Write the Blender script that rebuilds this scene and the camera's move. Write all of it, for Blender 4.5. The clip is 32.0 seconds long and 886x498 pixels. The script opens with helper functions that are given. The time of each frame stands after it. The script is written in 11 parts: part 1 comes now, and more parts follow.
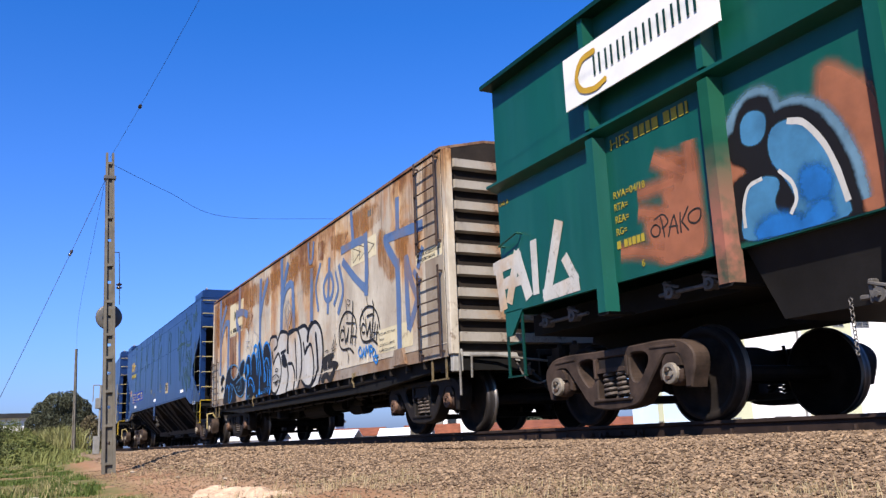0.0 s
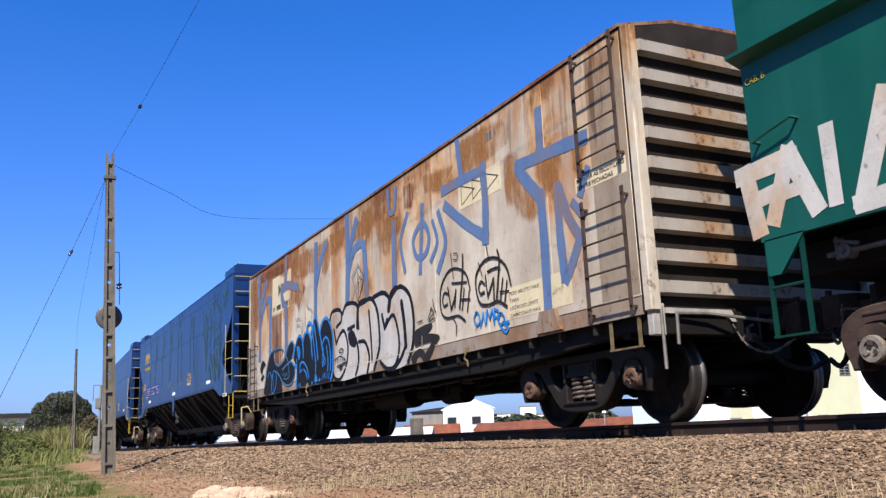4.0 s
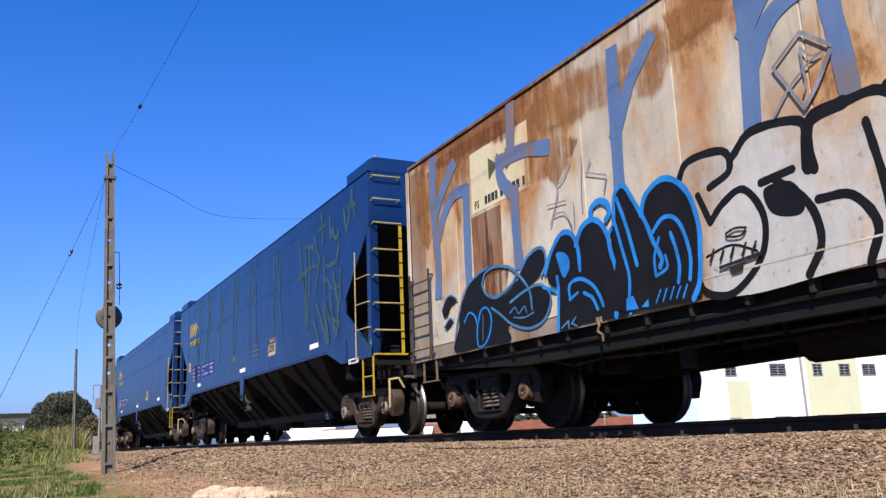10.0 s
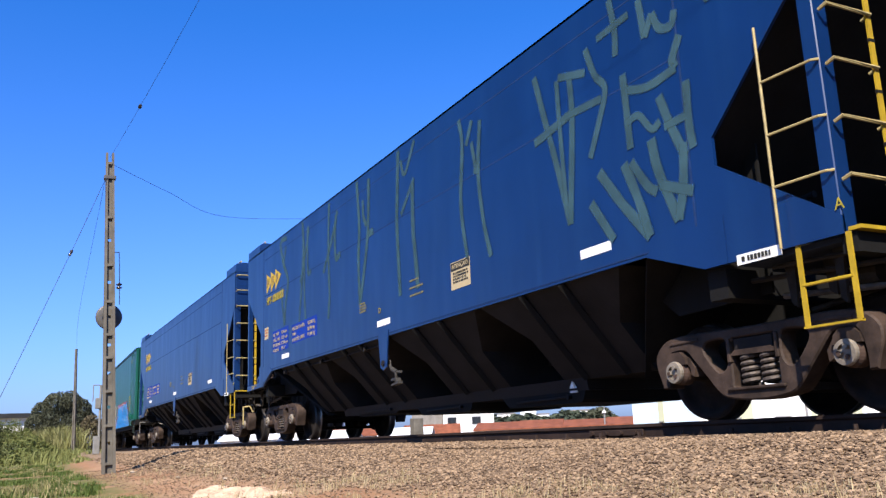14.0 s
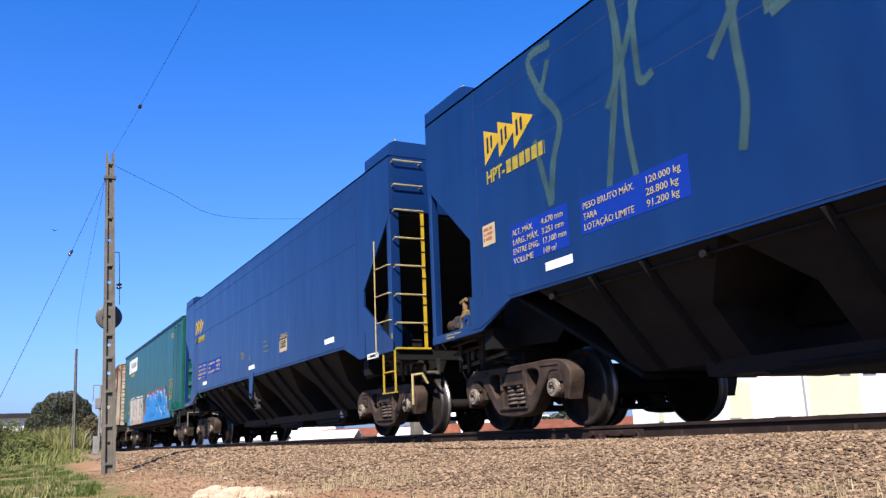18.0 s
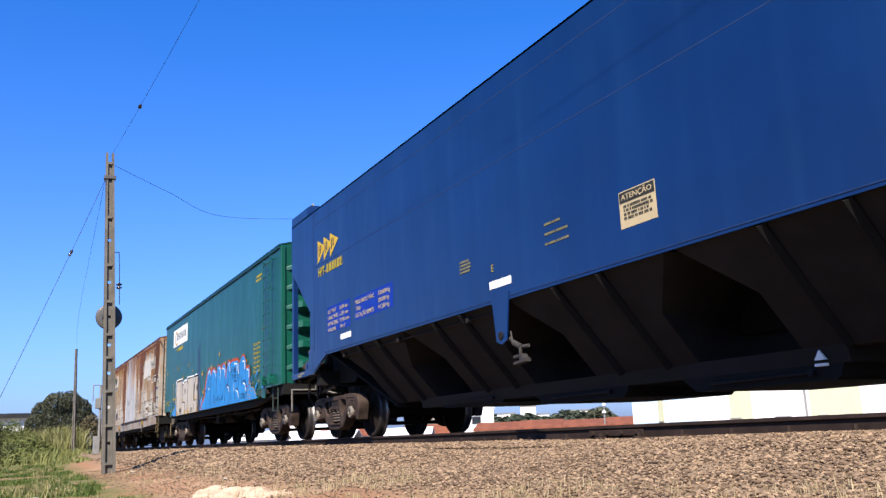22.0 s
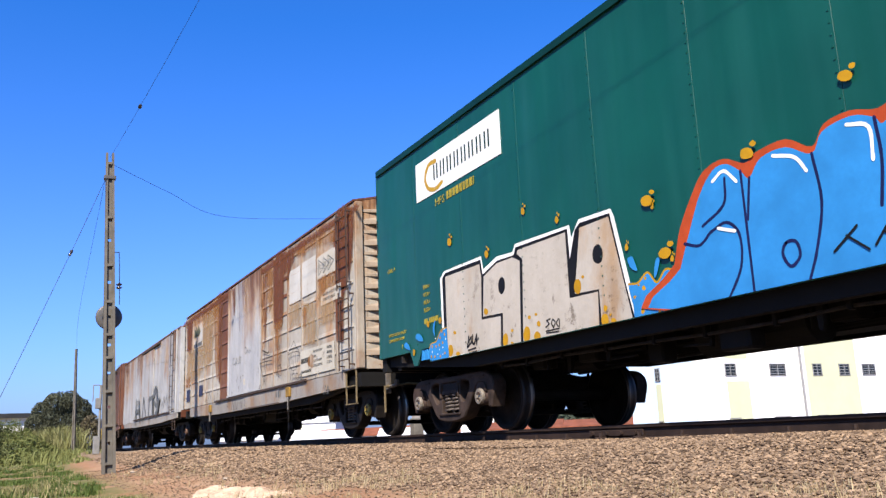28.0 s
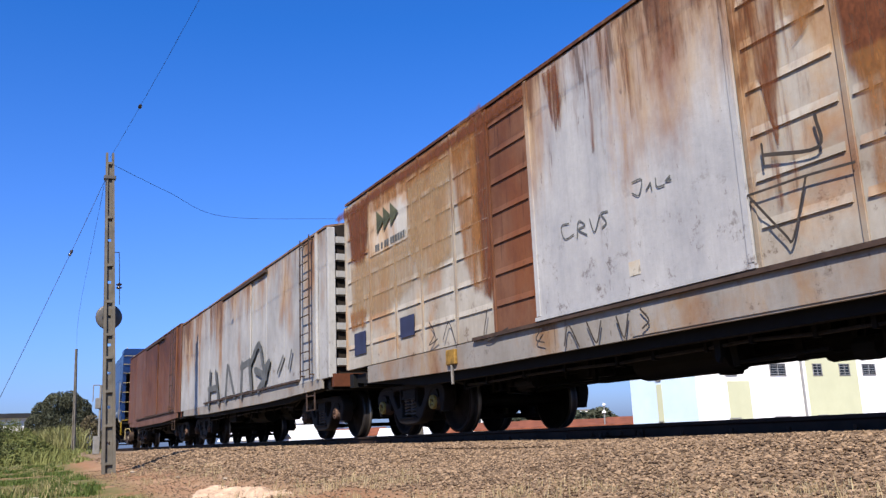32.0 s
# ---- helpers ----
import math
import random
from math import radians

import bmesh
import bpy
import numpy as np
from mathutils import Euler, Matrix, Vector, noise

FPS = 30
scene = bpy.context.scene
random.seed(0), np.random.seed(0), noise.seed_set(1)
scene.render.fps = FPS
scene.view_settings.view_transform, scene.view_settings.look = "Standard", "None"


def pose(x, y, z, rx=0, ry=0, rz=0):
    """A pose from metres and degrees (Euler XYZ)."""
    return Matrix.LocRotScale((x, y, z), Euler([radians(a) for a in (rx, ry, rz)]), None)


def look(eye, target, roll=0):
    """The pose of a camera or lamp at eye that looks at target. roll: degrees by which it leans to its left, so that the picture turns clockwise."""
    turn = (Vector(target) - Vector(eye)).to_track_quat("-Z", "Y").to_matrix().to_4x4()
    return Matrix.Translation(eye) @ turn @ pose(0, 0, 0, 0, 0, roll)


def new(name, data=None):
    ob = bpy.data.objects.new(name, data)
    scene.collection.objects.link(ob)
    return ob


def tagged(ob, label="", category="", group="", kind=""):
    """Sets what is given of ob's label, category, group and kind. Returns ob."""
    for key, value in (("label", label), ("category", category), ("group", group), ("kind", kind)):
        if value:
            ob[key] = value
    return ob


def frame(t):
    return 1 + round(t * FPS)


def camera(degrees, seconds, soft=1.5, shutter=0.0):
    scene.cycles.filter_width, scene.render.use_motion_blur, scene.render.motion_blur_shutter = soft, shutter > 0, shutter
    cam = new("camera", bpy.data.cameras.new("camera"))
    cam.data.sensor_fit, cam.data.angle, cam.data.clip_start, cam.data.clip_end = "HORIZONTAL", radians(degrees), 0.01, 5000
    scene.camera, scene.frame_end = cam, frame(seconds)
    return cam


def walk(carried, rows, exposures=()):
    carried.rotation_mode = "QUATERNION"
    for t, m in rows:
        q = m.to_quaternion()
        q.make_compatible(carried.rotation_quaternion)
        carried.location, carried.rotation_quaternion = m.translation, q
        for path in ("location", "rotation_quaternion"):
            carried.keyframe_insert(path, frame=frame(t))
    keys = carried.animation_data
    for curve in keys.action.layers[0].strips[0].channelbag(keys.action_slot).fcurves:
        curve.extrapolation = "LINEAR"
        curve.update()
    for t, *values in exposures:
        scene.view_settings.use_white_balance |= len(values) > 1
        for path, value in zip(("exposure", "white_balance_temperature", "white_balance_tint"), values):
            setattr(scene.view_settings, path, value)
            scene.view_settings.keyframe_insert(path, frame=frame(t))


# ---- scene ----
cam = camera(54.81, 32.0, 1.4)
EYE = pose(0, 0, 0.0, 102.35, 2.30, 63.0)
walk(cam, [(0.0, EYE), (32.0, EYE)], [(0.0, 1.27), (8.5, 1.22), (12.6, 1.25), (14.2, 1.45), (16.8, 1.48), (26.5, 1.48), (30.0, 1.31), (32.0, 1.17)])

# ---- light ----
SUN_AZ, SUN_EL = 40.0, 43.0          # degrees from +x towards -y, and above the horizon
sun_dir = Vector((math.cos(radians(SUN_EL)) * math.cos(radians(SUN_AZ)),
                  -math.cos(radians(SUN_EL)) * math.sin(radians(SUN_AZ)), math.sin(radians(SUN_EL))))
world = bpy.data.worlds.new("sky")
scene.world = world
world.use_nodes = True
wn, wl = world.node_tree.nodes, world.node_tree.links
sky = wn.new("ShaderNodeTexSky")
sky.sky_type = "NISHITA"
sky.sun_disc = False
sky.sun_elevation = radians(SUN_EL)
sky.sun_rotation = radians(90 + SUN_AZ)
sky.air_density, sky.dust_density, sky.ozone_density = 1.0, 1.5, 4.0
tone = wn.new("ShaderNodeMix")                     # a deep, clear dry-season blue
tone.data_type, tone.blend_type = "RGBA", "MULTIPLY"
tone.inputs["Factor"].default_value = 1.0
up = wn.new("ShaderNodeTexCoord")
split = wn.new("ShaderNodeSeparateXYZ")
wl.new(up.outputs["Generated"], split.inputs[0])
rise = wn.new("ShaderNodeMapRange")                # pale haze low down, a deeper blue above
rise.inputs["From Min"].default_value, rise.inputs["From Max"].default_value = 0.0, 0.46
wl.new(split.outputs[2], rise.inputs["Value"])
tint = wn.new("ShaderNodeMix")
tint.data_type = "RGBA"
tint.inputs["A"].default_value, tint.inputs["B"].default_value = (0.88, 1.08, 1.90, 1), (0.26, 0.93, 1.93, 1)
wl.new(rise.outputs[0], tint.inputs["Factor"])
wl.new(tint.outputs["Result"], tone.inputs["B"])
wl.new(sky.outputs[0], tone.inputs["A"])
wl.new(tone.outputs["Result"], wn["Background"].inputs[0])
wn["Background"].inputs[1].default_value = 0.05
sun_lamp = new("sun", bpy.data.lights.new("sun", "SUN"))
sun_lamp.data.energy, sun_lamp.data.angle, sun_lamp.data.color = 5.0, radians(0.53), (1.0, 0.893, 0.775)
sun_lamp.matrix_world = look(sun_dir * 50, (0, 0, 0))

# ---- materials ----
def mat(name, rough=0.6, metal=0.0):
    m = bpy.data.materials.new(name)
    m.use_nodes = True
    b = m.node_tree.nodes["Principled BSDF"]
    b.inputs["Roughness"].default_value = rough
    b.inputs["Metallic"].default_value = metal
    b.inputs["Specular IOR Level"].default_value = 0.5 if metal > 0.5 or rough < 0.3 else 0.18
    return m, m.node_tree.nodes, m.node_tree.links, b


def coords(n, l, scale=(1, 1, 1), space="Object"):
    t = n.new("ShaderNodeTexCoord")
    mp = n.new("ShaderNodeMapping")
    mp.inputs["Scale"].default_value = scale
    l.new(t.outputs[space], mp.inputs["Vector"])
    return mp.outputs[0]


def noise_tex(n, l, vec, scale, detail=6, rough=0.6, lo=0.35, hi=0.65):
    t = n.new("ShaderNodeTexNoise")
    t.inputs["Scale"].default_value, t.inputs["Detail"].default_value, t.inputs["Roughness"].default_value = scale, detail, rough
    l.new(vec, t.inputs["Vector"])
    r = n.new("ShaderNodeMapRange")
    r.inputs["From Min"].default_value, r.inputs["From Max"].default_value = lo, hi
    l.new(t.outputs["Fac"], r.inputs["Value"])
    return r.outputs[0]


def mix(n, l, fac, a, b, mode="MIX"):
    x = n.new("ShaderNodeMix")
    x.data_type, x.blend_type = "RGBA", mode
    for value, sock in ((fac, x.inputs["Factor"]), (a, x.inputs["A"]), (b, x.inputs["B"])):
        if isinstance(value, (int, float)):
            sock.default_value = value
        elif isinstance(value, tuple):
            sock.default_value = (*value, 1)
        else:
            l.new(value, sock)
    return x.outputs["Result"]


def mul(n, l, a, b, op="MULTIPLY"):
    x = n.new("ShaderNodeMath")
    x.operation = op
    x.use_clamp = True
    for value, sock in ((a, x.inputs[0]), (b, x.inputs[1])):
        if isinstance(value, (int, float)):
            sock.default_value = value
        else:
            l.new(value, sock)
    return x.outputs[0]


def bump(n, l, b, height, strength=0.3, dist=0.01):
    x = n.new("ShaderNodeBump")
    x.inputs["Strength"].default_value, x.inputs["Distance"].default_value = strength, dist
    l.new(height, x.inputs["Height"])
    l.new(x.outputs[0], b.inputs["Normal"])


def plain(name, color, rough=0.6, metal=0.0, vary=0.25, scale=6.0, bumpy=0.15):
    """A surface of one colour with grain and stains at two scales."""
    m, n, l, b = mat(name, rough, metal)
    v = coords(n, l)
    big, fine = noise_tex(n, l, v, scale), noise_tex(n, l, v, scale * 9, 3)
    dark = tuple(c * (1 - vary) for c in color)
    pale = tuple(min(1, c * (1 + vary * 0.6)) for c in color)
    c = mix(n, l, big, dark, pale)
    c = mix(n, l, mul(n, l, fine, 0.3), c, dark)
    l.new(c, b.inputs["Base Color"])
    bump(n, l, b, fine, bumpy, 0.004)
    return m


def rusty_paint(name, paint, pale, rust, amount, rough=0.65, top_rust=0.5, height=3.7, streak=1.0, per_sheet=0.10, base=1.1, hang=0.62):
    """Old paint on steel: faded patches, orange rust clouds with dark cores near the eaves, thin runs that hang down, and speckled chips."""
    m, n, l, b = mat(name, rough)
    v = coords(n, l)
    fine = noise_tex(n, l, v, 16.0, 6, 0.7)
    patch = noise_tex(n, l, coords(n, l, (1.1, 1.1, 0.55)), 1.6, 7, 0.65, 0.36, 0.64)
    sep = n.new("ShaderNodeSeparateXYZ")
    l.new(v, sep.inputs[0])
    lift = n.new("ShaderNodeMapRange")                    # more rust towards the eaves
    lift.clamp = False
    lift.inputs["From Min"].default_value, lift.inputs["From Max"].default_value = base, height
    lift.inputs["To Min"].default_value, lift.inputs["To Max"].default_value = -0.20 * top_rust, 0.13 * top_rust
    l.new(sep.outputs[2], lift.inputs["Value"])
    info = n.new("ShaderNodeObjectInfo")                  # some sheets have rusted more than others
    sheet = n.new("ShaderNodeMapRange")
    sheet.inputs["To Min"].default_value, sheet.inputs["To Max"].default_value = -per_sheet, per_sheet
    l.new(info.outputs["Random"], sheet.inputs["Value"])
    bias = n.new("ShaderNodeMath")
    l.new(lift.outputs[0], bias.inputs[0])
    l.new(sheet.outputs[0], bias.inputs[1])

    def field(vec, scale, detail, roughness, wobble, lo, hi):
        t = n.new("ShaderNodeTexNoise")
        t.inputs["Scale"].default_value, t.inputs["Detail"].default_value = scale, detail
        t.inputs["Roughness"].default_value, t.inputs["Distortion"].default_value = roughness, wobble
        l.new(vec, t.inputs["Vector"])
        s = n.new("ShaderNodeMath")
        l.new(t.outputs["Fac"], s.inputs[0])
        l.new(bias.outputs[0], s.inputs[1])
        r = n.new("ShaderNodeMapRange")
        r.interpolation_type = "SMOOTHSTEP"
        r.inputs["From Min"].default_value, r.inputs["From Max"].default_value = lo, hi
        l.new(s.outputs[0], r.inputs["Value"])
        return r.outputs[0]

    edge = 0.66 - 0.24 * amount
    soft = coords(n, l, (1.0, 1.0, hang))
    tint = field(soft, 1.15, 8, 0.62, 0.35, edge - 0.07, edge + 0.13)
    core = field(soft, 1.15, 9, 0.70, 0.35, edge + 0.08, edge + 0.20)
    grime = field(coords(n, l, (1.0, 1.0, 0.16)), 5.0, 7, 0.7, 0.2, edge + 0.02, edge + 0.24)
    drips = field(coords(n, l, (1.0, 1.0, 0.07)), 11.0, 6, 0.65, 0.1, edge + 0.10, edge + 0.20)
    chips = noise_tex(n, l, v, 5.0, 10, 0.82, 0.565, 0.62)
    low = n.new("ShaderNodeMapRange")
    low.inputs["From Min"].default_value, low.inputs["From Max"].default_value = base + 1.3, base
    l.new(sep.outputs[2], low.inputs["Value"])
    c = mix(n, l, patch, paint, pale)
    c = mix(n, l, mul(n, l, fine, 0.16), c, tuple(x * 0.55 for x in paint))
    orange = mix(n, l, patch, (rust[0] * 1.75, rust[1] * 1.75, rust[2] * 1.6), (pale[0] * 0.92, pale[1] * 0.62, pale[2] * 0.32))
    c = mix(n, l, mul(n, l, tint, 0.80), c, orange)
    c = mix(n, l, mul(n, l, grime, 0.38 * streak), c, tuple(x * 0.9 for x in rust))
    rust_c = mix(n, l, fine, tuple(x * 0.55 for x in rust), tuple(min(1, x * 1.3) for x in rust))
    c = mix(n, l, mul(n, l, core, 0.85), c, rust_c)
    c = mix(n, l, mul(n, l, drips, 0.60 * streak), c, tuple(x * 0.45 for x in rust))
    c = mix(n, l, mul(n, l, mul(n, l, chips, low.outputs[0]), 0.75), c, tuple(x * 0.4 for x in rust))
    flecks = noise_tex(n, l, coords(n, l, (1.0, 1.0, 0.4)), 13.0, 6, 0.7, 0.64, 0.69)
    c = mix(n, l, mul(n, l, flecks, 0.55 * min(1.0, streak)), c, tuple(x * 0.4 for x in rust))
    faint = noise_tex(n, l, coords(n, l, (1.0, 1.0, 0.05)), 24.0, 4, 0.6, 0.45, 0.75)
    c = mix(n, l, mul(n, l, faint, 0.14 * streak), c, tuple(x * 0.5 for x in paint))
    l.new(c, b.inputs["Base Color"])
    bump(n, l, b, fine, 0.25, 0.004)
    return m


STEEL = plain("bogie_steel", (0.0100, 0.0078, 0.0066), 0.7, 0.0, 0.5, 5)
RUST = plain("rusty_casting", (0.0400, 0.0250, 0.0190), 0.8, 0.0, 0.5, 4)
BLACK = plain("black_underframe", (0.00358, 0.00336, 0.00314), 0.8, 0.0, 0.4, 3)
WHEEL = plain("wheel_steel", (0.0118, 0.0088, 0.0074), 0.92, 0.0, 0.6, 7)
TREAD = plain("polished_flange", (0.155, 0.144, 0.134), 0.42, 0.9, 0.2, 7)
TREADDARK = plain("dark_worn_tread", (0.030, 0.027, 0.027), 0.45, 0.5, 0.3, 7)
BRIGHT = plain("worn_cap", (0.17, 0.148, 0.121), 0.6, 0.2, 0.35, 12)
RAIL = plain("rail_steel", (0.0224, 0.0139, 0.0108), 0.75, 0.1, 0.4, 5)
YELLOW = plain("yellow_paint", (0.278, 0.188, 0.0134), 0.5, 0, 0.2, 9)


def gloss_paint(name, color, dust, rough, streak=0.5, shine=0.5, dent=0.02):
    """Sound gloss paint with a film of dust that has run down in faint streaks, over slightly buckled sheet."""
    m, n, l, b = mat(name, rough)
    v = coords(n, l)
    runs = noise_tex(n, l, coords(n, l, (1.0, 1.0, 0.07)), 3.2, 6, 0.62, 0.44, 0.72)
    big, fine = noise_tex(n, l, v, 0.7, 5, 0.6, 0.3, 0.7), noise_tex(n, l, v, 22.0, 4)
    spots = noise_tex(n, l, v, 9.0, 8, 0.75, 0.64, 0.70)
    c = mix(n, l, big, tuple(x * 0.82 for x in color), tuple(x * 1.14 for x in color))
    c = mix(n, l, mul(n, l, runs, 0.34 * streak), c, dust)
    c = mix(n, l, mul(n, l, fine, 0.10), c, tuple(x * 0.6 for x in color))
    c = mix(n, l, mul(n, l, spots, 0.35), c, dust)
    l.new(c, b.inputs["Base Color"])
    b.inputs["Specular IOR Level"].default_value = shine
    bump(n, l, b, noise_tex(n, l, coords(n, l, (1.0, 1.0, 0.35)), 1.3, 2, 0.5, 0.2, 0.8), 0.5, dent)
    return m


BLUE = gloss_paint("blue_paint", (0.0008, 0.0138, 0.0660), (0.007, 0.033, 0.097), 0.33, 0.75, 0.5, 0.036)
GREEN = gloss_paint("green_paint", (0.0017, 0.0470, 0.0315), (0.013, 0.080, 0.066), 0.36, 0.9, 0.35, 0.045)
DARKGREEN = plain("dark_green_paint", (0.00134, 0.0224, 0.0157), 0.45, 0, 0.3, 1.2, 0.05)
CREAM = rusty_paint("faded_white_paint", (0.262, 0.226, 0.178), (0.385, 0.350, 0.288), (0.142, 0.054, 0.013), 0.66, top_rust=0.9, per_sheet=0.06, streak=0.75)
PATCHY = rusty_paint("rusty_cream_paint", (0.215, 0.188, 0.150), (0.318, 0.298, 0.258), (0.125, 0.050, 0.018), 0.66, top_rust=0.5, per_sheet=0.08)
GREYWHITE = rusty_paint("grey_white_paint", (0.200, 0.198, 0.194), (0.300, 0.298, 0.290), (0.105, 0.045, 0.018), 0.56, top_rust=0.8, hang=0.3, streak=1.2)
MAROON = rusty_paint("brown_red_paint", (0.0762, 0.0336, 0.0224), (0.116, 0.0627, 0.0448), (0.0582, 0.0202, 0.00896), 0.7)
CREAMEND = rusty_paint("cream_end_paint", (0.198, 0.176, 0.147), (0.243, 0.224, 0.198), (0.116, 0.0538, 0.0269), 0.45, top_rust=0.2)
# dark end-wall colour that stands in for the shade between the ribs
RIBSHADE = plain("rib_gap_shade_steel", (0.0134, 0.00986, 0.00762), 0.85, 0, 0.5, 3)
CONCRETE = plain("pole_concrete", (0.0986, 0.0896, 0.0739), 0.85, 0, 0.3, 3)
WHITEWALL = plain("white_render", (0.633, 0.633, 0.626), 0.9, 0, 0.05, 0.7)


def spray(name, color, body=1.25):
    """Sprayed paint that thins out towards its edges."""
    m, n, l, b = mat(name, 0.65)
    v = coords(n, l)
    big, fine = noise_tex(n, l, v, 3.0), noise_tex(n, l, v, 40.0, 3)
    l.new(mix(n, l, big, tuple(c * 0.72 for c in color), tuple(min(1, c * 1.15) for c in color)), b.inputs["Base Color"])
    at = n.new("ShaderNodeAttribute")
    at.attribute_name = "cover"
    k = mul(n, l, at.outputs["Fac"], body)
    k = mul(n, l, k, mul(n, l, mul(n, l, fine, 0.5), at.outputs["Fac"], "ADD"))
    l.new(k, b.inputs["Alpha"])
    return m



def stain(name, color, streak=0.5, lo=1.85, hi=2.72):
    """A cloud of rust bleeding through paint, ragged at its edges and running down in streaks."""
    m, n, l, b = mat(name, 0.75)

    def raw(vec, scale, detail):
        t = n.new("ShaderNodeTexNoise")
        t.inputs["Scale"].default_value, t.inputs["Detail"].default_value, t.inputs["Roughness"].default_value = scale, detail, 0.7
        l.new(vec, t.inputs["Vector"])
        return t.outputs["Fac"]

    cloud, runs = raw(coords(n, l, (1.0, 1.0, 0.40)), 3.0, 9), raw(coords(n, l, (1.0, 1.0, 0.06)), 9.0, 6)
    fine = noise_tex(n, l, coords(n, l, (1.0, 1.0, 0.5)), 30.0, 5, 0.7)
    blend = n.new("ShaderNodeMix")
    blend.inputs["Factor"].default_value = streak
    l.new(cloud, blend.inputs["A"])
    l.new(runs, blend.inputs["B"])
    at = n.new("ShaderNodeAttribute")
    at.attribute_name = "cover"
    total = n.new("ShaderNodeMath")
    total.operation = "MULTIPLY_ADD"
    l.new(blend.outputs["Result"], total.inputs[0])
    total.inputs[1].default_value = 2.6
    l.new(at.outputs["Fac"], total.inputs[2])
    edge = n.new("ShaderNodeMapRange")
    edge.interpolation_type = "SMOOTHSTEP"
    edge.inputs["From Min"].default_value, edge.inputs["From Max"].default_value = lo, hi
    l.new(total.outputs[0], edge.inputs["Value"])
    l.new(mul(n, l, edge.outputs[0], mul(n, l, at.outputs["Fac"], 2.0)), b.inputs["Alpha"])
    shade = mix(n, l, fine, tuple(c * 0.55 for c in color), tuple(c * 1.25 for c in color))
    l.new(mix(n, l, edge.outputs[0], tuple(min(1, c * 1.5) for c in color), shade), b.inputs["Base Color"])
    return m

# ---- building helpers ----
YC = 6.637                            # the track's centre line


def part(name, bm, material, parent=None, label="", smooth=False):
    me = bpy.data.meshes.new(name)
    bmesh.ops.recalc_face_normals(bm, faces=bm.faces)
    bm.to_mesh(me)
    bm.free()
    me.materials.append(material)
    if smooth:
        me.polygons.foreach_set("use_smooth", [True] * len(me.polygons))
    ob = new(name, me)
    ob.parent = parent
    if label:
        ob["label"] = label
    return ob


def share(ob, m, parent):
    """Another part with the same mesh."""
    o = new(ob.name.split(".")[0], ob.data)
    o.parent = parent
    o.matrix_basis = m
    for key in ("label", "kind"):
        if key in ob:
            o[key] = ob[key]
    return o


def thing(name, label, category, group="", at=None, kind=""):
    e = new(name)
    e.empty_display_size = 0.3
    if at is not None:
        e.matrix_basis = at
    return tagged(e, label, category, group, kind)


def box(bm, x0, x1, y0, y1, z0, z1, bevel=0.0):
    v = [bm.verts.new((x, y, z)) for x in (x0, x1) for y in (y0, y1) for z in (z0, z1)]
    fs = [bm.faces.new([v[i] for i in q]) for q in ((0, 1, 3, 2), (4, 6, 7, 5), (0, 4, 5, 1), (2, 3, 7, 6), (0, 2, 6, 4), (1, 5, 7, 3))]
    if bevel:
        es = {e for f in fs for e in f.edges}
        bmesh.ops.bevel(bm, geom=list(es), offset=bevel, segments=1, affect="EDGES")


def prism(bm, pts, axis, a, b):
    """A polygon pushed from a to b along an axis; pts are the other two coordinates in x, y, z order."""
    def at(p, c):
        return {"x": (c, p[0], p[1]), "y": (p[0], c, p[1]), "z": (p[0], p[1], c)}[axis]
    lo = [bm.verts.new(at(p, a)) for p in pts]
    hi = [bm.verts.new(at(p, b)) for p in pts]
    n = len(pts)
    caps = [bm.faces.new(lo[::-1]), bm.faces.new(hi)]
    for i in range(n):
        bm.faces.new((lo[i], lo[(i + 1) % n], hi[(i + 1) % n], hi[i]))
    for f in caps:
        f.normal_update()
    if n > 4:
        bmesh.ops.triangulate(bm, faces=caps)


def rod(bm, p, q, r, n=8, r2=None):
    p, q = Vector(p), Vector(q)
    m = Matrix.Translation((p + q) / 2) @ (q - p).to_track_quat("Z", "Y").to_matrix().to_4x4()
    bmesh.ops.create_cone(bm, cap_ends=True, segments=n, radius1=r, radius2=r if r2 is None else r2, depth=(q - p).length, matrix=m)


def pipe(bm, pts, r, n=6):
    """One bent tube through the points, mitred at its corners."""
    p = [Vector(q) for q in pts]
    p = [q for i, q in enumerate(p) if i == 0 or (q - p[i - 1]).length > 1e-5]
    u, rows = None, []
    for i, q in enumerate(p):
        d1 = (q - p[i - 1]).normalized() if i else (p[1] - q).normalized()
        d2 = (p[i + 1] - q).normalized() if i < len(p) - 1 else d1
        t = d1 + d2
        t = t.normalized() if t.length > 1e-3 else d1
        if u is None:
            u = t.orthogonal()
        u = u - t * u.dot(t)
        u = u.normalized() if u.length > 1e-4 else t.orthogonal().normalized()
        v, turn = t.cross(u), d2 - d1
        turn = turn.normalized() if turn.length > 1e-4 else Vector()
        wide = 1 / max(0.5, t.dot(d1)) - 1
        row = []
        for k in range(n):
            a = 2 * math.pi * k / n
            o = (u * math.cos(a) + v * math.sin(a)) * r
            row.append(bm.verts.new(q + o + turn * (o.dot(turn) * wide)))
        rows.append(row)
    for a, b in zip(rows, rows[1:]):
        for k in range(n):
            bm.faces.new((a[k], a[(k + 1) % n], b[(k + 1) % n], b[k]))
    bm.faces.new(rows[0][::-1])
    bm.faces.new(rows[-1])


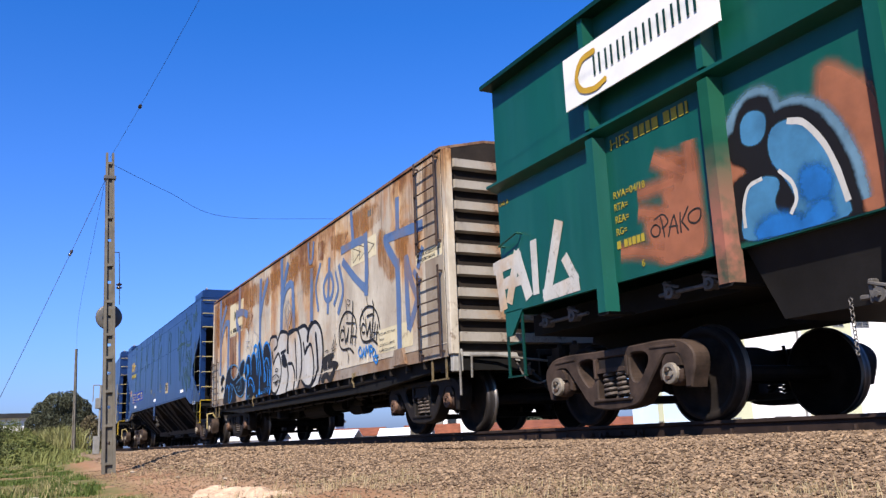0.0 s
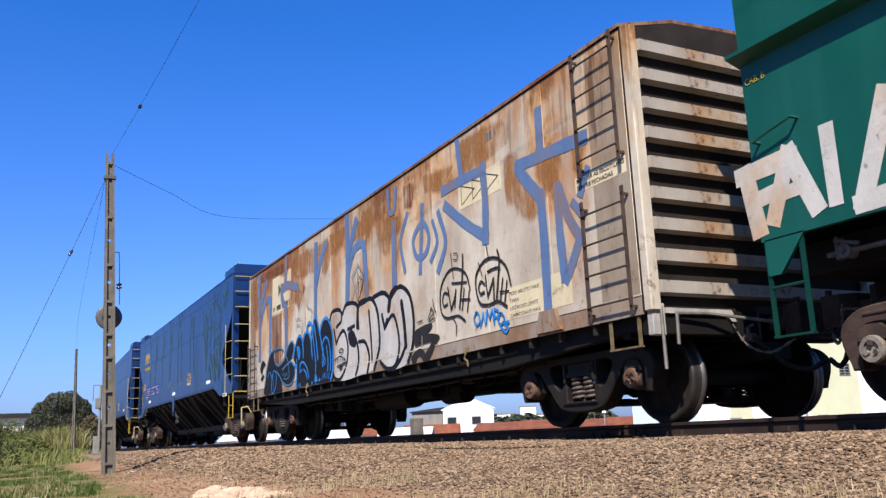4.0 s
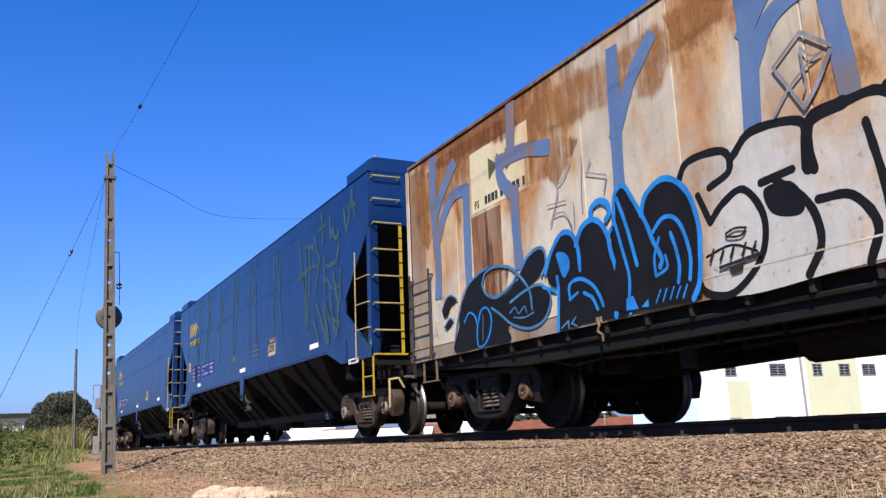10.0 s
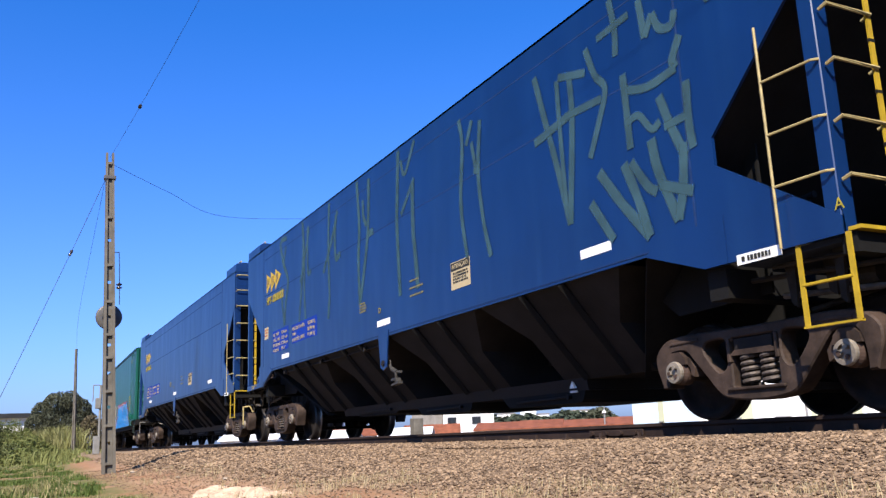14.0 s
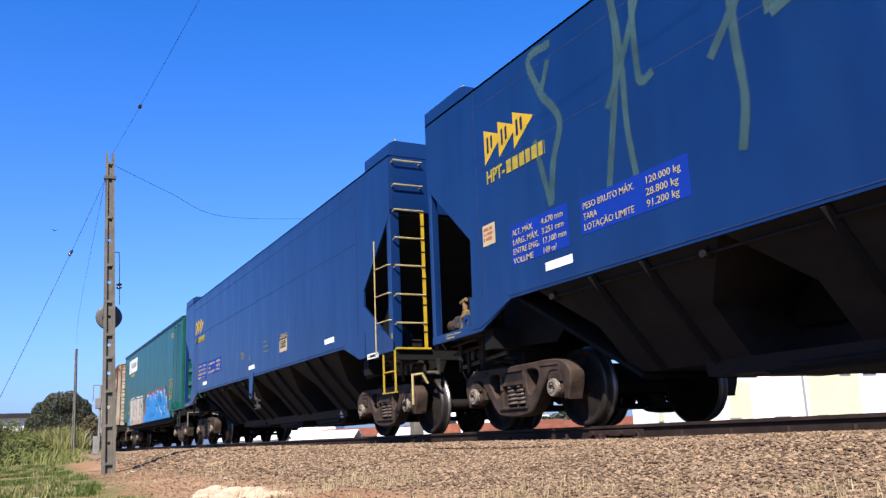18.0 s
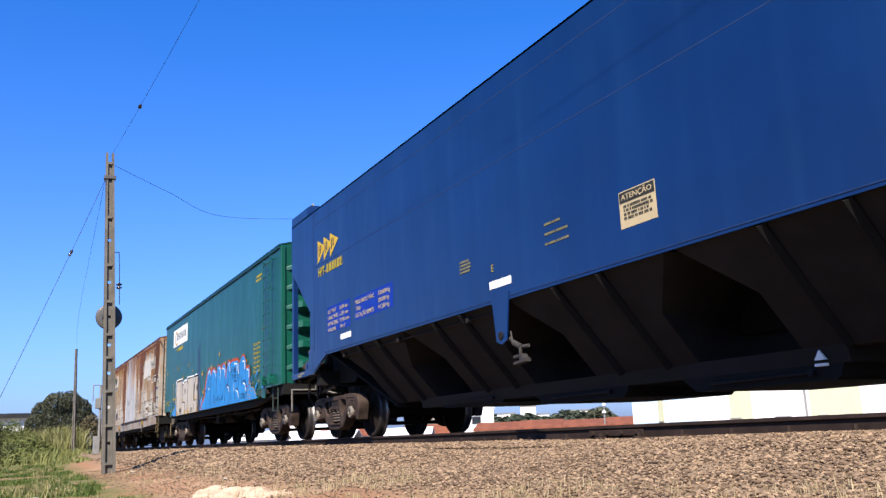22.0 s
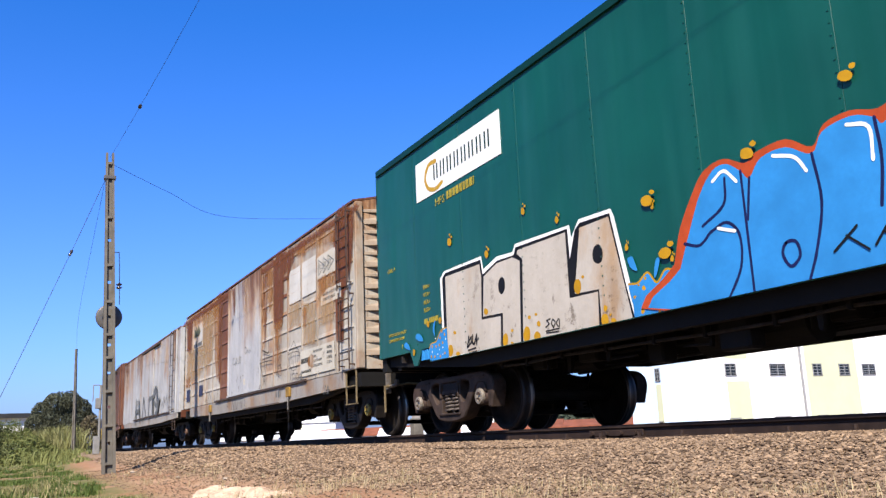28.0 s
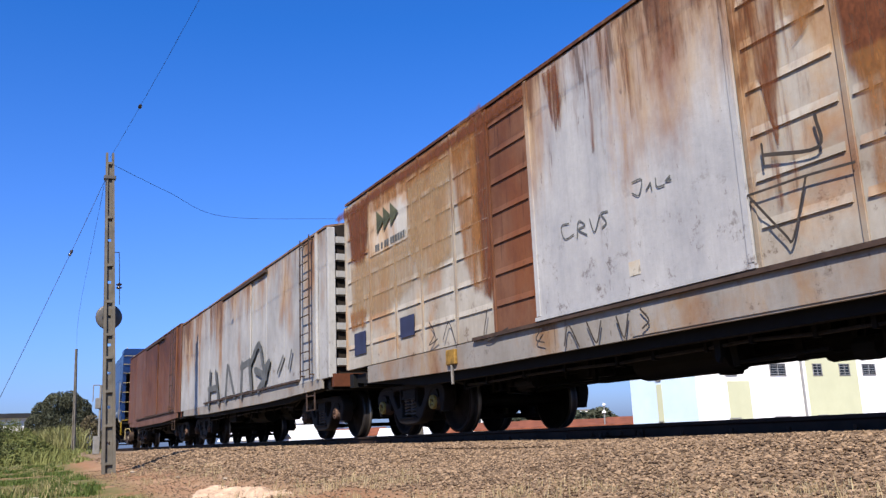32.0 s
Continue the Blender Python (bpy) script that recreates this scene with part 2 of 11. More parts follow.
def ring(bm, profile, axis="y", n=32):
    """A body of revolution about an axis from (radius, along) pairs, closed where the radius is 0."""
    rows = []
    for r, c in profile:
        row = []
        for i in range(n if r > 1e-6 else 1):
            a = 2 * math.pi * i / n
            p = {"y": (r * math.cos(a), c, r * math.sin(a)), "z": (r * math.cos(a), r * math.sin(a), c), "x": (c, r * math.cos(a), r * math.sin(a))}[axis]
            row.append(bm.verts.new(p))
        rows.append(row)
    for a, b in zip(rows, rows[1:]):
        for i in range(n):
            j = (i + 1) % n
            if len(a) == 1 and len(b) == 1:
                continue
            if len(a) == 1:
                bm.faces.new((a[0], b[j], b[i]))
            elif len(b) == 1:
                bm.faces.new((a[i], a[j], b[0]))
            else:
                bm.faces.new((a[i], a[j], b[j], b[i]))


def fresh():
    return bmesh.new()

# ---- ground and track ----
CURVE_X, CURVE_R = -40.0, 190.0       # the line bends away beyond this point


def line_at(s):
    """Place and heading (radians) of the track at the distance s along it; s equals x on the straight."""
    if s >= CURVE_X:
        return s, YC, 0.0
    a = (CURVE_X - s) / CURVE_R
    return CURVE_X - CURVE_R * math.sin(a), YC + CURVE_R * (1 - math.cos(a)), -a


def line_offset(x):
    return 0.0 if x >= CURVE_X else CURVE_R - math.sqrt(max(1.0, CURVE_R ** 2 - (x - CURVE_X) ** 2)) if x > CURVE_X - 120 else 50.0


PROFILE = ((-400, -0.85), (-30, -0.75), (-4, -0.66), (0.6, -0.62), (1.6, -0.585), (2.4, -0.535), (3.2, -0.44), (4.0, -0.28), (4.6, -0.16), (5.1, -0.105),
           (8.2, -0.105), (8.8, -0.2), (10.0, -0.75), (12.0, -1.1), (60, -1.5), (400, -2.0))


def ground_z(x, y):
    """Height of the ground: a ballast bank along the line, falling to rough grass on both sides."""
    v = y - line_offset(x)
    if v <= PROFILE[0][0]:
        z = PROFILE[0][1]
    elif v >= PROFILE[-1][0]:
        z = PROFILE[-1][1]
    else:
        for (a, za), (b, zb) in zip(PROFILE, PROFILE[1:]):
            if a <= v <= b:
                z = za + (zb - za) * (v - a) / (b - a)
                break
    far = min(1.0, max(0.0, (-25 - x) / 30))
    if v < 4:
        z += 0.26 * far
    w = 0.03 if 4.8 < v < 8.6 else 0.09
    return z + w * noise.noise((x * 0.35, y * 0.35, 0)) + 0.25 * w * noise.noise((x * 1.7, y * 1.7, 3))


def ground_sheet():
    xs = sorted(set([round(-90 + 0.75 * i, 3) for i in range(130)] + [-2500, -1200, -600, -300, -200, -150, -120, -100, 10, 15, 25, 50, 100, 300, 1000, 2500]
                    + [round(-24 + 0.3 * i, 3) for i in range(90)]))
    ys = sorted(set([round(-6 + 0.3 * i, 3) for i in range(60)] + [12.5, 14, 16, 18, 21, 25, 30, 40, 55, 80, 120, 200, 400, 1000, 2500, -8, -10, -13, -17, -25, -40, -80, -200, -600, -2500]))
    verts = [(x, y, ground_z(x, y)) for x in xs for y in ys]
    n = len(ys)
    faces = [(i * n + j, (i + 1) * n + j, (i + 1) * n + j + 1, i * n + j + 1) for i in range(len(xs) - 1) for j in range(n - 1)]
    me = bpy.data.meshes.new("ground")
    me.from_pydata(verts, [], faces)
    me.polygons.foreach_set("use_smooth", [True] * len(me.polygons))
    ob = new("ground", me)
    return tagged(ob, "dry stony earth with grass along the railway", "ground", kind="structure")


def ground_material():
    m, n, l, b = mat("bank_earth", 0.95)
    v = coords(n, l)
    sep = n.new("ShaderNodeSeparateXYZ")
    l.new(v, sep.inputs[0])
    stones = n.new("ShaderNodeTexVoronoi")
    stones.inputs["Scale"].default_value = 16.0
    l.new(v, stones.inputs["Vector"])
    fine = noise_tex(n, l, v, 30, 5)
    big = noise_tex(n, l, v, 0.55, 5)
    mid = noise_tex(n, l, v, 2.2, 6)
    earth = mix(n, l, big, (0.205, 0.098, 0.046), (0.275, 0.172, 0.100))
    earth = mix(n, l, mul(n, l, fine, 0.38), earth, (0.0717, 0.0426, 0.0269))
    gravel = mix(n, l, stones.outputs["Color"], (0.0896, 0.0605, 0.0381), (0.206, 0.148, 0.0986))
    # gravel on the bank
    g1 = n.new("ShaderNodeMapRange")
    g1.inputs["From Min"].default_value, g1.inputs["From Max"].default_value = 2.6, 3.6
    l.new(sep.outputs[1], g1.inputs["Value"])
    c = mix(n, l, g1.outputs[0], earth, gravel)
    # grass where the bank has run out
    add = n.new("ShaderNodeMath")
    add.operation = "MULTIPLY_ADD"
    l.new(sep.outputs[0], add.inputs[0])
    add.inputs[1].default_value = 0.028
    l.new(sep.outputs[1], add.inputs[2])
    g2 = n.new("ShaderNodeMapRange")
    g2.inputs["From Min"].default_value, g2.inputs["From Max"].default_value = 1.75, 1.15
    l.new(add.outputs[0], g2.inputs["Value"])
    grass = mix(n, l, mid, (0.0448, 0.0627, 0.0112), (0.116, 0.0986, 0.0358))
    c = mix(n, l, mul(n, l, g2.outputs[0], mul(n, l, mid, 1.6)), c, grass)
    l.new(c, b.inputs["Base Color"])
    bump(n, l, b, stones.outputs["Distance"], 0.5, 0.03)
    return m


ground = ground_sheet()
ground.data.materials.append(ground_material())


def rail_mesh(offset):
    """One rail: head, web and foot swept along the line."""
    prof = [(-0.036, 0.0), (0.036, 0.0), (0.037, -0.03), (0.012, -0.045), (0.009, -0.125), (0.065, -0.145), (0.065, -0.16), (-0.065, -0.16), (-0.065, -0.145), (-0.009, -0.125), (-0.012, -0.045), (-0.037, -0.03)]
    ss = [60, 20, 0, -20, -40] + [-40 - 4 * i for i in range(1, 31)]
    verts, faces = [], []
    for s in ss:
        x, y, a = line_at(s)
        for u, z in prof:
            verts.append((x - math.sin(a) * (u + offset), y + math.cos(a) * (u + offset), z))
    k = len(prof)
    for i in range(len(ss) - 1):
        for j in range(k):
            faces.append((i * k + j, i * k + (j + 1) % k, (i + 1) * k + (j + 1) % k, (i + 1) * k + j))
    me = bpy.data.meshes.new("rail")
    me.from_pydata(verts, [], faces)
    me.materials.append(RAIL)
    return me


track = thing("railway_track", "rusty steel rails on wooden sleepers bedded in gravel", "railway track", kind="structure")
track.location = (0, 0, 0.04)
for o in (-0.836, 0.836):
    r = new("rail", rail_mesh(o))
    r.parent = track

# ---- rolling stock: shared running gear ----
WHEEL_R = 0.47
AXLE = 1.78
TREAD_R = 0.43


def wheel_mesh():
    bm = fresh()
    ring(bm, [(0, 0.05), (0.10, 0.05), (0.11, 0.035), (0.16, 0.02), (0.34, -0.025), (0.395, -0.02), (0.405, 0.045), (0.462, 0.05), (0.47, 0.0), (0.474, -0.06),
              (0.50, -0.075), (0.498, -0.10), (0.47, -0.105), (0.405, -0.10), (0.39, -0.05), (0.16, -0.03), (0.11, -0.09), (0, -0.09)], "y", 40)
    bmesh.ops.scale(bm, vec=(0.915, -1, 0.915), verts=bm.verts)
    bmesh.ops.recalc_face_normals(bm, faces=bm.faces)
    me = bpy.data.meshes.new("wheel")
    bm.to_mesh(me)
    bm.free()
    me.materials.append(WHEEL)
    me.materials.append(TREAD)
    me.materials.append(TREADDARK)
    for p in me.polygons:
        c = p.center
        r = math.hypot(c.x, c.z)
        if r > 0.4 * 0.915:
            p.material_index = 1 if r > 0.478 * 0.915 else 2 if r > 0.455 * 0.915 else 0
        p.use_smooth = True
    return me


WHEEL_MESH = wheel_mesh()


def cap_mesh(face):
    """A bearing end: a dark barrel, a pale worn cap and its three bolts."""
    bm = fresh()
    ring(bm, [(0.06, -0.052), (0.092, -0.05), (0.098, -0.035), (0.098, -0.012), (0.09, -0.008)], "y", 24)
    ring(bm, [(0, -0.030), (0.062, -0.030), (0.062, -0.052)], "y", 24)
    for i in range(3):
        a = 2 * math.pi * i / 3
        rod(bm, (0.045 * math.cos(a), -0.062, 0.045 * math.sin(a)), (0.045 * math.cos(a), -0.02, 0.045 * math.sin(a)), 0.021, 6)
    cut = len(bm.faces)
    ring(bm, [(0.09, -0.008), (0.096, 0.0), (0.11, 0.03), (0.112, 0.12), (0, 0.12)], "y", 24)
    me = bpy.data.meshes.new("bearing_cap")
    bmesh.ops.recalc_face_normals(bm, faces=bm.faces)
    bm.faces.ensure_lookup_table()
    for i in range(cut, len(bm.faces)):
        bm.faces[i].material_index = 1
    bm.to_mesh(me)
    bm.free()
    me.materials.append(face)
    me.materials.append(RUST)
    return me


CAP_MESH = cap_mesh(BRIGHT)
CAP_YELLOW = cap_mesh(plain("worn_yellow_cap", (0.26, 0.19, 0.05), 0.6, 0.1, 0.4, 14))
CAP_BROWN = cap_mesh(plain("rust_brown_cap", (0.108, 0.0627, 0.0426), 0.65, 0.1, 0.4, 12))


def axle_mesh():
    bm = fresh()
    rod(bm, (0, -1.2, 0), (0, 1.2, 0), 0.075, 14)
    me = bpy.data.meshes.new("axle")
    bm.to_mesh(me)
    bm.free()
    me.materials.append(STEEL)
    return me


AXLE_MESH = axle_mesh()


def smooth_line(pts, steps=5):
    """Catmull-Rom through the points."""
    if len(pts) < 3:
        return [Vector(p) for p in pts]
    closed = pts[0] == pts[-1]
    p = [Vector(q) for q in pts]
    out = []
    n = len(p)
    for i in range(n - 1):
        a = p[i - 1] if i > 0 else (p[-2] if closed else p[0] * 2 - p[1])
        b, c = p[i], p[i + 1]
        e = p[i + 2] if i + 2 < n else (p[1] if closed else p[-1] * 2 - p[-2])
        for k in range(steps):
            u = k / steps
            out.append(0.5 * ((2 * b) + (c - a) * u + (2 * a - 5 * b + 4 * c - e) * u * u + (3 * b - a - 3 * c + e) * u ** 3))
    out.append(p[-1])
    return out


def beam(bm, path, deep, thick, y=0.0):
    """A cast member with rounded edges along a line in the x-z plane."""
    p = [Vector(q) for q in path]
    sec = ((-1, -0.5), (-0.78, -1), (0.78, -1), (1, -0.5), (1, 0.5), (0.78, 1), (-0.78, 1), (-1, 0.5))
    rows = []
    for i, q in enumerate(p):
        d1 = (q - p[i - 1]).normalized() if i else (p[1] - q).normalized()
        d2 = (p[i + 1] - q).normalized() if i < len(p) - 1 else d1
        u = Vector((-d1.y - d2.y, d1.x + d2.x)).normalized()
        u /= max(0.6, u.dot(Vector((-d1.y, d1.x))))
        rows.append([bm.verts.new((q.x + u.x * b * thick, y + a * deep, q.y + u.y * b * thick)) for a, b in sec])
    for a, b in zip(rows, rows[1:]):
        for k in range(8):
            bm.faces.new((a[k], a[(k + 1) % 8], b[(k + 1) % 8], b[k]))
    bm.faces.new(rows[0])
    bm.faces.new(rows[-1][::-1])


def cast_plate(bm, loops, y0, y1, round_=0.014):
    """A thick cast plate from an outline and its openings, with rounded arrises on both faces."""
    faces = {y0: [], y1: []}
    for k, pts in enumerate(loops):
        ln = [Vector(p) for p in pts]
        area = sum(a.x * b.y - b.x * a.y for a, b in zip(ln, ln[1:] + ln[:1]))
        out = (1 if area > 0 else -1) * (-1 if k else 1)
        inner = []
        for i, p in enumerate(ln):
            d = (ln[(i + 1) % len(ln)] - ln[i - 1]).normalized()
            inner.append(p - Vector((d.y, -d.x)) * out * round_)
        rows = []
        for y, line in ((y0, inner), (y0 + round_, ln), (y1 - round_, ln), (y1, inner)):
            rows.append([bm.verts.new((p.x, y, p.y)) for p in line])
        n = len(ln)
        for a, b in zip(rows, rows[1:]):
            for i in range(n):
                bm.faces.new((a[i], a[(i + 1) % n], b[(i + 1) % n], b[i]))
        for y, row in ((y0, rows[0]), (y1, rows[-1])):
            faces[y] += [bm.edges.get((row[i], row[(i + 1) % n])) for i in range(n)]
    for edges in faces.values():
        bmesh.ops.triangle_fill(bm, use_beauty=True, use_dissolve=False, edges=edges)


def side_frame_mesh(material, name):
    """A cast bogie side frame: a plate with rounded windows, jaws that hook down over the bearings and an opening for the springs."""
    bm = fresh()
    top = smooth_line([(0.0, 0.782), (0.40, 0.785), (0.70, 0.792), (0.96, 0.775), (1.09, 0.72), (1.165, 0.635), (1.165, 0.52), (1.125, 0.41), (1.10, 0.335)], 3)
    low = smooth_line([(1.025, 0.335), (1.02, 0.48), (0.99, 0.60), (0.94, 0.645), (0.79, 0.65), (0.72, 0.60), (0.64, 0.51), (0.55, 0.41), (0.44, 0.285), (0.33, 0.215), (0.10, 0.185), (0.0, 0.185)], 3)
    half = [(p.x, p.y) for p in top + low]
    outline = half + [(-x, z) for x, z in half[::-1] if x > 0.001]
    window = [(p.x, p.y) for p in smooth_line([(0.31, 0.70), (0.46, 0.705), (0.54, 0.675), (0.54, 0.60), (0.42, 0.455), (0.355, 0.435), (0.300, 0.485), (0.285, 0.60), (0.31, 0.70)], 3)[:-1]]
    pocket = [(-0.225, 0.29), (0.225, 0.29), (0.24, 0.31), (0.24, 0.66), (0.215, 0.70), (-0.215, 0.70), (-0.24, 0.66), (-0.24, 0.31)]
    cast_plate(bm, [outline, window, [(-x, z) for x, z in window], pocket], -0.105, 0.09)
    for sx in (-1, 1):
        h = sx * AXLE / 2
        prism(bm, [(h - 0.125, 0.535), (h + 0.125, 0.535), (h + 0.11, 0.60), (h + 0.06, 0.648), (h - 0.06, 0.648), (h - 0.11, 0.60)], "y", -0.125, 0.08)   # bearing adapter
        prism(bm, [(h - sx * 0.13, 0.60), (h - sx * 0.20, 0.50), (h - sx * 0.19, 0.42), (h - sx * 0.15, 0.44), (h - sx * 0.145, 0.50), (h - sx * 0.10, 0.55)], "y", -0.09, 0.06)
        beam(bm, [(sx * 0.60, 0.735), (sx * 0.95, 0.725)], 0.012, 0.012, -0.105)                                                                            # cast rib above the jaw
        box(bm, sx * 0.252 - 0.018, sx * 0.252 + 0.018, -0.125, -0.05, 0.50, 0.70, 0.006)                                                                  # wear plate
    box(bm, -0.30, 0.30, -0.130, 0.12, 0.268, 0.296, 0.008)                                                                                               # spring seat
    prism(bm, [(-0.225, 0.555), (0.225, 0.555), (0.225, 0.575), (0.19, 0.60), (-0.19, 0.60), (-0.225, 0.575)], "y", -0.115, 0.05)                           # bolster end
    box(bm, -0.225, 0.225, 0.0, 0.05, 0.59, 0.70, 0.01)
    me = bpy.data.meshes.new(name)
    bmesh.ops.recalc_face_normals(bm, faces=bm.faces)
    bm.to_mesh(me)
    bm.free()
    me.materials.append(material)
    return me


def spring_mesh():
    bm = fresh()
    n, turns = 12, 5.0
    pts = []
    for i in range(int(n * turns) + 1):
        a = 2 * math.pi * i / n
        pts.append((0.072 * math.cos(a), 0.072 * math.sin(a), 0.305 + 0.24 * i / (n * turns)))
    pipe(bm, pts, 0.018, 6)
    me = bpy.data.meshes.new("spring")
    bm.to_mesh(me)
    bm.free()
    me.materials.append(STEEL_PALE)
    return me


STEEL_PALE = plain("worn_spring_steel", (0.0717, 0.0582, 0.0493), 0.6, 0.2, 0.4, 8)
SPRING_MESH = spring_mesh()
FRAMEBROWN = plain("grimy_brown_casting", (0.034, 0.0225, 0.0170), 0.72, 0.0, 0.6, 5)
FRAME_RUST = side_frame_mesh(FRAMEBROWN, "side_frame")
FRAME_DARK = side_frame_mesh(STEEL, "side_frame")


def bolster_mesh():
    bm = fresh()
    prism(bm, [(-1.22, 0.58), (1.22, 0.58), (1.22, 0.69), (0.6, 0.80), (-0.6, 0.80), (-1.22, 0.69)], "x", -0.2, 0.2)
    prism(bm, [(-1.0, 0.30), (1.0, 0.30), (1.0, 0.24), (-1.0, 0.24)], "x", -0.3, 0.3)
    for sx in (-1, 1):
        box(bm, sx * 0.36 - 0.05, sx * 0.36 + 0.05, -0.95, 0.95, 0.40, 0.50)
        for y in (-0.84, 0.84):                            # brake heads and hangers against the wheels
            prism(bm, [(sx * 0.37, 0.34), (sx * 0.46, 0.30), (sx * 0.43, 0.44), (sx * 0.44, 0.62), (sx * 0.37, 0.58)], "y", y - 0.07, y + 0.07)
            rod(bm, (sx * 0.40, y, 0.56), (sx * 0.34, y, 0.80), 0.02, 6)
        rod(bm, (sx * 0.36, -0.95, 0.45), (sx * 0.25, 0.0, 0.42), 0.03, 6)
        rod(bm, (sx * 0.36, 0.95, 0.45), (sx * 0.25, 0.0, 0.42), 0.03, 6)
    me = bpy.data.meshes.new("bolster")
    bmesh.ops.recalc_face_normals(bm, faces=bm.faces)
    bm.to_mesh(me)
    bm.free()
    me.materials.append(STEEL)
    return me


BOLSTER_MESH = bolster_mesh()
WHEELSETS = []


def add(name, me, parent, m=None, label=""):
    ob = new(name, me)
    ob.parent = parent
    if m is not None:
        ob.matrix_basis = m
    if label:
        ob["label"] = label
    return ob


def bogie(wagon, x, frame_me, cap):
    for y in (-1.12, 1.12):
        sf = add("side_frame", frame_me, wagon, pose(x, y, 0))
        for i in range(2):
            add("spring", SPRING_MESH, sf, pose(-0.105 + 0.21 * i, -0.025 if y < 0 else 0.025, 0))
    add("bolster", BOLSTER_MESH, wagon, pose(x, 0, 0))
    for sx in (-1, 1):
        w = add("wheelset", AXLE_MESH, wagon, pose(x + sx * AXLE / 2, 0, WHEEL_R))
        WHEELSETS.append((w, x + sx * AXLE / 2))
        add("wheel", WHEEL_MESH, w, pose(0, -0.84, 0))
        add("wheel", WHEEL_MESH, w, pose(0, 0.84, 0, 0, 0, 180))
        add("bearing_cap", cap, w, pose(0, -1.235, 0))
        add("bearing_cap", cap, w, pose(0, 1.235, 0, 0, 0, 180))


def coupler(wagon, x, sx):
    """An automatic coupler with its knuckle, the brake hose with its cock, and a slack chain."""
    bm = fresh()
    box(bm, min(x - 0.5 * sx, x + 0.34 * sx), max(x - 0.5 * sx, x + 0.34 * sx), -0.075, 0.075, 0.855, 1.0, 0.012)
    prism(bm, [(x + 0.30 * sx, -0.09), (x + 0.40 * sx, -0.19), (x + 0.58 * sx, -0.20), (x + 0.61 * sx, -0.12), (x + 0.50 * sx, -0.06), (x + 0.50 * sx, 0.05),
               (x + 0.64 * sx, 0.10), (x + 0.64 * sx, 0.17), (x + 0.45 * sx, 0.20), (x + 0.30 * sx, 0.10)], "z", 0.79, 1.07)
    rod(bm, (x + 0.53 * sx, -0.15, 0.76), (x + 0.53 * sx, -0.15, 1.12), 0.03, 8)
    box(bm, min(x, x + 0.1 * sx), max(x, x + 0.1 * sx), -0.2, 0.2, 0.74, 1.1, 0.015)
    part("coupler", bm, GEAR, wagon)
    bm = fresh()
    hose = smooth_line([(x - 0.1 * sx, -0.36, 0.80), (x + 0.12 * sx, -0.36, 0.79), (x + 0.26 * sx, -0.31, 0.68), (x + 0.38 * sx, -0.22, 0.52), (x + 0.54 * sx, -0.12, 0.46), (x + 0.68 * sx, -0.05, 0.53)], 4)
    pipe(bm, hose, 0.024, 8)
    part("brake_hose", bm, HOSE, wagon, smooth=True)
    bm = fresh()
    rod(bm, (x + 0.04 * sx, -0.36, 0.80), (x + 0.17 * sx, -0.36, 0.785), 0.042, 8)
    rod(bm, (x + 0.10 * sx, -0.36, 0.80), (x + 0.10 * sx, -0.36, 0.90), 0.022, 6)
    rod(bm, (x + 0.10 * sx, -0.36, 0.89), (x + 0.22 * sx, -0.42, 0.90), 0.013, 6)
    part("hose_cock", bm, GEAR_PALE, wagon)
    bm = fresh()
    pts = smooth_line([(x + 0.10 * sx, -0.55, 0.92), (x + 0.18 * sx, -0.48, 0.72), (x + 0.34 * sx, -0.36, 0.63), (x + 0.50 * sx, -0.20, 0.74)], 5)
    for i, (p, q) in enumerate(zip(pts, pts[1:])):
        rod(bm, p, q, 0.016 if i % 2 else 0.009, 6)
    part("chain", bm, GEAR_PALE, wagon)


GEAR = plain("grimy_running_gear", (0.0208, 0.0168, 0.0136), 0.75, 0.1, 0.5, 9)
GEAR_PALE = plain("worn_grey_gear", (0.084, 0.0736, 0.064), 0.6, 0.2, 0.45, 12)
HOSE = plain("dusty_black_rubber", (0.0096, 0.0088, 0.008), 0.8, 0, 0.4, 9)
WAGONS = []


def wagon(label, centre, category="freight wagon"):
    w = thing("freight_wagon", label, category, "wagons of the train")
    WAGONS.append((w, centre))
    return w

# ---- paints for graffiti and lettering ----
G_BLACK = plain("black_spray", (0.00448, 0.00403, 0.00403), 0.6, 0, 0.4, 5, 0.02)
G_WHITE = rusty_paint("white_roller_paint", (0.278, 0.272, 0.256), (0.350, 0.344, 0.326), (0.112, 0.062, 0.032), 0.42, top_rust=0.0, per_sheet=0.0)
G_CREAM = rusty_paint("cream_spray", (0.285, 0.258, 0.216), (0.335, 0.306, 0.262), (0.112, 0.0672, 0.0358), 0.28, top_rust=0.0, per_sheet=0.0, streak=0.5)
G_PALEBLUE = rusty_paint("pale_blue_roller_paint", (0.056, 0.0986, 0.197), (0.0762, 0.121, 0.224), (0.0986, 0.0538, 0.0314), 0.36, top_rust=0.2, per_sheet=0.0)
G_BLUE = plain("bright_blue_spray", (0.012, 0.132, 0.380), 0.6, 0, 0.3, 5, 0.02)
G_BRIGHTBLUE = plain("blue_fill_spray", (0.0180, 0.150, 0.365), 0.6, 0, 0.16, 3, 0.02)
G_FADED = plain("faded_black_spray", (0.0134, 0.0125, 0.0116), 0.7, 0, 0.5, 6, 0.02)
G_DULLBLUE = plain("dull_blue_spray", (0.036, 0.118, 0.225), 0.65, 0, 0.35, 5, 0.02)
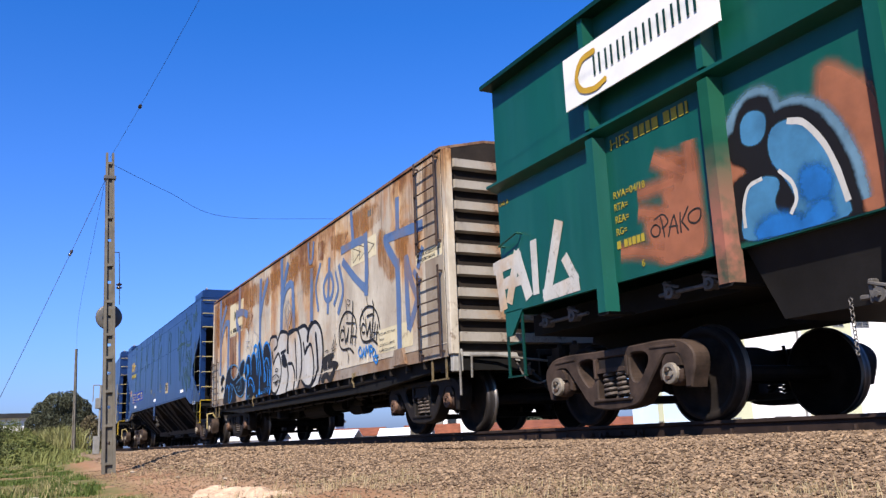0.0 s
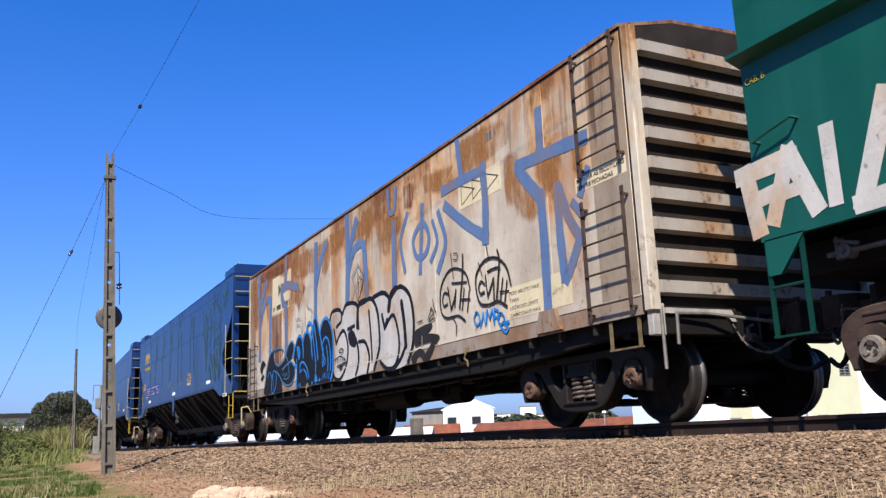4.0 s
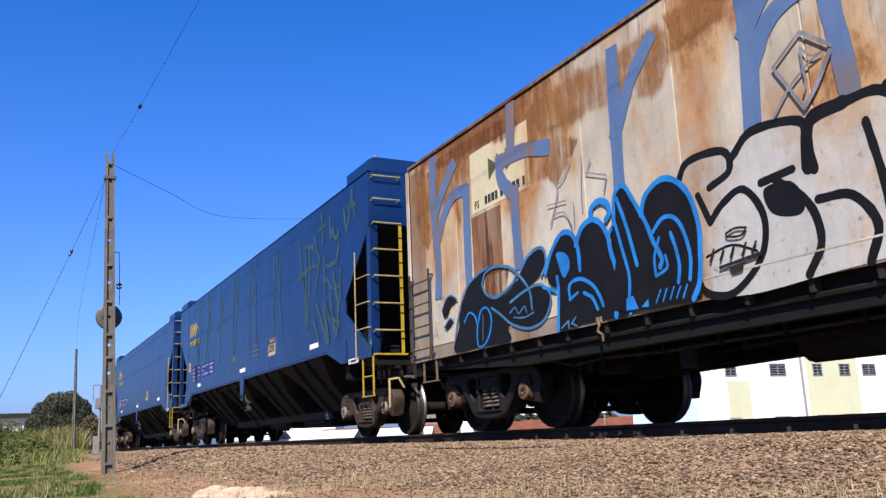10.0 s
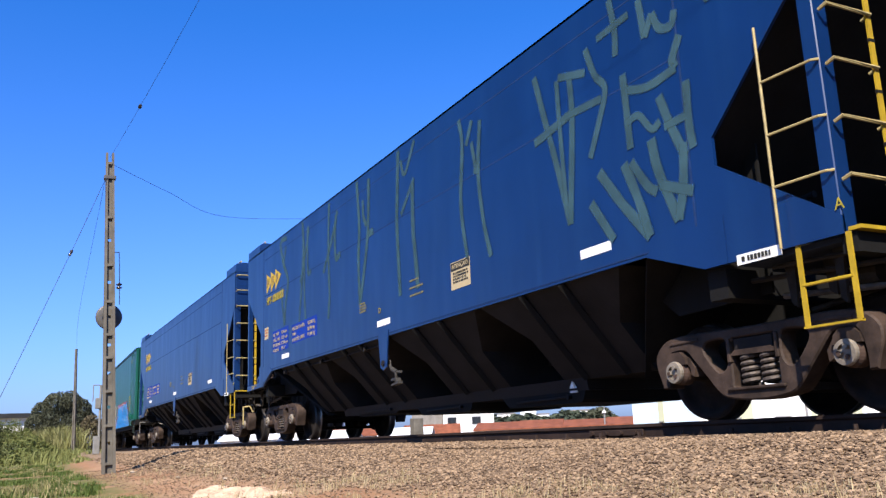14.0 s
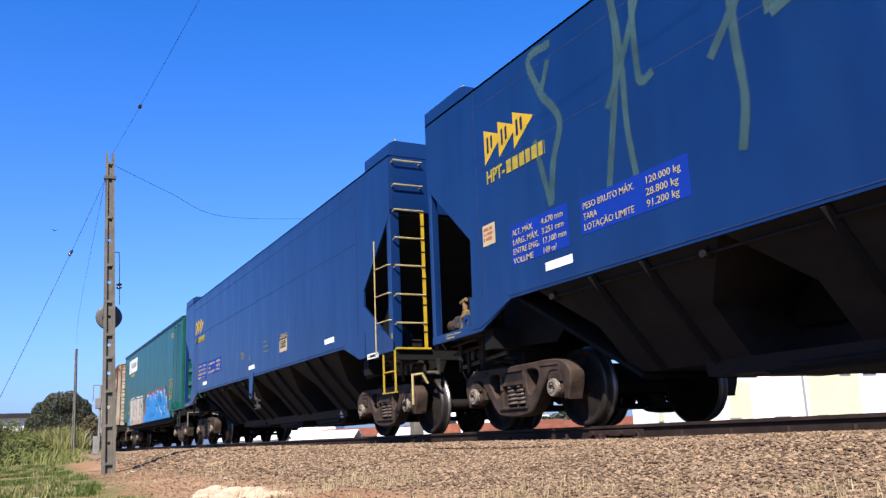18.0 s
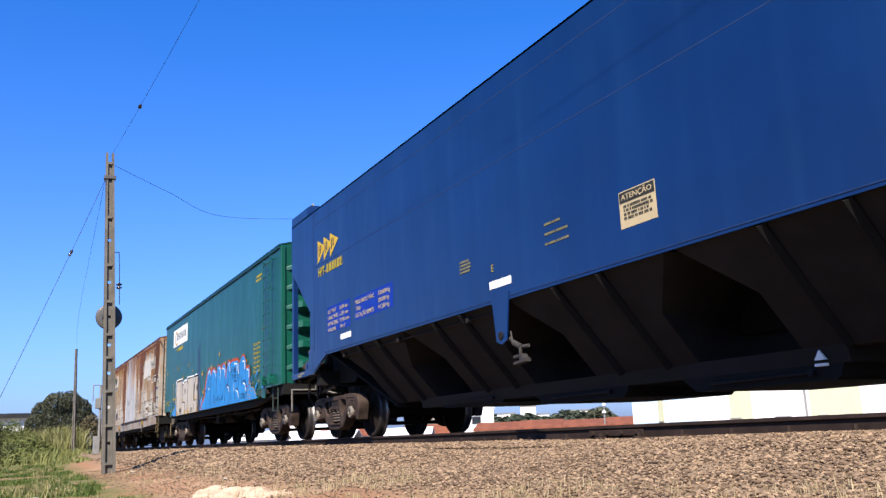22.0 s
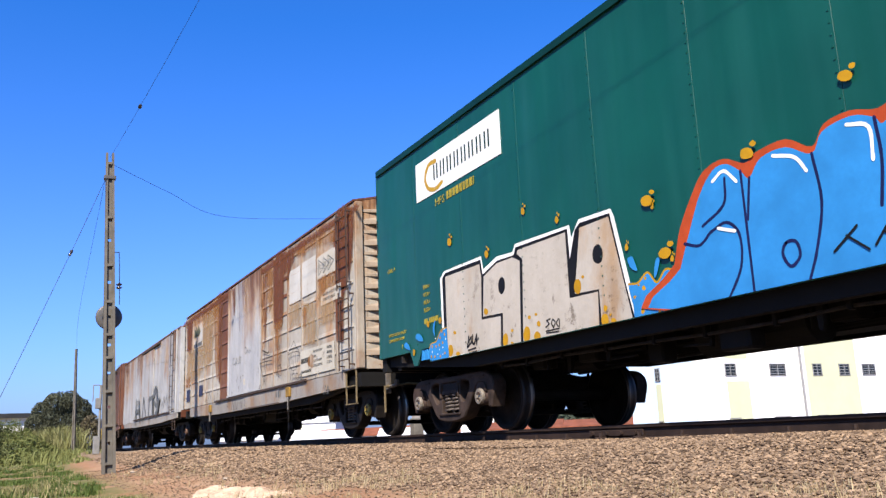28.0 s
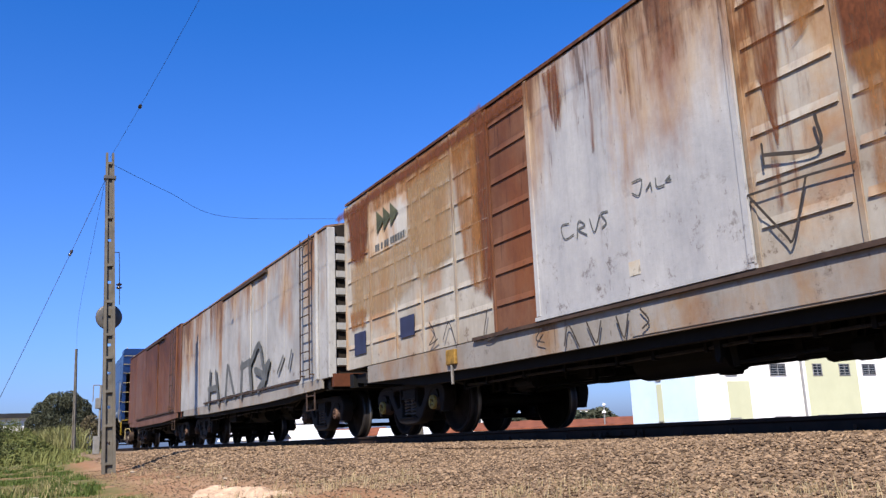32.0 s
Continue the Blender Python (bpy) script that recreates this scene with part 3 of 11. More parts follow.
G_GREYBLUE = plain("grey_blue_marker", (0.150, 0.155, 0.178), 0.65, 0, 0.35, 5, 0.02)
G_CLEANWHITE = plain("white_outline_spray", (0.545, 0.537, 0.515), 0.65, 0, 0.1, 5, 0.02)
G_NAVY = plain("navy_spray", (0.00448, 0.00672, 0.0448), 0.6, 0, 0.2, 5, 0.02)
G_ORANGE = plain("orange_spray", (0.233, 0.0762, 0.0448), 0.65, 0, 0.3, 3, 0.03)
G_RED = plain("red_orange_spray", (0.278, 0.0403, 0.00896), 0.6, 0, 0.2, 4, 0.02)
G_DROP = plain("yellow_spray", (0.305, 0.161, 0.00448), 0.6, 0, 0.2, 5, 0.02)
G_GREY = plain("grey_spray", (0.0762, 0.0806, 0.0806), 0.7, 0, 0.35, 5, 0.02)
G_DARK = plain("dark_marker_paint", (0.0381, 0.0314, 0.026), 0.7, 0, 0.4, 6, 0.02)
STENCIL = plain("yellow_stencil_paint", (0.246, 0.193, 0.0224), 0.6, 0, 0.25, 9, 0.02)
LETTER_DARK = plain("dark_lettering", (0.0224, 0.0224, 0.0202), 0.7, 0, 0.4, 9, 0.02)
LETTER_PALE = plain("pale_lettering", (0.270, 0.222, 0.112), 0.6, 0, 0.2, 9, 0.02)
PANELBLUE = plain("bright_blue_label", (0.00269, 0.0202, 0.188), 0.5, 0, 0.1, 3, 0.02)
REFLECT = plain("white_reflector", (0.589, 0.589, 0.574), 0.4, 0, 0.06, 6, 0.02)
STICKER = plain("yellow_cream_sticker", (0.323, 0.26, 0.152), 0.5, 0, 0.1, 6, 0.02)
SIGNWHITE = plain("white_sign_board", (0.53, 0.53, 0.515), 0.45, 0, 0.1, 2, 0.02)
OLDWHITE = rusty_paint("old_cream_label_paint", (0.315, 0.292, 0.236), (0.372, 0.350, 0.298), (0.143, 0.0672, 0.0269), 0.36, top_rust=0.1)
CREAMLABEL = rusty_paint("yellowed_label_paint", (0.395, 0.345, 0.225), (0.445, 0.395, 0.275), (0.143, 0.0672, 0.0269), 0.30, top_rust=0.1, per_sheet=0.0)
SIGNGOLD = plain("gold_paint", (0.314, 0.188, 0.0179), 0.5, 0, 0.1, 5, 0.02)
OLIVE = plain("olive_green_paint", (0.060, 0.064, 0.036), 0.7, 0, 0.3, 5, 0.02)
S_ORANGE = spray("orange_spray_cloud", (0.235, 0.086, 0.046), 0.78)
S_SKY = spray("sky_blue_spray_cloud", (0.0314, 0.112, 0.206))
S_BLACK = spray("black_spray_line", (0.00358, 0.00314, 0.00358))
S_BLUE = spray("bright_blue_spray_cloud", (0.00896, 0.0896, 0.278))
S_PALEGREEN = spray("faded_green_spray_line", (0.028, 0.064, 0.080), 0.85)
S_FAINTGREEN = spray("worn_green_spray_line", (0.030, 0.068, 0.080), 0.80)
S_HALO = spray("pale_blue_overspray", (0.0717, 0.134, 0.188))
SIDE, FOOT, LAYER = {}, {}, {}


class Piece:
    """One painted piece of graffiti, lying just proud of a wagon's near side."""

    def __init__(self, wagon_ob, label, proud=0.0, name="graffiti"):
        self.w, self.label, self.name = wagon_ob, label, name
        self.y = min(LAYER.get(wagon_ob, 0.0), -SIDE[wagon_ob] - 0.002 - proud)
        self.items, self.mats, self.rand = [], [], random.Random(len(label))

    def slot(self, material):
        self.mats.append(material)
        self.bm = bmesh.new()
        self.items.append(self.bm)
        self.y -= 0.00013
        return 0

    def cover(self, verts, value):
        lay = self.bm.verts.layers.float.get("cover") or self.bm.verts.layers.float.new("cover")
        for v in verts:
            v[lay] = value

    def fill(self, material, pts, soft=0.0, sharp=False):
        self.slot(material)
        line = smooth_line(list(pts) + [pts[0]], 4)[:-1] if len(pts) > 5 and not sharp else [Vector(p) for p in pts]
        if soft:
            self.bm.verts.layers.float.new("cover")
        vs = [self.bm.verts.new((p[0], self.y, p[1])) for p in line]
        f = self.bm.faces.new(vs)
        f.normal_update()
        if soft:
            area = sum(a[0] * b[1] - b[0] * a[1] for a, b in zip(line, line[1:] + line[:1]))
            outer = []
            for i, p in enumerate(line):
                d = (line[(i + 1) % len(line)] - line[i - 1]).normalized()
                o = Vector((d.y, -d.x)) * soft * (1 if area > 0 else -1) * (0.85 + 0.3 * self.rand.random())
                outer.append(self.bm.verts.new((p[0] + o.x, self.y + 0.00002 + 0.00008 * i / len(line), p[1] + o.y)))
            for i in range(len(vs)):
                j = (i + 1) % len(vs)
                self.bm.faces.new((vs[i], vs[j], outer[j], outer[i]))
            self.cover(vs, 1.0)
            self.cover(outer, 0.0)
        bmesh.ops.triangulate(self.bm, faces=[f])

    def line(self, material, width, pts, soft=0.0):
        for i in range(1, len(pts) - 1):                   # a sharp corner starts a new stroke
            a, b = Vector(pts[i]) - Vector(pts[i - 1]), Vector(pts[i + 1]) - Vector(pts[i])
            if not soft and a.length > 0 and b.length > 0 and a.angle(b) > 1.75 and min(a.length, b.length) < width * 6:
                self.line(material, width, pts[:i + 1])
                self.line(material, width, pts[i:])
                return
        self.slot(material)
        ln = smooth_line(pts)
        if material in (G_PALEBLUE, G_WHITE):
            for i, j in ((0, 1), (-1, -2)):
                ln[i] = ln[i] + (ln[i] - ln[j]).normalized() * width * 0.35
        if soft:
            self.bm.verts.layers.float.new("cover")
        rails = [[] for k in range(4 if soft else 2)]
        for i, p in enumerate(ln):
            d = (ln[min(i + 1, len(ln) - 1)] - ln[max(i - 1, 0)])
            d = d.normalized() if d.length > 1e-6 else Vector((1, 0))
            w = width * 0.5 * (0.92 + 0.16 * self.rand.random())
            u = Vector((-d.y, d.x))
            offs = (w + soft, w, -w, -w - soft) if soft else (w, -w)
            for k, o in enumerate(offs):
                rails[k].append(self.bm.verts.new((p[0] + u.x * o, self.y - 0.00008 * i / len(ln), p[1] + u.y * o)))
        for a, b in zip(rails, rails[1:]):
            for i in range(len(ln) - 1):
                self.bm.faces.new((a[i], a[i + 1], b[i + 1], b[i]))
        if soft:
            self.cover(rails[1] + rails[2], 1.0)
            self.cover(rails[0] + rails[3], 0.0)
            return
        if material in (G_PALEBLUE, G_WHITE):              # a roller leaves square ends
            return
        for i in (0, -1):                                  # round ends
            c = ln[i]
            fan = [self.bm.verts.new((c[0] + width * 0.5 * math.cos(a * math.pi / 4), self.y - 0.0001, c[1] + width * 0.5 * math.sin(a * math.pi / 4))) for a in range(8)]
            self.bm.faces.new(fan)

    def done(self):
        if self.w is not None and self.name == "graffiti":
            LAYER[self.w] = self.y
        top = None
        for k, bm in enumerate(self.items):
            foot = FOOT.get(self.w, 0.0)
            for v in bm.verts:
                v.co.z = max(v.co.z, foot)
            for f in bm.faces:
                f.normal_update()
                if f.normal.y > 0:
                    f.normal_flip()
            name = self.name if k == 0 else "paint_stroke"
            me = bpy.data.meshes.new(name)
            bm.to_mesh(me)
            bm.free()
            me.materials.append(self.mats[k])
            ob = new(name, me)
            ob.parent = top or self.w
            top = top or ob
        top["label"] = self.label
        return top


def text_mesh(body, size, weight=0.0):
    cu = bpy.data.curves.new("lettering", "FONT")
    cu.body, cu.size = body, size
    cu.extrude = 0.0012
    cu.offset = weight * size
    cu.resolution_u = 2
    tmp = bpy.data.objects.new("lettering", cu)
    me = bpy.data.meshes.new_from_object(tmp)
    bpy.data.objects.remove(tmp)
    bpy.data.curves.remove(cu)
    return me


def lettering(parent, lines, x, z, size, material, y, widths=None, pitch=1.35, weight=0.004):
    """Lines of writing on a near side; x, z are the first line's left foot."""
    first = None
    for i, body in enumerate(lines):
        if not body:
            continue
        me = text_mesh(body, size, weight)
        me.materials.append(material)
        w = max((v.co.x for v in me.vertices), default=0.1)
        want = widths[i] if widths else None
        k = want / w if want else 1.0
        ob = new("lettering", me)
        ob.parent = parent
        ob["kind"] = "stuff"
        ob.matrix_basis = Matrix.Translation((x, y, z - i * size * pitch)) @ pose(0, 0, 0, 90, 0, 0) @ Matrix.Diagonal((k, 1, 1, 1))
        first = first or ob
    return first


def bars(parent, rows, x, z, size, material, y, pitch=1.5, seed=1):
    """Writing too small to read: rows of short plain bars; rows are widths."""
    rnd = random.Random(seed)
    bm = fresh()
    for i, width in enumerate(rows):
        u = 0.0
        while u < width:
            w = min(width - u, size * rnd.uniform(0.5, 0.75))
            box(bm, x + u, x + u + w, y - 0.0015, y + 0.0015, z - i * size * pitch, z - i * size * pitch + size)
            u += w + size * (0.22 if rnd.random() < 0.8 else 0.7)
    ob = part("lettering", bm, material, parent)
    ob["kind"] = "stuff"
    return ob


def plate(parent, name, x0, x1, z0, z1, material, y, label="", thick=0.003, shear=0.0):
    bm = fresh()
    box(bm, x0, x1, y - thick, y + 0.001, z0, z1)
    return part(name, bm, material, parent, label)


def ladder(parent, x0, x1, z0, z1, n, y, material, stand=0.085, stile=0.042, rung=0.011, name="ladder", label=""):
    """A side ladder: two stiles and n rungs standing off the wall."""
    bm = fresh()
    for x in (x0, x1):
        box(bm, x - stile / 2, x + stile / 2, y - stand, y - stand + 0.012, z0, z1)
        for z in (z0 + 0.08, z1 - 0.08):
            box(bm, x - stile * 0.3, x + stile * 0.3, y - stand, y + 0.01, z - 0.012, z + 0.012)
    lad = part(name, bm, material, parent, label)
    me = None
    for i in range(n):
        z = z0 + (z1 - z0) * (i + 0.5) / n
        if me is None:
            bm = fresh()
            rod(bm, (x0, y - stand - 0.008, 0), (x1, y - stand - 0.008, 0), rung, 6)
            r = part("rung", bm, material, lad)
            me = r.data
        else:
            r = add("rung", me, lad)
        r.matrix_basis = pose(0, 0, z)
    return lad


def stirrup(parent, x0, x1, z0, z1, y, material, mids=1, name="step"):
    bm = fresh()
    for x in (x0, x1):
        box(bm, x - 0.019, x + 0.019, y - 0.008, y + 0.008, z0, z1)
    box(bm, x0 - 0.019, x1 + 0.019, y - 0.022, y + 0.022, z0 - 0.008, z0 + 0.008)
    for i in range(mids):
        z = z0 + (z1 - z0) * (i + 1) / (mids + 1)
        rod(bm, (x0, y, z), (x1, y, z), 0.013, 6)
    return part(name, bm, material, parent)


def end_rib_mesh(half, h, depth, taper, material, blunt=0.25, nose=None):
    """A pressed end rib along y that swells from its pointed ends; blunt and nose are the heights of its brow and of its underside's edge."""
    ys = [-half, -half + taper, half - taper, half]
    bm = fresh()
    rows = []
    for i, y in enumerate(ys):
        k = 0.02 if i in (0, 3) else 1.0
        g = 1.0 if i in (1, 2) else (0.45 if taper > 0.12 else 0.95)
        prof = [(0.0, h * g), (depth * k, h * g * blunt), (depth * k, h * g * (min(blunt - 0.14, 0.12) if nose is None else nose)), (0.0, -0.0)]
        rows.append([bm.verts.new((x, y, z)) for x, z in prof])
    for a, b in zip(rows, rows[1:]):
        for j in range(3):
            bm.faces.new((a[j], a[j + 1], b[j + 1], b[j]))
    bm.faces.new(rows[0])
    bm.faces.new(rows[-1][::-1])
    bmesh.ops.recalc_face_normals(bm, faces=bm.faces)
    me = bpy.data.meshes.new("end_rib")
    bm.to_mesh(me)
    bm.free()
    me.materials.append(material)
    return me


def box_shell(w, x0, x1, hw, low, top, rise, material, roof_material, seams, panel_mats=None, gap=0.008, end_material=None, edge=0.006):
    """Walls, roof and floor of a boxcar. The sides are made of separate upright sheets between the seams."""
    t = 0.05
    xs = [x0] + list(seams) + [x1]
    for sy in (-1, 1):
        ya, yb = (-hw, -hw + t) if sy < 0 else (hw - t, hw)
        for i, (a, b) in enumerate(zip(xs, xs[1:])):
            bm = fresh()
            box(bm, a + gap / 2, b - gap / 2, ya, yb, low, top, edge)
            part("side_panel", bm, (panel_mats[i] if panel_mats else material), w)
        bm = fresh()                                       # the steel behind the joints
        box(bm, x0 + 0.02, x1 - 0.02, ya + 0.012 if sy < 0 else ya, yb if sy < 0 else yb - 0.012, low + 0.01, top - 0.01)
        part("wall_frame", bm, material, w)
    for sx, x in ((-1, x0), (1, x1)):
        bm = fresh()
        prism(bm, [(-hw, low), (hw, low), (hw, top), (hw * 0.55, top + rise * 0.8), (0, top + rise), (-hw * 0.55, top + rise * 0.8), (-hw, top)], "x", x - 0.03 if sx < 0 else x, x if sx < 0 else x + 0.03)
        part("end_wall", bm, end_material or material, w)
    bm = fresh()
    arc = [(-hw - 0.02, top), (-hw * 0.55, top + rise * 0.8), (0, top + rise), (hw * 0.55, top + rise * 0.8), (hw + 0.02, top)]
    prism(bm, [(y, z + 0.008) for y, z in arc] + [(y, z + 0.045) for y, z in arc[::-1]], "x", x0 - 0.02, x1 + 0.02)
    part("roof", bm, roof_material, w)
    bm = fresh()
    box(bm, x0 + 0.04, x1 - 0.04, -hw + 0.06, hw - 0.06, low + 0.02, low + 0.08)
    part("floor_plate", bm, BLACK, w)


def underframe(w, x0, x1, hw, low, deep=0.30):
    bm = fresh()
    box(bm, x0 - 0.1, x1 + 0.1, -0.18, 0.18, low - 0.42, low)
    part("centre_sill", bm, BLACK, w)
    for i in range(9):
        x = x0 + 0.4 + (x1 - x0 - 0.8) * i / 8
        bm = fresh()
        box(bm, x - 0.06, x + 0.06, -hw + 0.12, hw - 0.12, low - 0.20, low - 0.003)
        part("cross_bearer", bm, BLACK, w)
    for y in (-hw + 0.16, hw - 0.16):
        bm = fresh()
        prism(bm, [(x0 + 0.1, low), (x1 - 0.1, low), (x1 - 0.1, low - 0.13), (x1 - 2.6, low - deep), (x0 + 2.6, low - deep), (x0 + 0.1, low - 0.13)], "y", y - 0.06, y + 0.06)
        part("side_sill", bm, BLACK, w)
    bm = fresh()
    rod(bm, (-0.9, -0.75, low - 0.36), (0.35, -0.75, low - 0.36), 0.2, 16)
    for x in (-0.7, 0.15):
        box(bm, x - 0.03, x + 0.03, -0.8, -0.7, low - 0.2, low)
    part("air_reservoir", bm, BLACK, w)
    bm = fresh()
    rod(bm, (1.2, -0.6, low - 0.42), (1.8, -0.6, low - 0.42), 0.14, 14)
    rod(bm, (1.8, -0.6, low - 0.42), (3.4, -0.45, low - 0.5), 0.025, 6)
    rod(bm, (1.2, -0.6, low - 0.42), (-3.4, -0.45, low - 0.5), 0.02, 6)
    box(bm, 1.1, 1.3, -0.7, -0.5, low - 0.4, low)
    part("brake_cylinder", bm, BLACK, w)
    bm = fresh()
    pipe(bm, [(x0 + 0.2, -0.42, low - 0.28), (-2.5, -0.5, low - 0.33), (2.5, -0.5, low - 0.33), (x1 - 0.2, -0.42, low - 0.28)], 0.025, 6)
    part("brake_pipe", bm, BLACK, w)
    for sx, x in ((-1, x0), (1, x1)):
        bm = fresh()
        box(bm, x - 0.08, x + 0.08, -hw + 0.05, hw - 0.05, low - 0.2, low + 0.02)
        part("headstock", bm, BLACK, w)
    # hangers, levers and valve boxes slung below the floor
    rnd = random.Random(int(hw * 100 + low * 1000))
    x = -3.6
    while x < 3.6:
        bm = fresh()
        y, z = rnd.uniform(-1.15, -0.5), low - deep - rnd.uniform(0.05, 0.24)
        ln = rnd.uniform(0.12, 0.55)
        kind = rnd.random()
        if kind < 0.4:
            box(bm, x, x + ln, y - 0.1, y + 0.1, z, low - 0.1, 0.02)
        elif kind < 0.7:
            prism(bm, [(x, low - 0.1), (x + 0.09, low - 0.1), (x + ln * 0.6, z), (x + ln * 0.6 - 0.07, z)], "y", y - 0.02, y + 0.02)
            rod(bm, (x + ln * 0.6 - 0.03, y, z + 0.03), (x + ln * 0.6 + 0.9, y, z + 0.05), 0.018, 6)
        else:
            rod(bm, (x, y, z + 0.08), (x + ln, y, z + 0.08), rnd.uniform(0.06, 0.11), 10)
            box(bm, x + ln * 0.4, x + ln * 0.5, y - 0.03, y + 0.03, z + 0.08, low - 0.1)
        part("brake_gear", bm, BLACK, w)
        x += ln + rnd.uniform(0.05, 0.5)
    # gussets along the sill, the train pipe on its brackets and ragged hangers below
    x = x0 + 0.7
    while x < x1 - 0.6:
        bm = fresh()
        prism(bm, [(x - 0.03, low - 0.02), (x + 0.03, low - 0.02), (x + 0.018, low - 0.12), (x - 0.018, low - 0.12)], "y", -hw + 0.02, -hw + 0.11)
        part("sill_gusset", bm, GEAR, w)
        x += rnd.uniform(0.52, 0.66)
    pts = [(x0 + 2.5, -hw + 0.30, low - 0.18)]
    while pts[-1][0] < x1 - 3.0:
        a = pts[-1]
        pts.append((a[0] + rnd.uniform(0.5, 0.9), -hw + 0.30 + rnd.uniform(-0.03, 0.03), low - deep - rnd.uniform(0.03, 0.07)))
    pts.append((x1 - 2.4, -hw + 0.34, low - 0.20))
    for a, b in zip(pts, pts[1:]):
        bm = fresh()
        rod(bm, a, b, 0.016, 6)
        part("train_pipe", bm, GEAR, w)
    for px_, py_, pz_ in pts[1:-1]:
        bm = fresh()
        box(bm, px_ - 0.02, px_ + 0.02, py_ - 0.03, py_ + 0.03, pz_ - 0.03, low - 0.1, 0.004)
        part("pipe_bracket", bm, BLACK, w)
    for k in range(16):
        x = rnd.uniform(x0 + 2.4, x1 - 2.4)
        y, ln, wd = rnd.uniform(-hw + 0.25, -0.5), rnd.uniform(0.06, 0.20), rnd.uniform(0.012, 0.05)
        z = low - deep
        bm = fresh()
        prism(bm, [(x - wd, z + 0.12), (x + wd, z + 0.12), (x + wd * 0.7, z - ln * 0.7), (x + wd * 0.2, z - ln), (x - wd * 0.6, z - ln * 0.9)], "y", y - 0.02, y + 0.02)
        if k % 3 == 0:
            rod(bm, (x, y, z - ln * 0.85), (x + rnd.uniform(-0.5, 0.5), y + 0.05, z - ln * rnd.uniform(0.6, 1.1)), 0.012, 6)
        part("brake_hanger", bm, BLACK, w)


def fittings(w, x0, x1, b1, b2, frame_me, cap=None):
    cap = cap or (CAP_MESH if frame_me is FRAME_RUST else CAP_BROWN)
    bogie(w, b1, frame_me, cap)
    bogie(w, b2, frame_me, cap)
    coupler(w, x1, 1)
    coupler(w, x0, -1)


def grab(w, pts, material, r=0.013, name="handrail"):
    bm = fresh()
    pipe(bm, pts, r, 6)
    return part(name, bm, material, w)

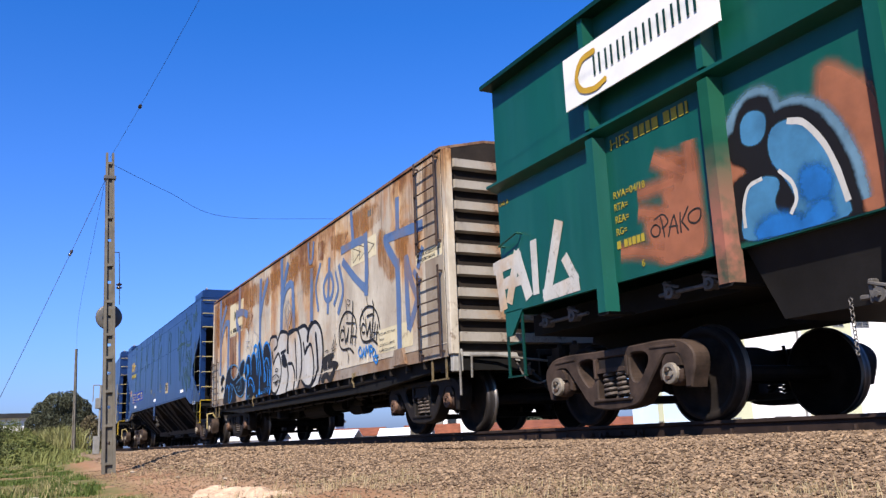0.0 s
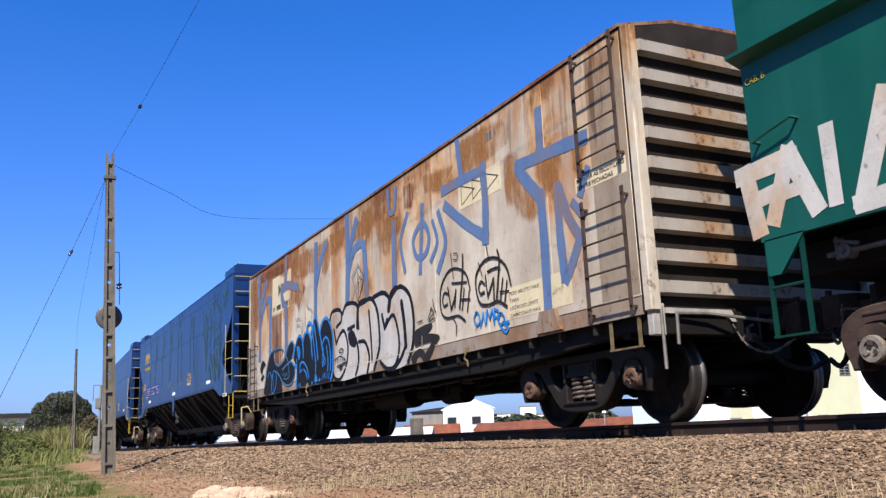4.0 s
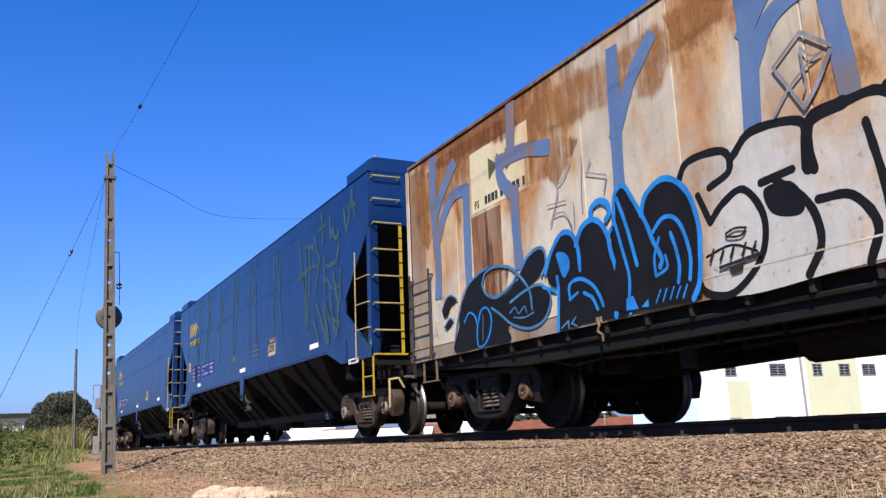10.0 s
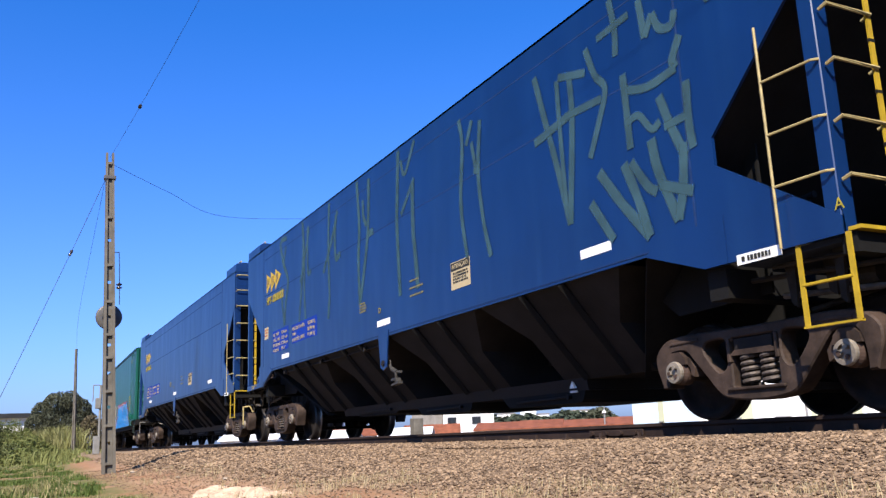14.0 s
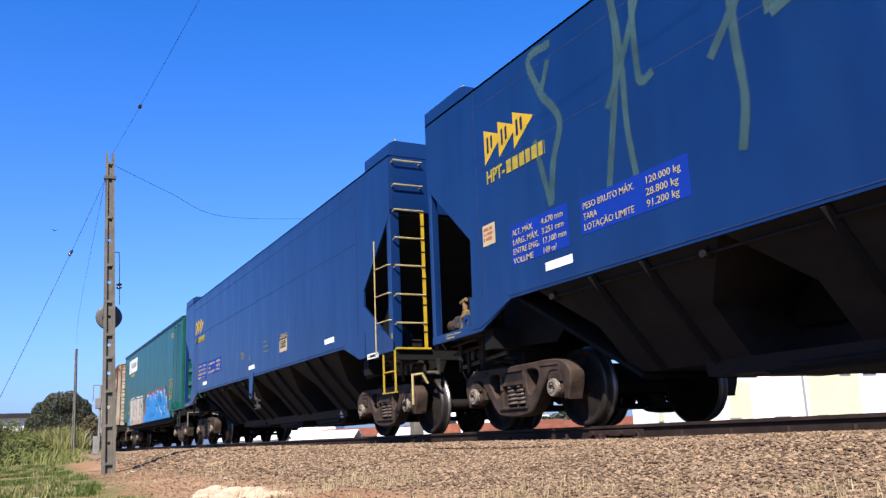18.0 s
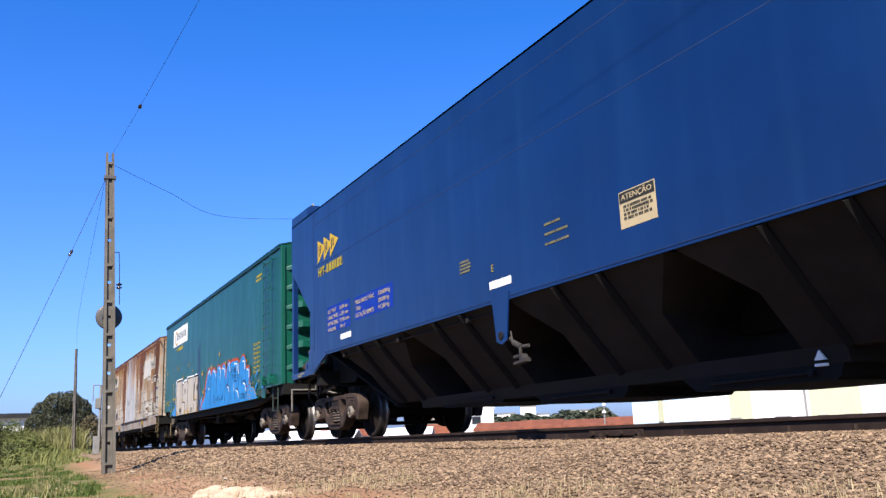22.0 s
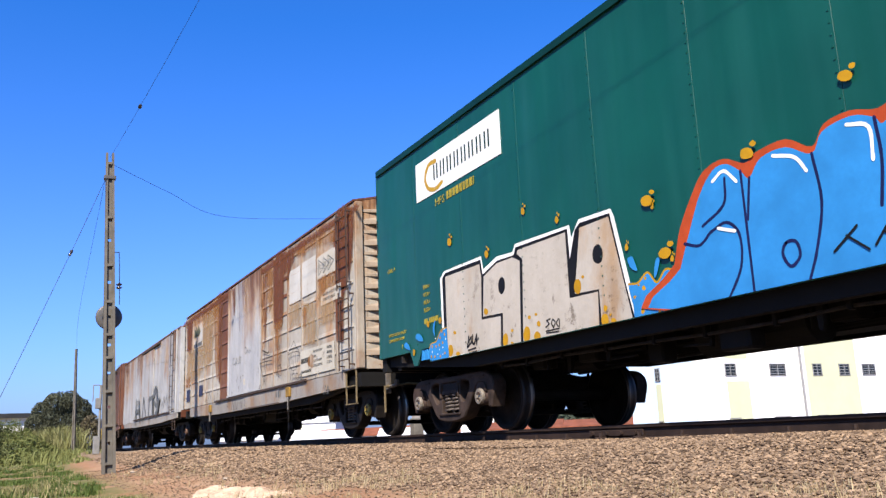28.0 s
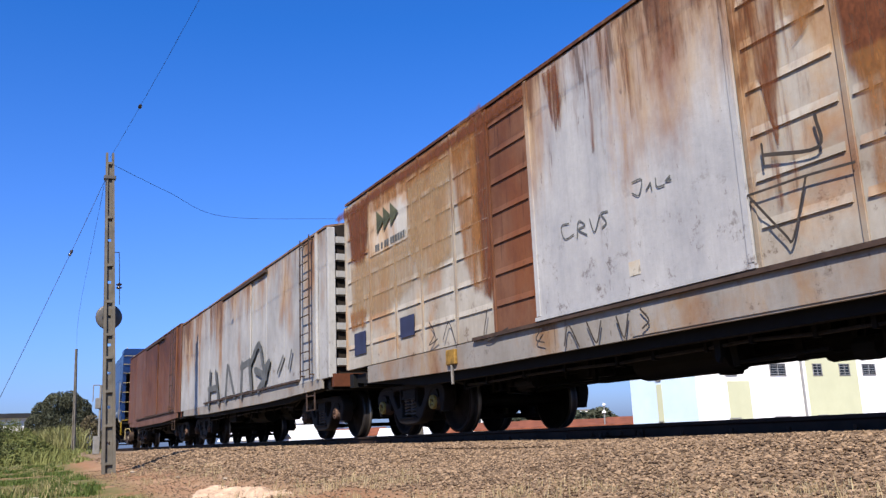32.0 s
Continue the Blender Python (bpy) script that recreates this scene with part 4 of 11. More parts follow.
# ---- the green ribbed hopper wagon ----
def ribbed_wagon():
    w = wagon("dark green high-sided hopper wagon with upright ribs, sprayed with graffiti", -0.95, "hopper wagon")
    SIDE[w], FOOT[w] = 1.50, 1.362
    x0, x1 = -7.45, 7.45
    for sy in (-1, 1):
        ya, yb = (-1.50, -1.44) if sy < 0 else (1.44, 1.50)
        for name, za, zb in (("lower_side", 1.35, 2.84), ("upper_side", 2.84, 4.12)):
            bm = fresh()
            box(bm, x0, x1, ya, yb, za, zb)
            part(name, bm, GREEN, w)
        bm = fresh()
        prism(bm, [(sy * 1.46, 2.90), (sy * 1.64, 2.87), (sy * 1.64, 2.84), (sy * 1.46, 2.78)], "x", x0 - 0.02, x1 + 0.02)
        part("side_ledge", bm, GREEN, w)
        bm = fresh()
        prism(bm, [(sy * 1.42, 4.20), (sy * 1.66, 4.14), (sy * 1.66, 4.09), (sy * 1.42, 4.09)], "x", x0 - 0.03, x1 + 0.03)
        part("top_rim", bm, DARKGREEN, w)
        for i in range(9):
            x = -5.48 + 1.56 * i
            for za, zb, dx in ((1.08, 2.80, 0.10), (2.90, 4.09, 0.07)):
                bm = fresh()
                prism(bm, [(x - dx, sy * 1.49), (x - dx * 0.55, sy * 1.625), (x + dx * 0.55, sy * 1.625), (x + dx, sy * 1.49)], "z", za, zb)
                part("side_rib", bm, GREEN if not (za < 2 and i == 1) else RIBORANGE, w)
            bm = fresh()
            prism(bm, [(x - 0.09, 1.08), (x + 0.09, 1.08), (x + 0.07, 1.055), (x - 0.07, 1.055)], "y", sy * 1.3 - 0.31 * (sy < 0), sy * 1.3 + 0.31 * (sy > 0))
            part("rib_foot", bm, BLACK, w)
    for x in (x0, x1 - 0.06):
        bm = fresh()
        box(bm, x, x + 0.06, -1.44, 1.44, 1.35, 4.12)
        part("end_wall", bm, GREEN, w)
    bm = fresh()
    box(bm, x0 + 0.06, x1 - 0.06, -1.44, 1.44, 3.9, 3.95)
    part("roof", bm, DARKGREEN, w)
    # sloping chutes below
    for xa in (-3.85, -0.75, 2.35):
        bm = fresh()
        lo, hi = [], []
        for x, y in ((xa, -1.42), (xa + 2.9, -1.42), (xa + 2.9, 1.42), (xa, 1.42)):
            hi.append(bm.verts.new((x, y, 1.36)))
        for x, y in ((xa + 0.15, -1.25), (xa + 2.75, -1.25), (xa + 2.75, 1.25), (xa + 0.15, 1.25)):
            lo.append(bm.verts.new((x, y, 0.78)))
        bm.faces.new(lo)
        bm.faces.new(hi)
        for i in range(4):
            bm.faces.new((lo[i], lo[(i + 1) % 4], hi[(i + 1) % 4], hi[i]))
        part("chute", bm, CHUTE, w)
    for x in (-6.6, -4.6, -2.5, -0.5, 1.5, 3.5, 5.5):
        bm = fresh()
        z = 1.18 if x < -4 or x > 4 else 0.82
        y = -1.28 if z > 1 else -1.34
        rod(bm, (x - 0.45, y, z), (x + 0.45, y, z), 0.02, 6)
        for k in (-0.28, 0.22):
            rod(bm, (x + k, y - 0.05, z), (x + k, y + 0.05, z), 0.055, 10)
            rod(bm, (x + k, y - 0.08, z), (x + k, y - 0.05, z), 0.022, 6)
            box(bm, x + k - 0.09, x + k - 0.05, y - 0.03, y + 0.05, z - 0.05, z + 0.12, 0.008)
            rod(bm, (x + k - 0.07, y - 0.04, z + 0.09), (x + k + 0.13, y - 0.05, z + 0.03), 0.014, 6)
        part("door_latch", bm, LATCH, w)
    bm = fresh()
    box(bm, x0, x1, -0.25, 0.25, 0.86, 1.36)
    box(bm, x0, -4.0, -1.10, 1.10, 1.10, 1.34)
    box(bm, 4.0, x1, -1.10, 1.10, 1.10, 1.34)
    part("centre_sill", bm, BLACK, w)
    stirrup(w, -7.42, -7.10, 0.62, 1.36, -1.48, DARKGREEN, 1)
    bm = fresh()
    prism(bm, [(-7.42, 1.36), (-7.05, 1.36), (-7.3, 1.08), (-7.42, 1.08)], "y", -1.5, -1.47)
    part("gusset", bm, GREEN, w)
    grab(w, [(-7.35, -1.5, 2.12), (-7.35, -1.58, 2.12), (-6.98, -1.58, 2.20), (-6.98, -1.5, 2.20)], GREEN)
    for i in range(14):
        bm = fresh()
        ring(bm, [(0.015, -0.005), (0.02, 0), (0.015, 0.005), (0.010, 0), (0.015, -0.005)], "x" if i % 2 else "y", 8)
        part("chain_link", bm, LATCH, w).matrix_basis = pose(-2.95, -1.46, 0.80 - 0.028 * i)
    # sign board: emblem and bars
    y = -1.66
    bd = plate(w, "sign_board", -5.74, -3.60, 3.17, 3.73, SIGNWHITE, y, "white sign board with a gold crescent emblem", 0.012)
    g = Piece(w, "gold crescent emblem", 0.18, "emblem")
    g.line(SIGNGOLD, 0.06, [(-5.22, 3.62), (-5.42, 3.60), (-5.52, 3.45), (-5.45, 3.30), (-5.25, 3.24), (-5.08, 3.27)])
    for i in range(8):
        xx = -5.24 + 0.185 * i
        for k in (0.0, 0.085):
            g.fill(SIGNDARK, [(xx + k, 3.37), (xx + k + 0.032, 3.37), (xx + k + 0.032, 3.57), (xx + k, 3.57)])
    g.done()
    lettering(w, ["HFS"], -5.31, 2.64, 0.15, STENCIL, -1.506, [0.30])
    bars(w, [0.72], -4.95, 2.64, 0.11, STENCIL, -1.506, seed=4)
    lettering(w, ["RVA=04/18", "RTA=", "REA=", "RG="], -5.32, 2.15, 0.10, STENCIL, -1.506, [0.46, 0.2, 0.2, 0.16], 1.2)
    bars(w, [0.44], -5.32, 1.66, 0.075, STENCIL, -1.506, seed=6)
    lettering(w, ["CAB. B"], -7.42, 2.62, 0.08, STENCIL, -1.506, [0.2])
    lettering(w, ["6"], -5.0, 1.43, 0.10, STENCIL, -1.506)
    fittings(w, x0, x1, 5.92, -5.92, FRAME_RUST)
    return w


def sprayed_rib():
    """Green paint with a cloud of orange overspray."""
    m, n, l, b = mat("green_rib_sprayed_orange", 0.5)
    v = coords(n, l)
    cloud = noise_tex(n, l, coords(n, l, (0.3, 0.3, 1.0)), 1.3, 5, 0.6, 0.50, 0.66)
    sep = n.new("ShaderNodeSeparateXYZ")
    l.new(v, sep.inputs[0])
    low = n.new("ShaderNodeMapRange")                      # the overspray hangs over the lower half
    low.inputs["From Min"].default_value, low.inputs["From Max"].default_value = 2.25, 1.55
    l.new(sep.outputs[2], low.inputs["Value"])
    grain = noise_tex(n, l, v, 5.0, 5, 0.6, 0.25, 0.6)
    l.new(mix(n, l, mul(n, l, low.outputs[0], grain), mix(n, l, cloud, (0.00224, 0.0336, 0.0188), (0.00358, 0.0493, 0.0269)), (0.188, 0.0717, 0.0493)), b.inputs["Base Color"])
    return m


RIBORANGE = sprayed_rib()
LATCH = plain("worn_grey_latch", (0.085, 0.080, 0.076), 0.6, 0.1, 0.45, 8)
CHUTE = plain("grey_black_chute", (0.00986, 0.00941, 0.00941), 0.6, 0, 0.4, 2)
SIGNDARK = plain("dark_green_sign_paint", (0.00269, 0.0224, 0.0179), 0.5, 0, 0.1, 5, 0.02)
w0 = ribbed_wagon()
g = Piece(w0, "orange sprayed graffiti cloud")
g.fill(S_ORANGE, [(-4.57, 2.34), (-4.32, 2.26), (-4.23, 2.26), (-4.22, 1.92), (-4.23, 1.46), (-4.45, 1.42), (-4.67, 1.41), (-4.81, 1.60), (-4.87, 1.78), (-4.80, 1.88), (-4.58, 1.88), (-4.62, 2.02), (-4.54, 2.15)], 0.10)
g.line(S_ORANGE, 0.05, [(-4.74, 2.38), (-4.58, 2.28), (-4.34, 2.14)], 0.11)
g.line(S_ORANGE, 0.04, [(-4.98, 2.11), (-4.76, 2.10), (-4.49, 2.10)], 0.11)
g.line(S_ORANGE, 0.04, [(-4.99, 1.94), (-4.88, 1.91), (-4.65, 1.82)], 0.11)
g.line(S_ORANGE, 0.04, [(-5.28, 1.63), (-5.06, 1.59), (-4.70, 1.49)], 0.11)
g.line(S_ORANGE, 0.05, [(-4.27, 2.40), (-4.28, 2.28), (-4.29, 2.12)], 0.11)
g.line(G_FADED, 0.018, [(-4.78, 1.77), (-4.84, 1.73), (-4.81, 1.67), (-4.74, 1.67), (-4.72, 1.73), (-4.78, 1.77)])
g.line(G_FADED, 0.018, [(-4.67, 1.64), (-4.68, 1.73), (-4.70, 1.82)])
g.line(G_FADED, 0.018, [(-4.78, 1.82), (-4.67, 1.84), (-4.61, 1.77), (-4.65, 1.73), (-4.69, 1.72)])
g.line(G_FADED, 0.018, [(-4.62, 1.63), (-4.57, 1.74), (-4.53, 1.80)])
g.line(G_FADED, 0.018, [(-4.53, 1.80), (-4.51, 1.72), (-4.50, 1.63)])
g.line(G_FADED, 0.018, [(-4.60, 1.71), (-4.50, 1.70)])
g.line(G_FADED, 0.018, [(-4.45, 1.80), (-4.46, 1.71), (-4.46, 1.63)])
g.line(G_FADED, 0.018, [(-4.35, 1.83), (-4.44, 1.72)])
g.line(G_FADED, 0.018, [(-4.44, 1.72), (-4.37, 1.63)])
g.line(G_FADED, 0.018, [(-4.27, 1.79), (-4.35, 1.76), (-4.35, 1.70), (-4.28, 1.67), (-4.22, 1.70), (-4.21, 1.77), (-4.27, 1.79)])
g.done()
g = Piece(w0, "white rolled-on graffiti letters")
g.line(G_WHITE, 0.170, [(-7.52, 1.93), (-7.45, 1.45)])
g.line(G_WHITE, 0.150, [(-7.58, 1.91), (-7.14, 1.93)])
g.line(G_WHITE, 0.130, [(-7.47, 1.68), (-7.22, 1.71)])
g.line(G_WHITE, 0.150, [(-7.30, 1.50), (-7.10, 1.97)])
g.line(G_WHITE, 0.150, [(-7.10, 1.97), (-6.91, 1.50)])
g.line(G_WHITE, 0.100, [(-7.22, 1.67), (-6.96, 1.68)])
g.line(G_WHITE, 0.130, [(-6.75, 2.03), (-6.75, 1.51)])
g.line(G_WHITE, 0.160, [(-6.26, 2.12), (-6.54, 1.43)])
g.line(G_WHITE, 0.170, [(-6.56, 1.42), (-6.02, 1.46)])
g.line(G_WHITE, 0.120, [(-6.17, 1.74), (-6.03, 1.51)])
g.done()
g = Piece(w0, "orange and pale blue bubble graffiti with black outlines")
g.fill(S_ORANGE, [(-2.88, 2.46), (-2.80, 2.45), (-2.70, 2.36), (-2.57, 2.22), (-2.51, 2.07), (-2.51, 1.82), (-2.55, 1.46), (-2.57, 1.37), (-2.73, 1.38), (-2.75, 1.78), (-2.85, 2.04), (-2.93, 2.25)], 0.10)
g.fill(S_ORANGE, [(-3.95, 2.37), (-3.83, 2.27), (-3.68, 2.02), (-3.82, 1.81), (-3.91, 1.46), (-4.05, 1.49)], 0.10)
g.line(S_HALO, 0.05, [(-3.83, 2.10), (-3.83, 2.27), (-3.70, 2.44), (-3.52, 2.52), (-3.38, 2.46), (-3.31, 2.33), (-3.12, 2.30), (-2.93, 2.16), (-2.80, 1.93), (-2.73, 1.70), (-2.71, 1.45)], 0.08)
g.fill(S_BLACK, [(-3.81, 2.15), (-3.81, 2.25), (-3.74, 2.29), (-3.69, 2.39), (-3.61, 2.47), (-3.51, 2.48), (-3.40, 2.43), (-3.35, 2.29), (-3.27, 2.30), (-3.11, 2.26), (-2.96, 2.13), (-2.85, 1.93), (-2.78, 1.71), (-2.75, 1.51), (-2.74, 1.39), (-2.83, 1.35), (-3.74, 1.42), (-3.90, 1.45), (-3.88, 1.71), (-3.79, 1.87), (-3.65, 1.91), (-3.68, 1.99), (-3.79, 2.06)], 0.05)
g.fill(S_SKY, [(-3.68, 2.22), (-3.67, 2.33), (-3.60, 2.39), (-3.51, 2.38), (-3.44, 2.32), (-3.45, 2.21), (-3.51, 2.14), (-3.61, 2.14), (-3.67, 2.18)], 0.02)
g.fill(S_SKY, [(-3.43, 2.08), (-3.37, 2.19), (-3.23, 2.21), (-3.09, 2.13), (-2.96, 1.97), (-2.88, 1.77), (-2.84, 1.53), (-2.84, 1.38), (-3.24, 1.38), (-3.28, 1.45), (-3.25, 1.54), (-3.25, 1.65), (-3.34, 1.83), (-3.41, 1.94)], 0.02)
g.fill(S_SKY, [(-3.77, 1.43), (-3.73, 1.67), (-3.65, 1.79), (-3.52, 1.84), (-3.40, 1.80), (-3.39, 1.73), (-3.44, 1.65), (-3.43, 1.56), (-3.36, 1.49), (-3.31, 1.48), (-3.28, 1.39), (-3.54, 1.38)], 0.02)
g.fill(S_BLUE, [(-3.14, 1.76), (-3.03, 1.75), (-2.97, 1.67), (-3.00, 1.59), (-3.11, 1.59), (-3.15, 1.65)], 0.10)
g.fill(S_BLUE, [(-3.62, 1.40), (-3.49, 1.49), (-3.30, 1.46), (-3.22, 1.40), (-3.06, 1.49), (-2.99, 1.48), (-3.00, 1.39), (-3.19, 1.37)], 0.10)
g.line(G_WHITE, 0.050, [(-3.22, 2.20), (-3.09, 2.14), (-2.95, 1.94), (-2.87, 1.72), (-2.82, 1.49)])
g.line(G_WHITE, 0.032, [(-3.75, 1.51), (-3.74, 1.67), (-3.67, 1.81), (-3.54, 1.84)])
g.line(G_WHITE, 0.032, [(-3.36, 1.85), (-3.26, 1.73), (-3.24, 1.60), (-3.30, 1.51)])
g.done()


# ---- the faded white boxcar with graffiti ----
def white_boxcar():
    w = wagon("faded white steel boxcar streaked with rust and covered in graffiti", -16.65, "boxcar")
    hw = SIDE[w] = 1.525
    x0, x1, low, top = -6.85, 6.85, 1.02, 3.79
    seams = [x0 + 13.7 * i / 10 for i in range(1, 10)]
    box_shell(w, x0, x1, hw, low, top, 0.22, CREAM, RUSTROOF, seams, end_material=RIBSHADE)
    underframe(w, x0, x1, hw, low, 0.28)
    me = end_rib_mesh(hw - 0.12, 0.15, 0.09, 0.03, CREAMEND, 0.88)
    for i in range(9):
        add("end_rib", me, w, pose(x1 + 0.03, 0, 1.17 + 0.295 * i))
        add("end_rib", me, w, pose(x0 - 0.03, 0, 1.17 + 0.295 * i, 0, 0, 180))
    for x, s in ((x1 + 0.03, 1), (x0 - 0.03, -1)):
        for y in (-hw + 0.05, hw - 0.05):
            bm = fresh()
            box(bm, min(x, x + 0.1 * s), max(x, x + 0.1 * s), y - 0.06, y + 0.06, low, top, 0.01)
            part("corner_post", bm, CREAM, w)
    for xa, xb in ((6.15, 6.78), (-6.82, -6.22)):
        if xa > 0:
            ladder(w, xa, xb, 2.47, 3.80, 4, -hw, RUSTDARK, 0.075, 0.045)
        ladder(w, xa, xb, 1.0, 2.22, 4, -hw, RUSTDARK, 0.075, 0.045)
        stirrup(w, xa + 0.2, xb - 0.02, 0.72, 1.0, -hw + 0.02, RUSTYELLOW, 0)
    # grey bracket, tag lever and roller plates on the sill
    bm = fresh()
    prism(bm, [(5.15, 1.02), (5.62, 1.02), (5.52, 1.25), (5.25, 1.25)], "y", -hw - 0.05, -hw)
    part("jacking_pad", bm, DIRTYSILL, w)
    for x in (3.55, -2.65):
        bm = fresh()
        box(bm, x - 0.05, x + 0.04, -hw - 0.03, -hw, 0.99, 1.06, 0.006)
        pipe(bm, [(x - 0.02, -hw - 0.03, 1.04), (x + 0.03, -hw - 0.05, 0.97), (x + 0.00, -hw - 0.05, 0.92), (x + 0.07, -hw - 0.05, 0.88), (x + 0.06, -hw - 0.04, 0.82)], 0.013, 6)
        part("tag_lever", bm, RUSTYELLOW, w)
    # worn sheets behind the ladders
    for xa, xb in ((6.28, 6.84), (-6.84, -6.40)):
        bm = fresh()
        box(bm, xa, xb, -hw - 0.0016, -hw + 0.02, 1.19, 3.70)
        part("corner_sheet", bm, LADDERSHEET, w)
    # sill ledge along the foot of the side
    bm = fresh()
    box(bm, x0, x1, -hw - 0.012, -hw + 0.02, 1.17, 1.185)
    part("sill_ledge", bm, CREAM, w)
    bm = fresh()
    box(bm, x0, x1, -hw - 0.005, -hw + 0.02, 1.0, 1.168)
    part("sill_strip", bm, DIRTYSILL, w)
    grab(w, [(-6.0, -hw + 0.10, 0.90), (-2.0, -hw + 0.08, 0.88), (3.0, -hw + 0.08, 0.88), (4.6, -hw + 0.10, 0.90)], STEEL, 0.028, "side_pipe")
    y = -hw - 0.004
    plate(w, "painted_panel", 4.54, 5.80, 1.26, 1.62, CREAMLABEL, -hw, "cream painted data panel")
    lettering(w, ["PESO BRUTO MAX", "TARA", "LOTACAO LIMITE", "CAPACIDADE MAX"], 4.60, 1.53, 0.06, G_GREY, y - 0.002, [0.62, 0.2, 0.58, 0.62], 1.4, -0.012)
    plate(w, "painted_panel", 5.99, 6.80, 2.36, 2.52, CREAMLABEL, -hw, "cream painted notice panel")
    lettering(w, ["MANTER AS ESCOTILHAS", "SEMPRE FECHADAS"], 6.02, 2.455, 0.065, LETTER_DARK, y - 0.002, [0.76, 0.58], 1.15)
    plate(w, "painted_panel", 3.49, 4.55, 2.82, 3.16, CREAMLABEL, -hw, "cream repainted patch")
    g = Piece(w, "faded outlined arrow emblem", 0.003, "emblem")
    for i in range(3):
        u = 3.58 + 0.29 * i
        for a, b in (((u, 2.87), (u + 0.34, 3.0)), ((u + 0.34, 3.0), (u, 3.12)), ((u, 3.12), (u, 2.87))):
            g.line(G_FADED, 0.012, [a, b])
    g.done()
    bars(w, [0.22], 4.26, 3.50, 0.10, G_GREY, y, seed=9)
    plate(w, "painted_panel", -5.05, -3.72, 2.68, 3.46, CREAMLABEL, -hw, "cream repainted patch")
    g = Piece(w, "faded olive arrow emblem", 0.004, "emblem")
    for i in range(3):
        g.fill(OLIVE, [(-4.6 + 0.2 * i, 3.0), (-4.38 + 0.2 * i, 3.14), (-4.6 + 0.2 * i, 3.28)])
    g.done()
    lettering(w, ["FS"], -4.98, 2.73, 0.13, LETTER_DARK, y - 0.002)
    bars(w, [0.9], -4.72, 2.73, 0.10, LETTER_DARK, y - 0.002, seed=3)
    plate(w, "painted_panel", -5.08, -4.38, 1.85, 2.64, RUSTPATCH, -hw, "brown primer patch")
    fittings(w, x0, x1, 5.40, -5.40, FRAME_DARK)
    # grey corner bracket and channel at the leading end
    bm = fresh()
    box(bm, x1 + 0.02, x1 + 0.10, -hw + 0.02, -hw + 0.17, 0.80, 1.09, 0.01)
    prism(bm, [(-hw + 0.17, 1.05), (-0.55, 1.05), (-0.50, 0.94), (-0.56, 0.94), (-0.62, 1.0), (-hw + 0.17, 1.0)], "x", x1 + 0.03, x1 + 0.11)
    part("end_bracket", bm, BRACKETGREY, w)
    grab(w, [(x1 + 0.12, -1.25, 0.72), (x1 + 0.13, -1.25, 1.0), (x1 + 0.16, -0.9, 1.0), (x1 + 0.3, -0.2, 0.92)], G_GREYROD, 0.016, "uncoupling_rod")
    grab(w, [(x1 + 0.12, -1.42, 1.05), (x1 + 0.12, -1.42, 0.5)], G_GREYROD, 0.016, "end_rail")
    return w


DIRTYSILL = rusty_paint("grimy_sill_paint", (0.152, 0.125, 0.0986), (0.206, 0.179, 0.152), (0.0717, 0.0336, 0.0157), 0.72, top_rust=0.0, height=1.3, streak=1.2)
RUSTPATCH = rusty_paint("rusted_primer_patch", (0.122, 0.056, 0.028), (0.205, 0.130, 0.080), (0.062, 0.021, 0.009), 0.95, top_rust=0.0, per_sheet=0.0, streak=1.3)
RUSTROOF = rusty_paint("rusty_roof", (0.134, 0.0986, 0.0717), (0.179, 0.148, 0.121), (0.0896, 0.0314, 0.0134), 0.9)
LADDERSHEET = rusty_paint("grimy_corner_paint", (0.148, 0.116, 0.0851), (0.211, 0.179, 0.139), (0.0941, 0.0381, 0.0134), 0.72, top_rust=0.5, streak=1.2)
RUSTDARK = plain("dark_rusted_steel", (0.0448, 0.0291, 0.0224), 0.8, 0, 0.4, 6)
RUSTYELLOW = plain("rusty_yellow_paint", (0.112, 0.0851, 0.0448), 0.7, 0, 0.5, 12)
BRACKETGREY = plain("worn_grey_bracket_paint", (0.232, 0.224, 0.208), 0.7, 0, 0.3, 8)
PRIMER = plain("brown_primer", (0.0762, 0.0246, 0.0112), 0.8, 0, 0.4, 3)
G_GREYROD = plain("grey_galvanised_rod", (0.134, 0.125, 0.112), 0.6, 0.3, 0.3, 9)
ORANGESTAIN = stain("orange_rust_stain", (0.180, 0.080, 0.026), 0.4)
TANSTAIN = stain("tan_rust_wash", (0.225, 0.150, 0.082), 0.35, 1.6, 2.9)
DARKSTAIN = stain("red_brown_rust", (0.094, 0.031, 0.012), 0.68, 1.42, 2.55)
RUSTBAY = rusty_paint("rusted_red_brown_panel", (0.080, 0.030, 0.014), (0.140, 0.068, 0.038), (0.060, 0.020, 0.009), 0.8, top_rust=0.3, per_sheet=0.0)
RUNSTAIN = stain("thin_rust_runs", (0.120, 0.044, 0.015), 0.92, 2.26, 2.98)
BROWNSTAIN = stain("brown_rust_stain", (0.100, 0.031, 0.010), 0.6)
w1 = white_boxcar()
g = Piece(w1, "orange and brown rust stains bleeding through the paint", 0.0, "rust_stain")
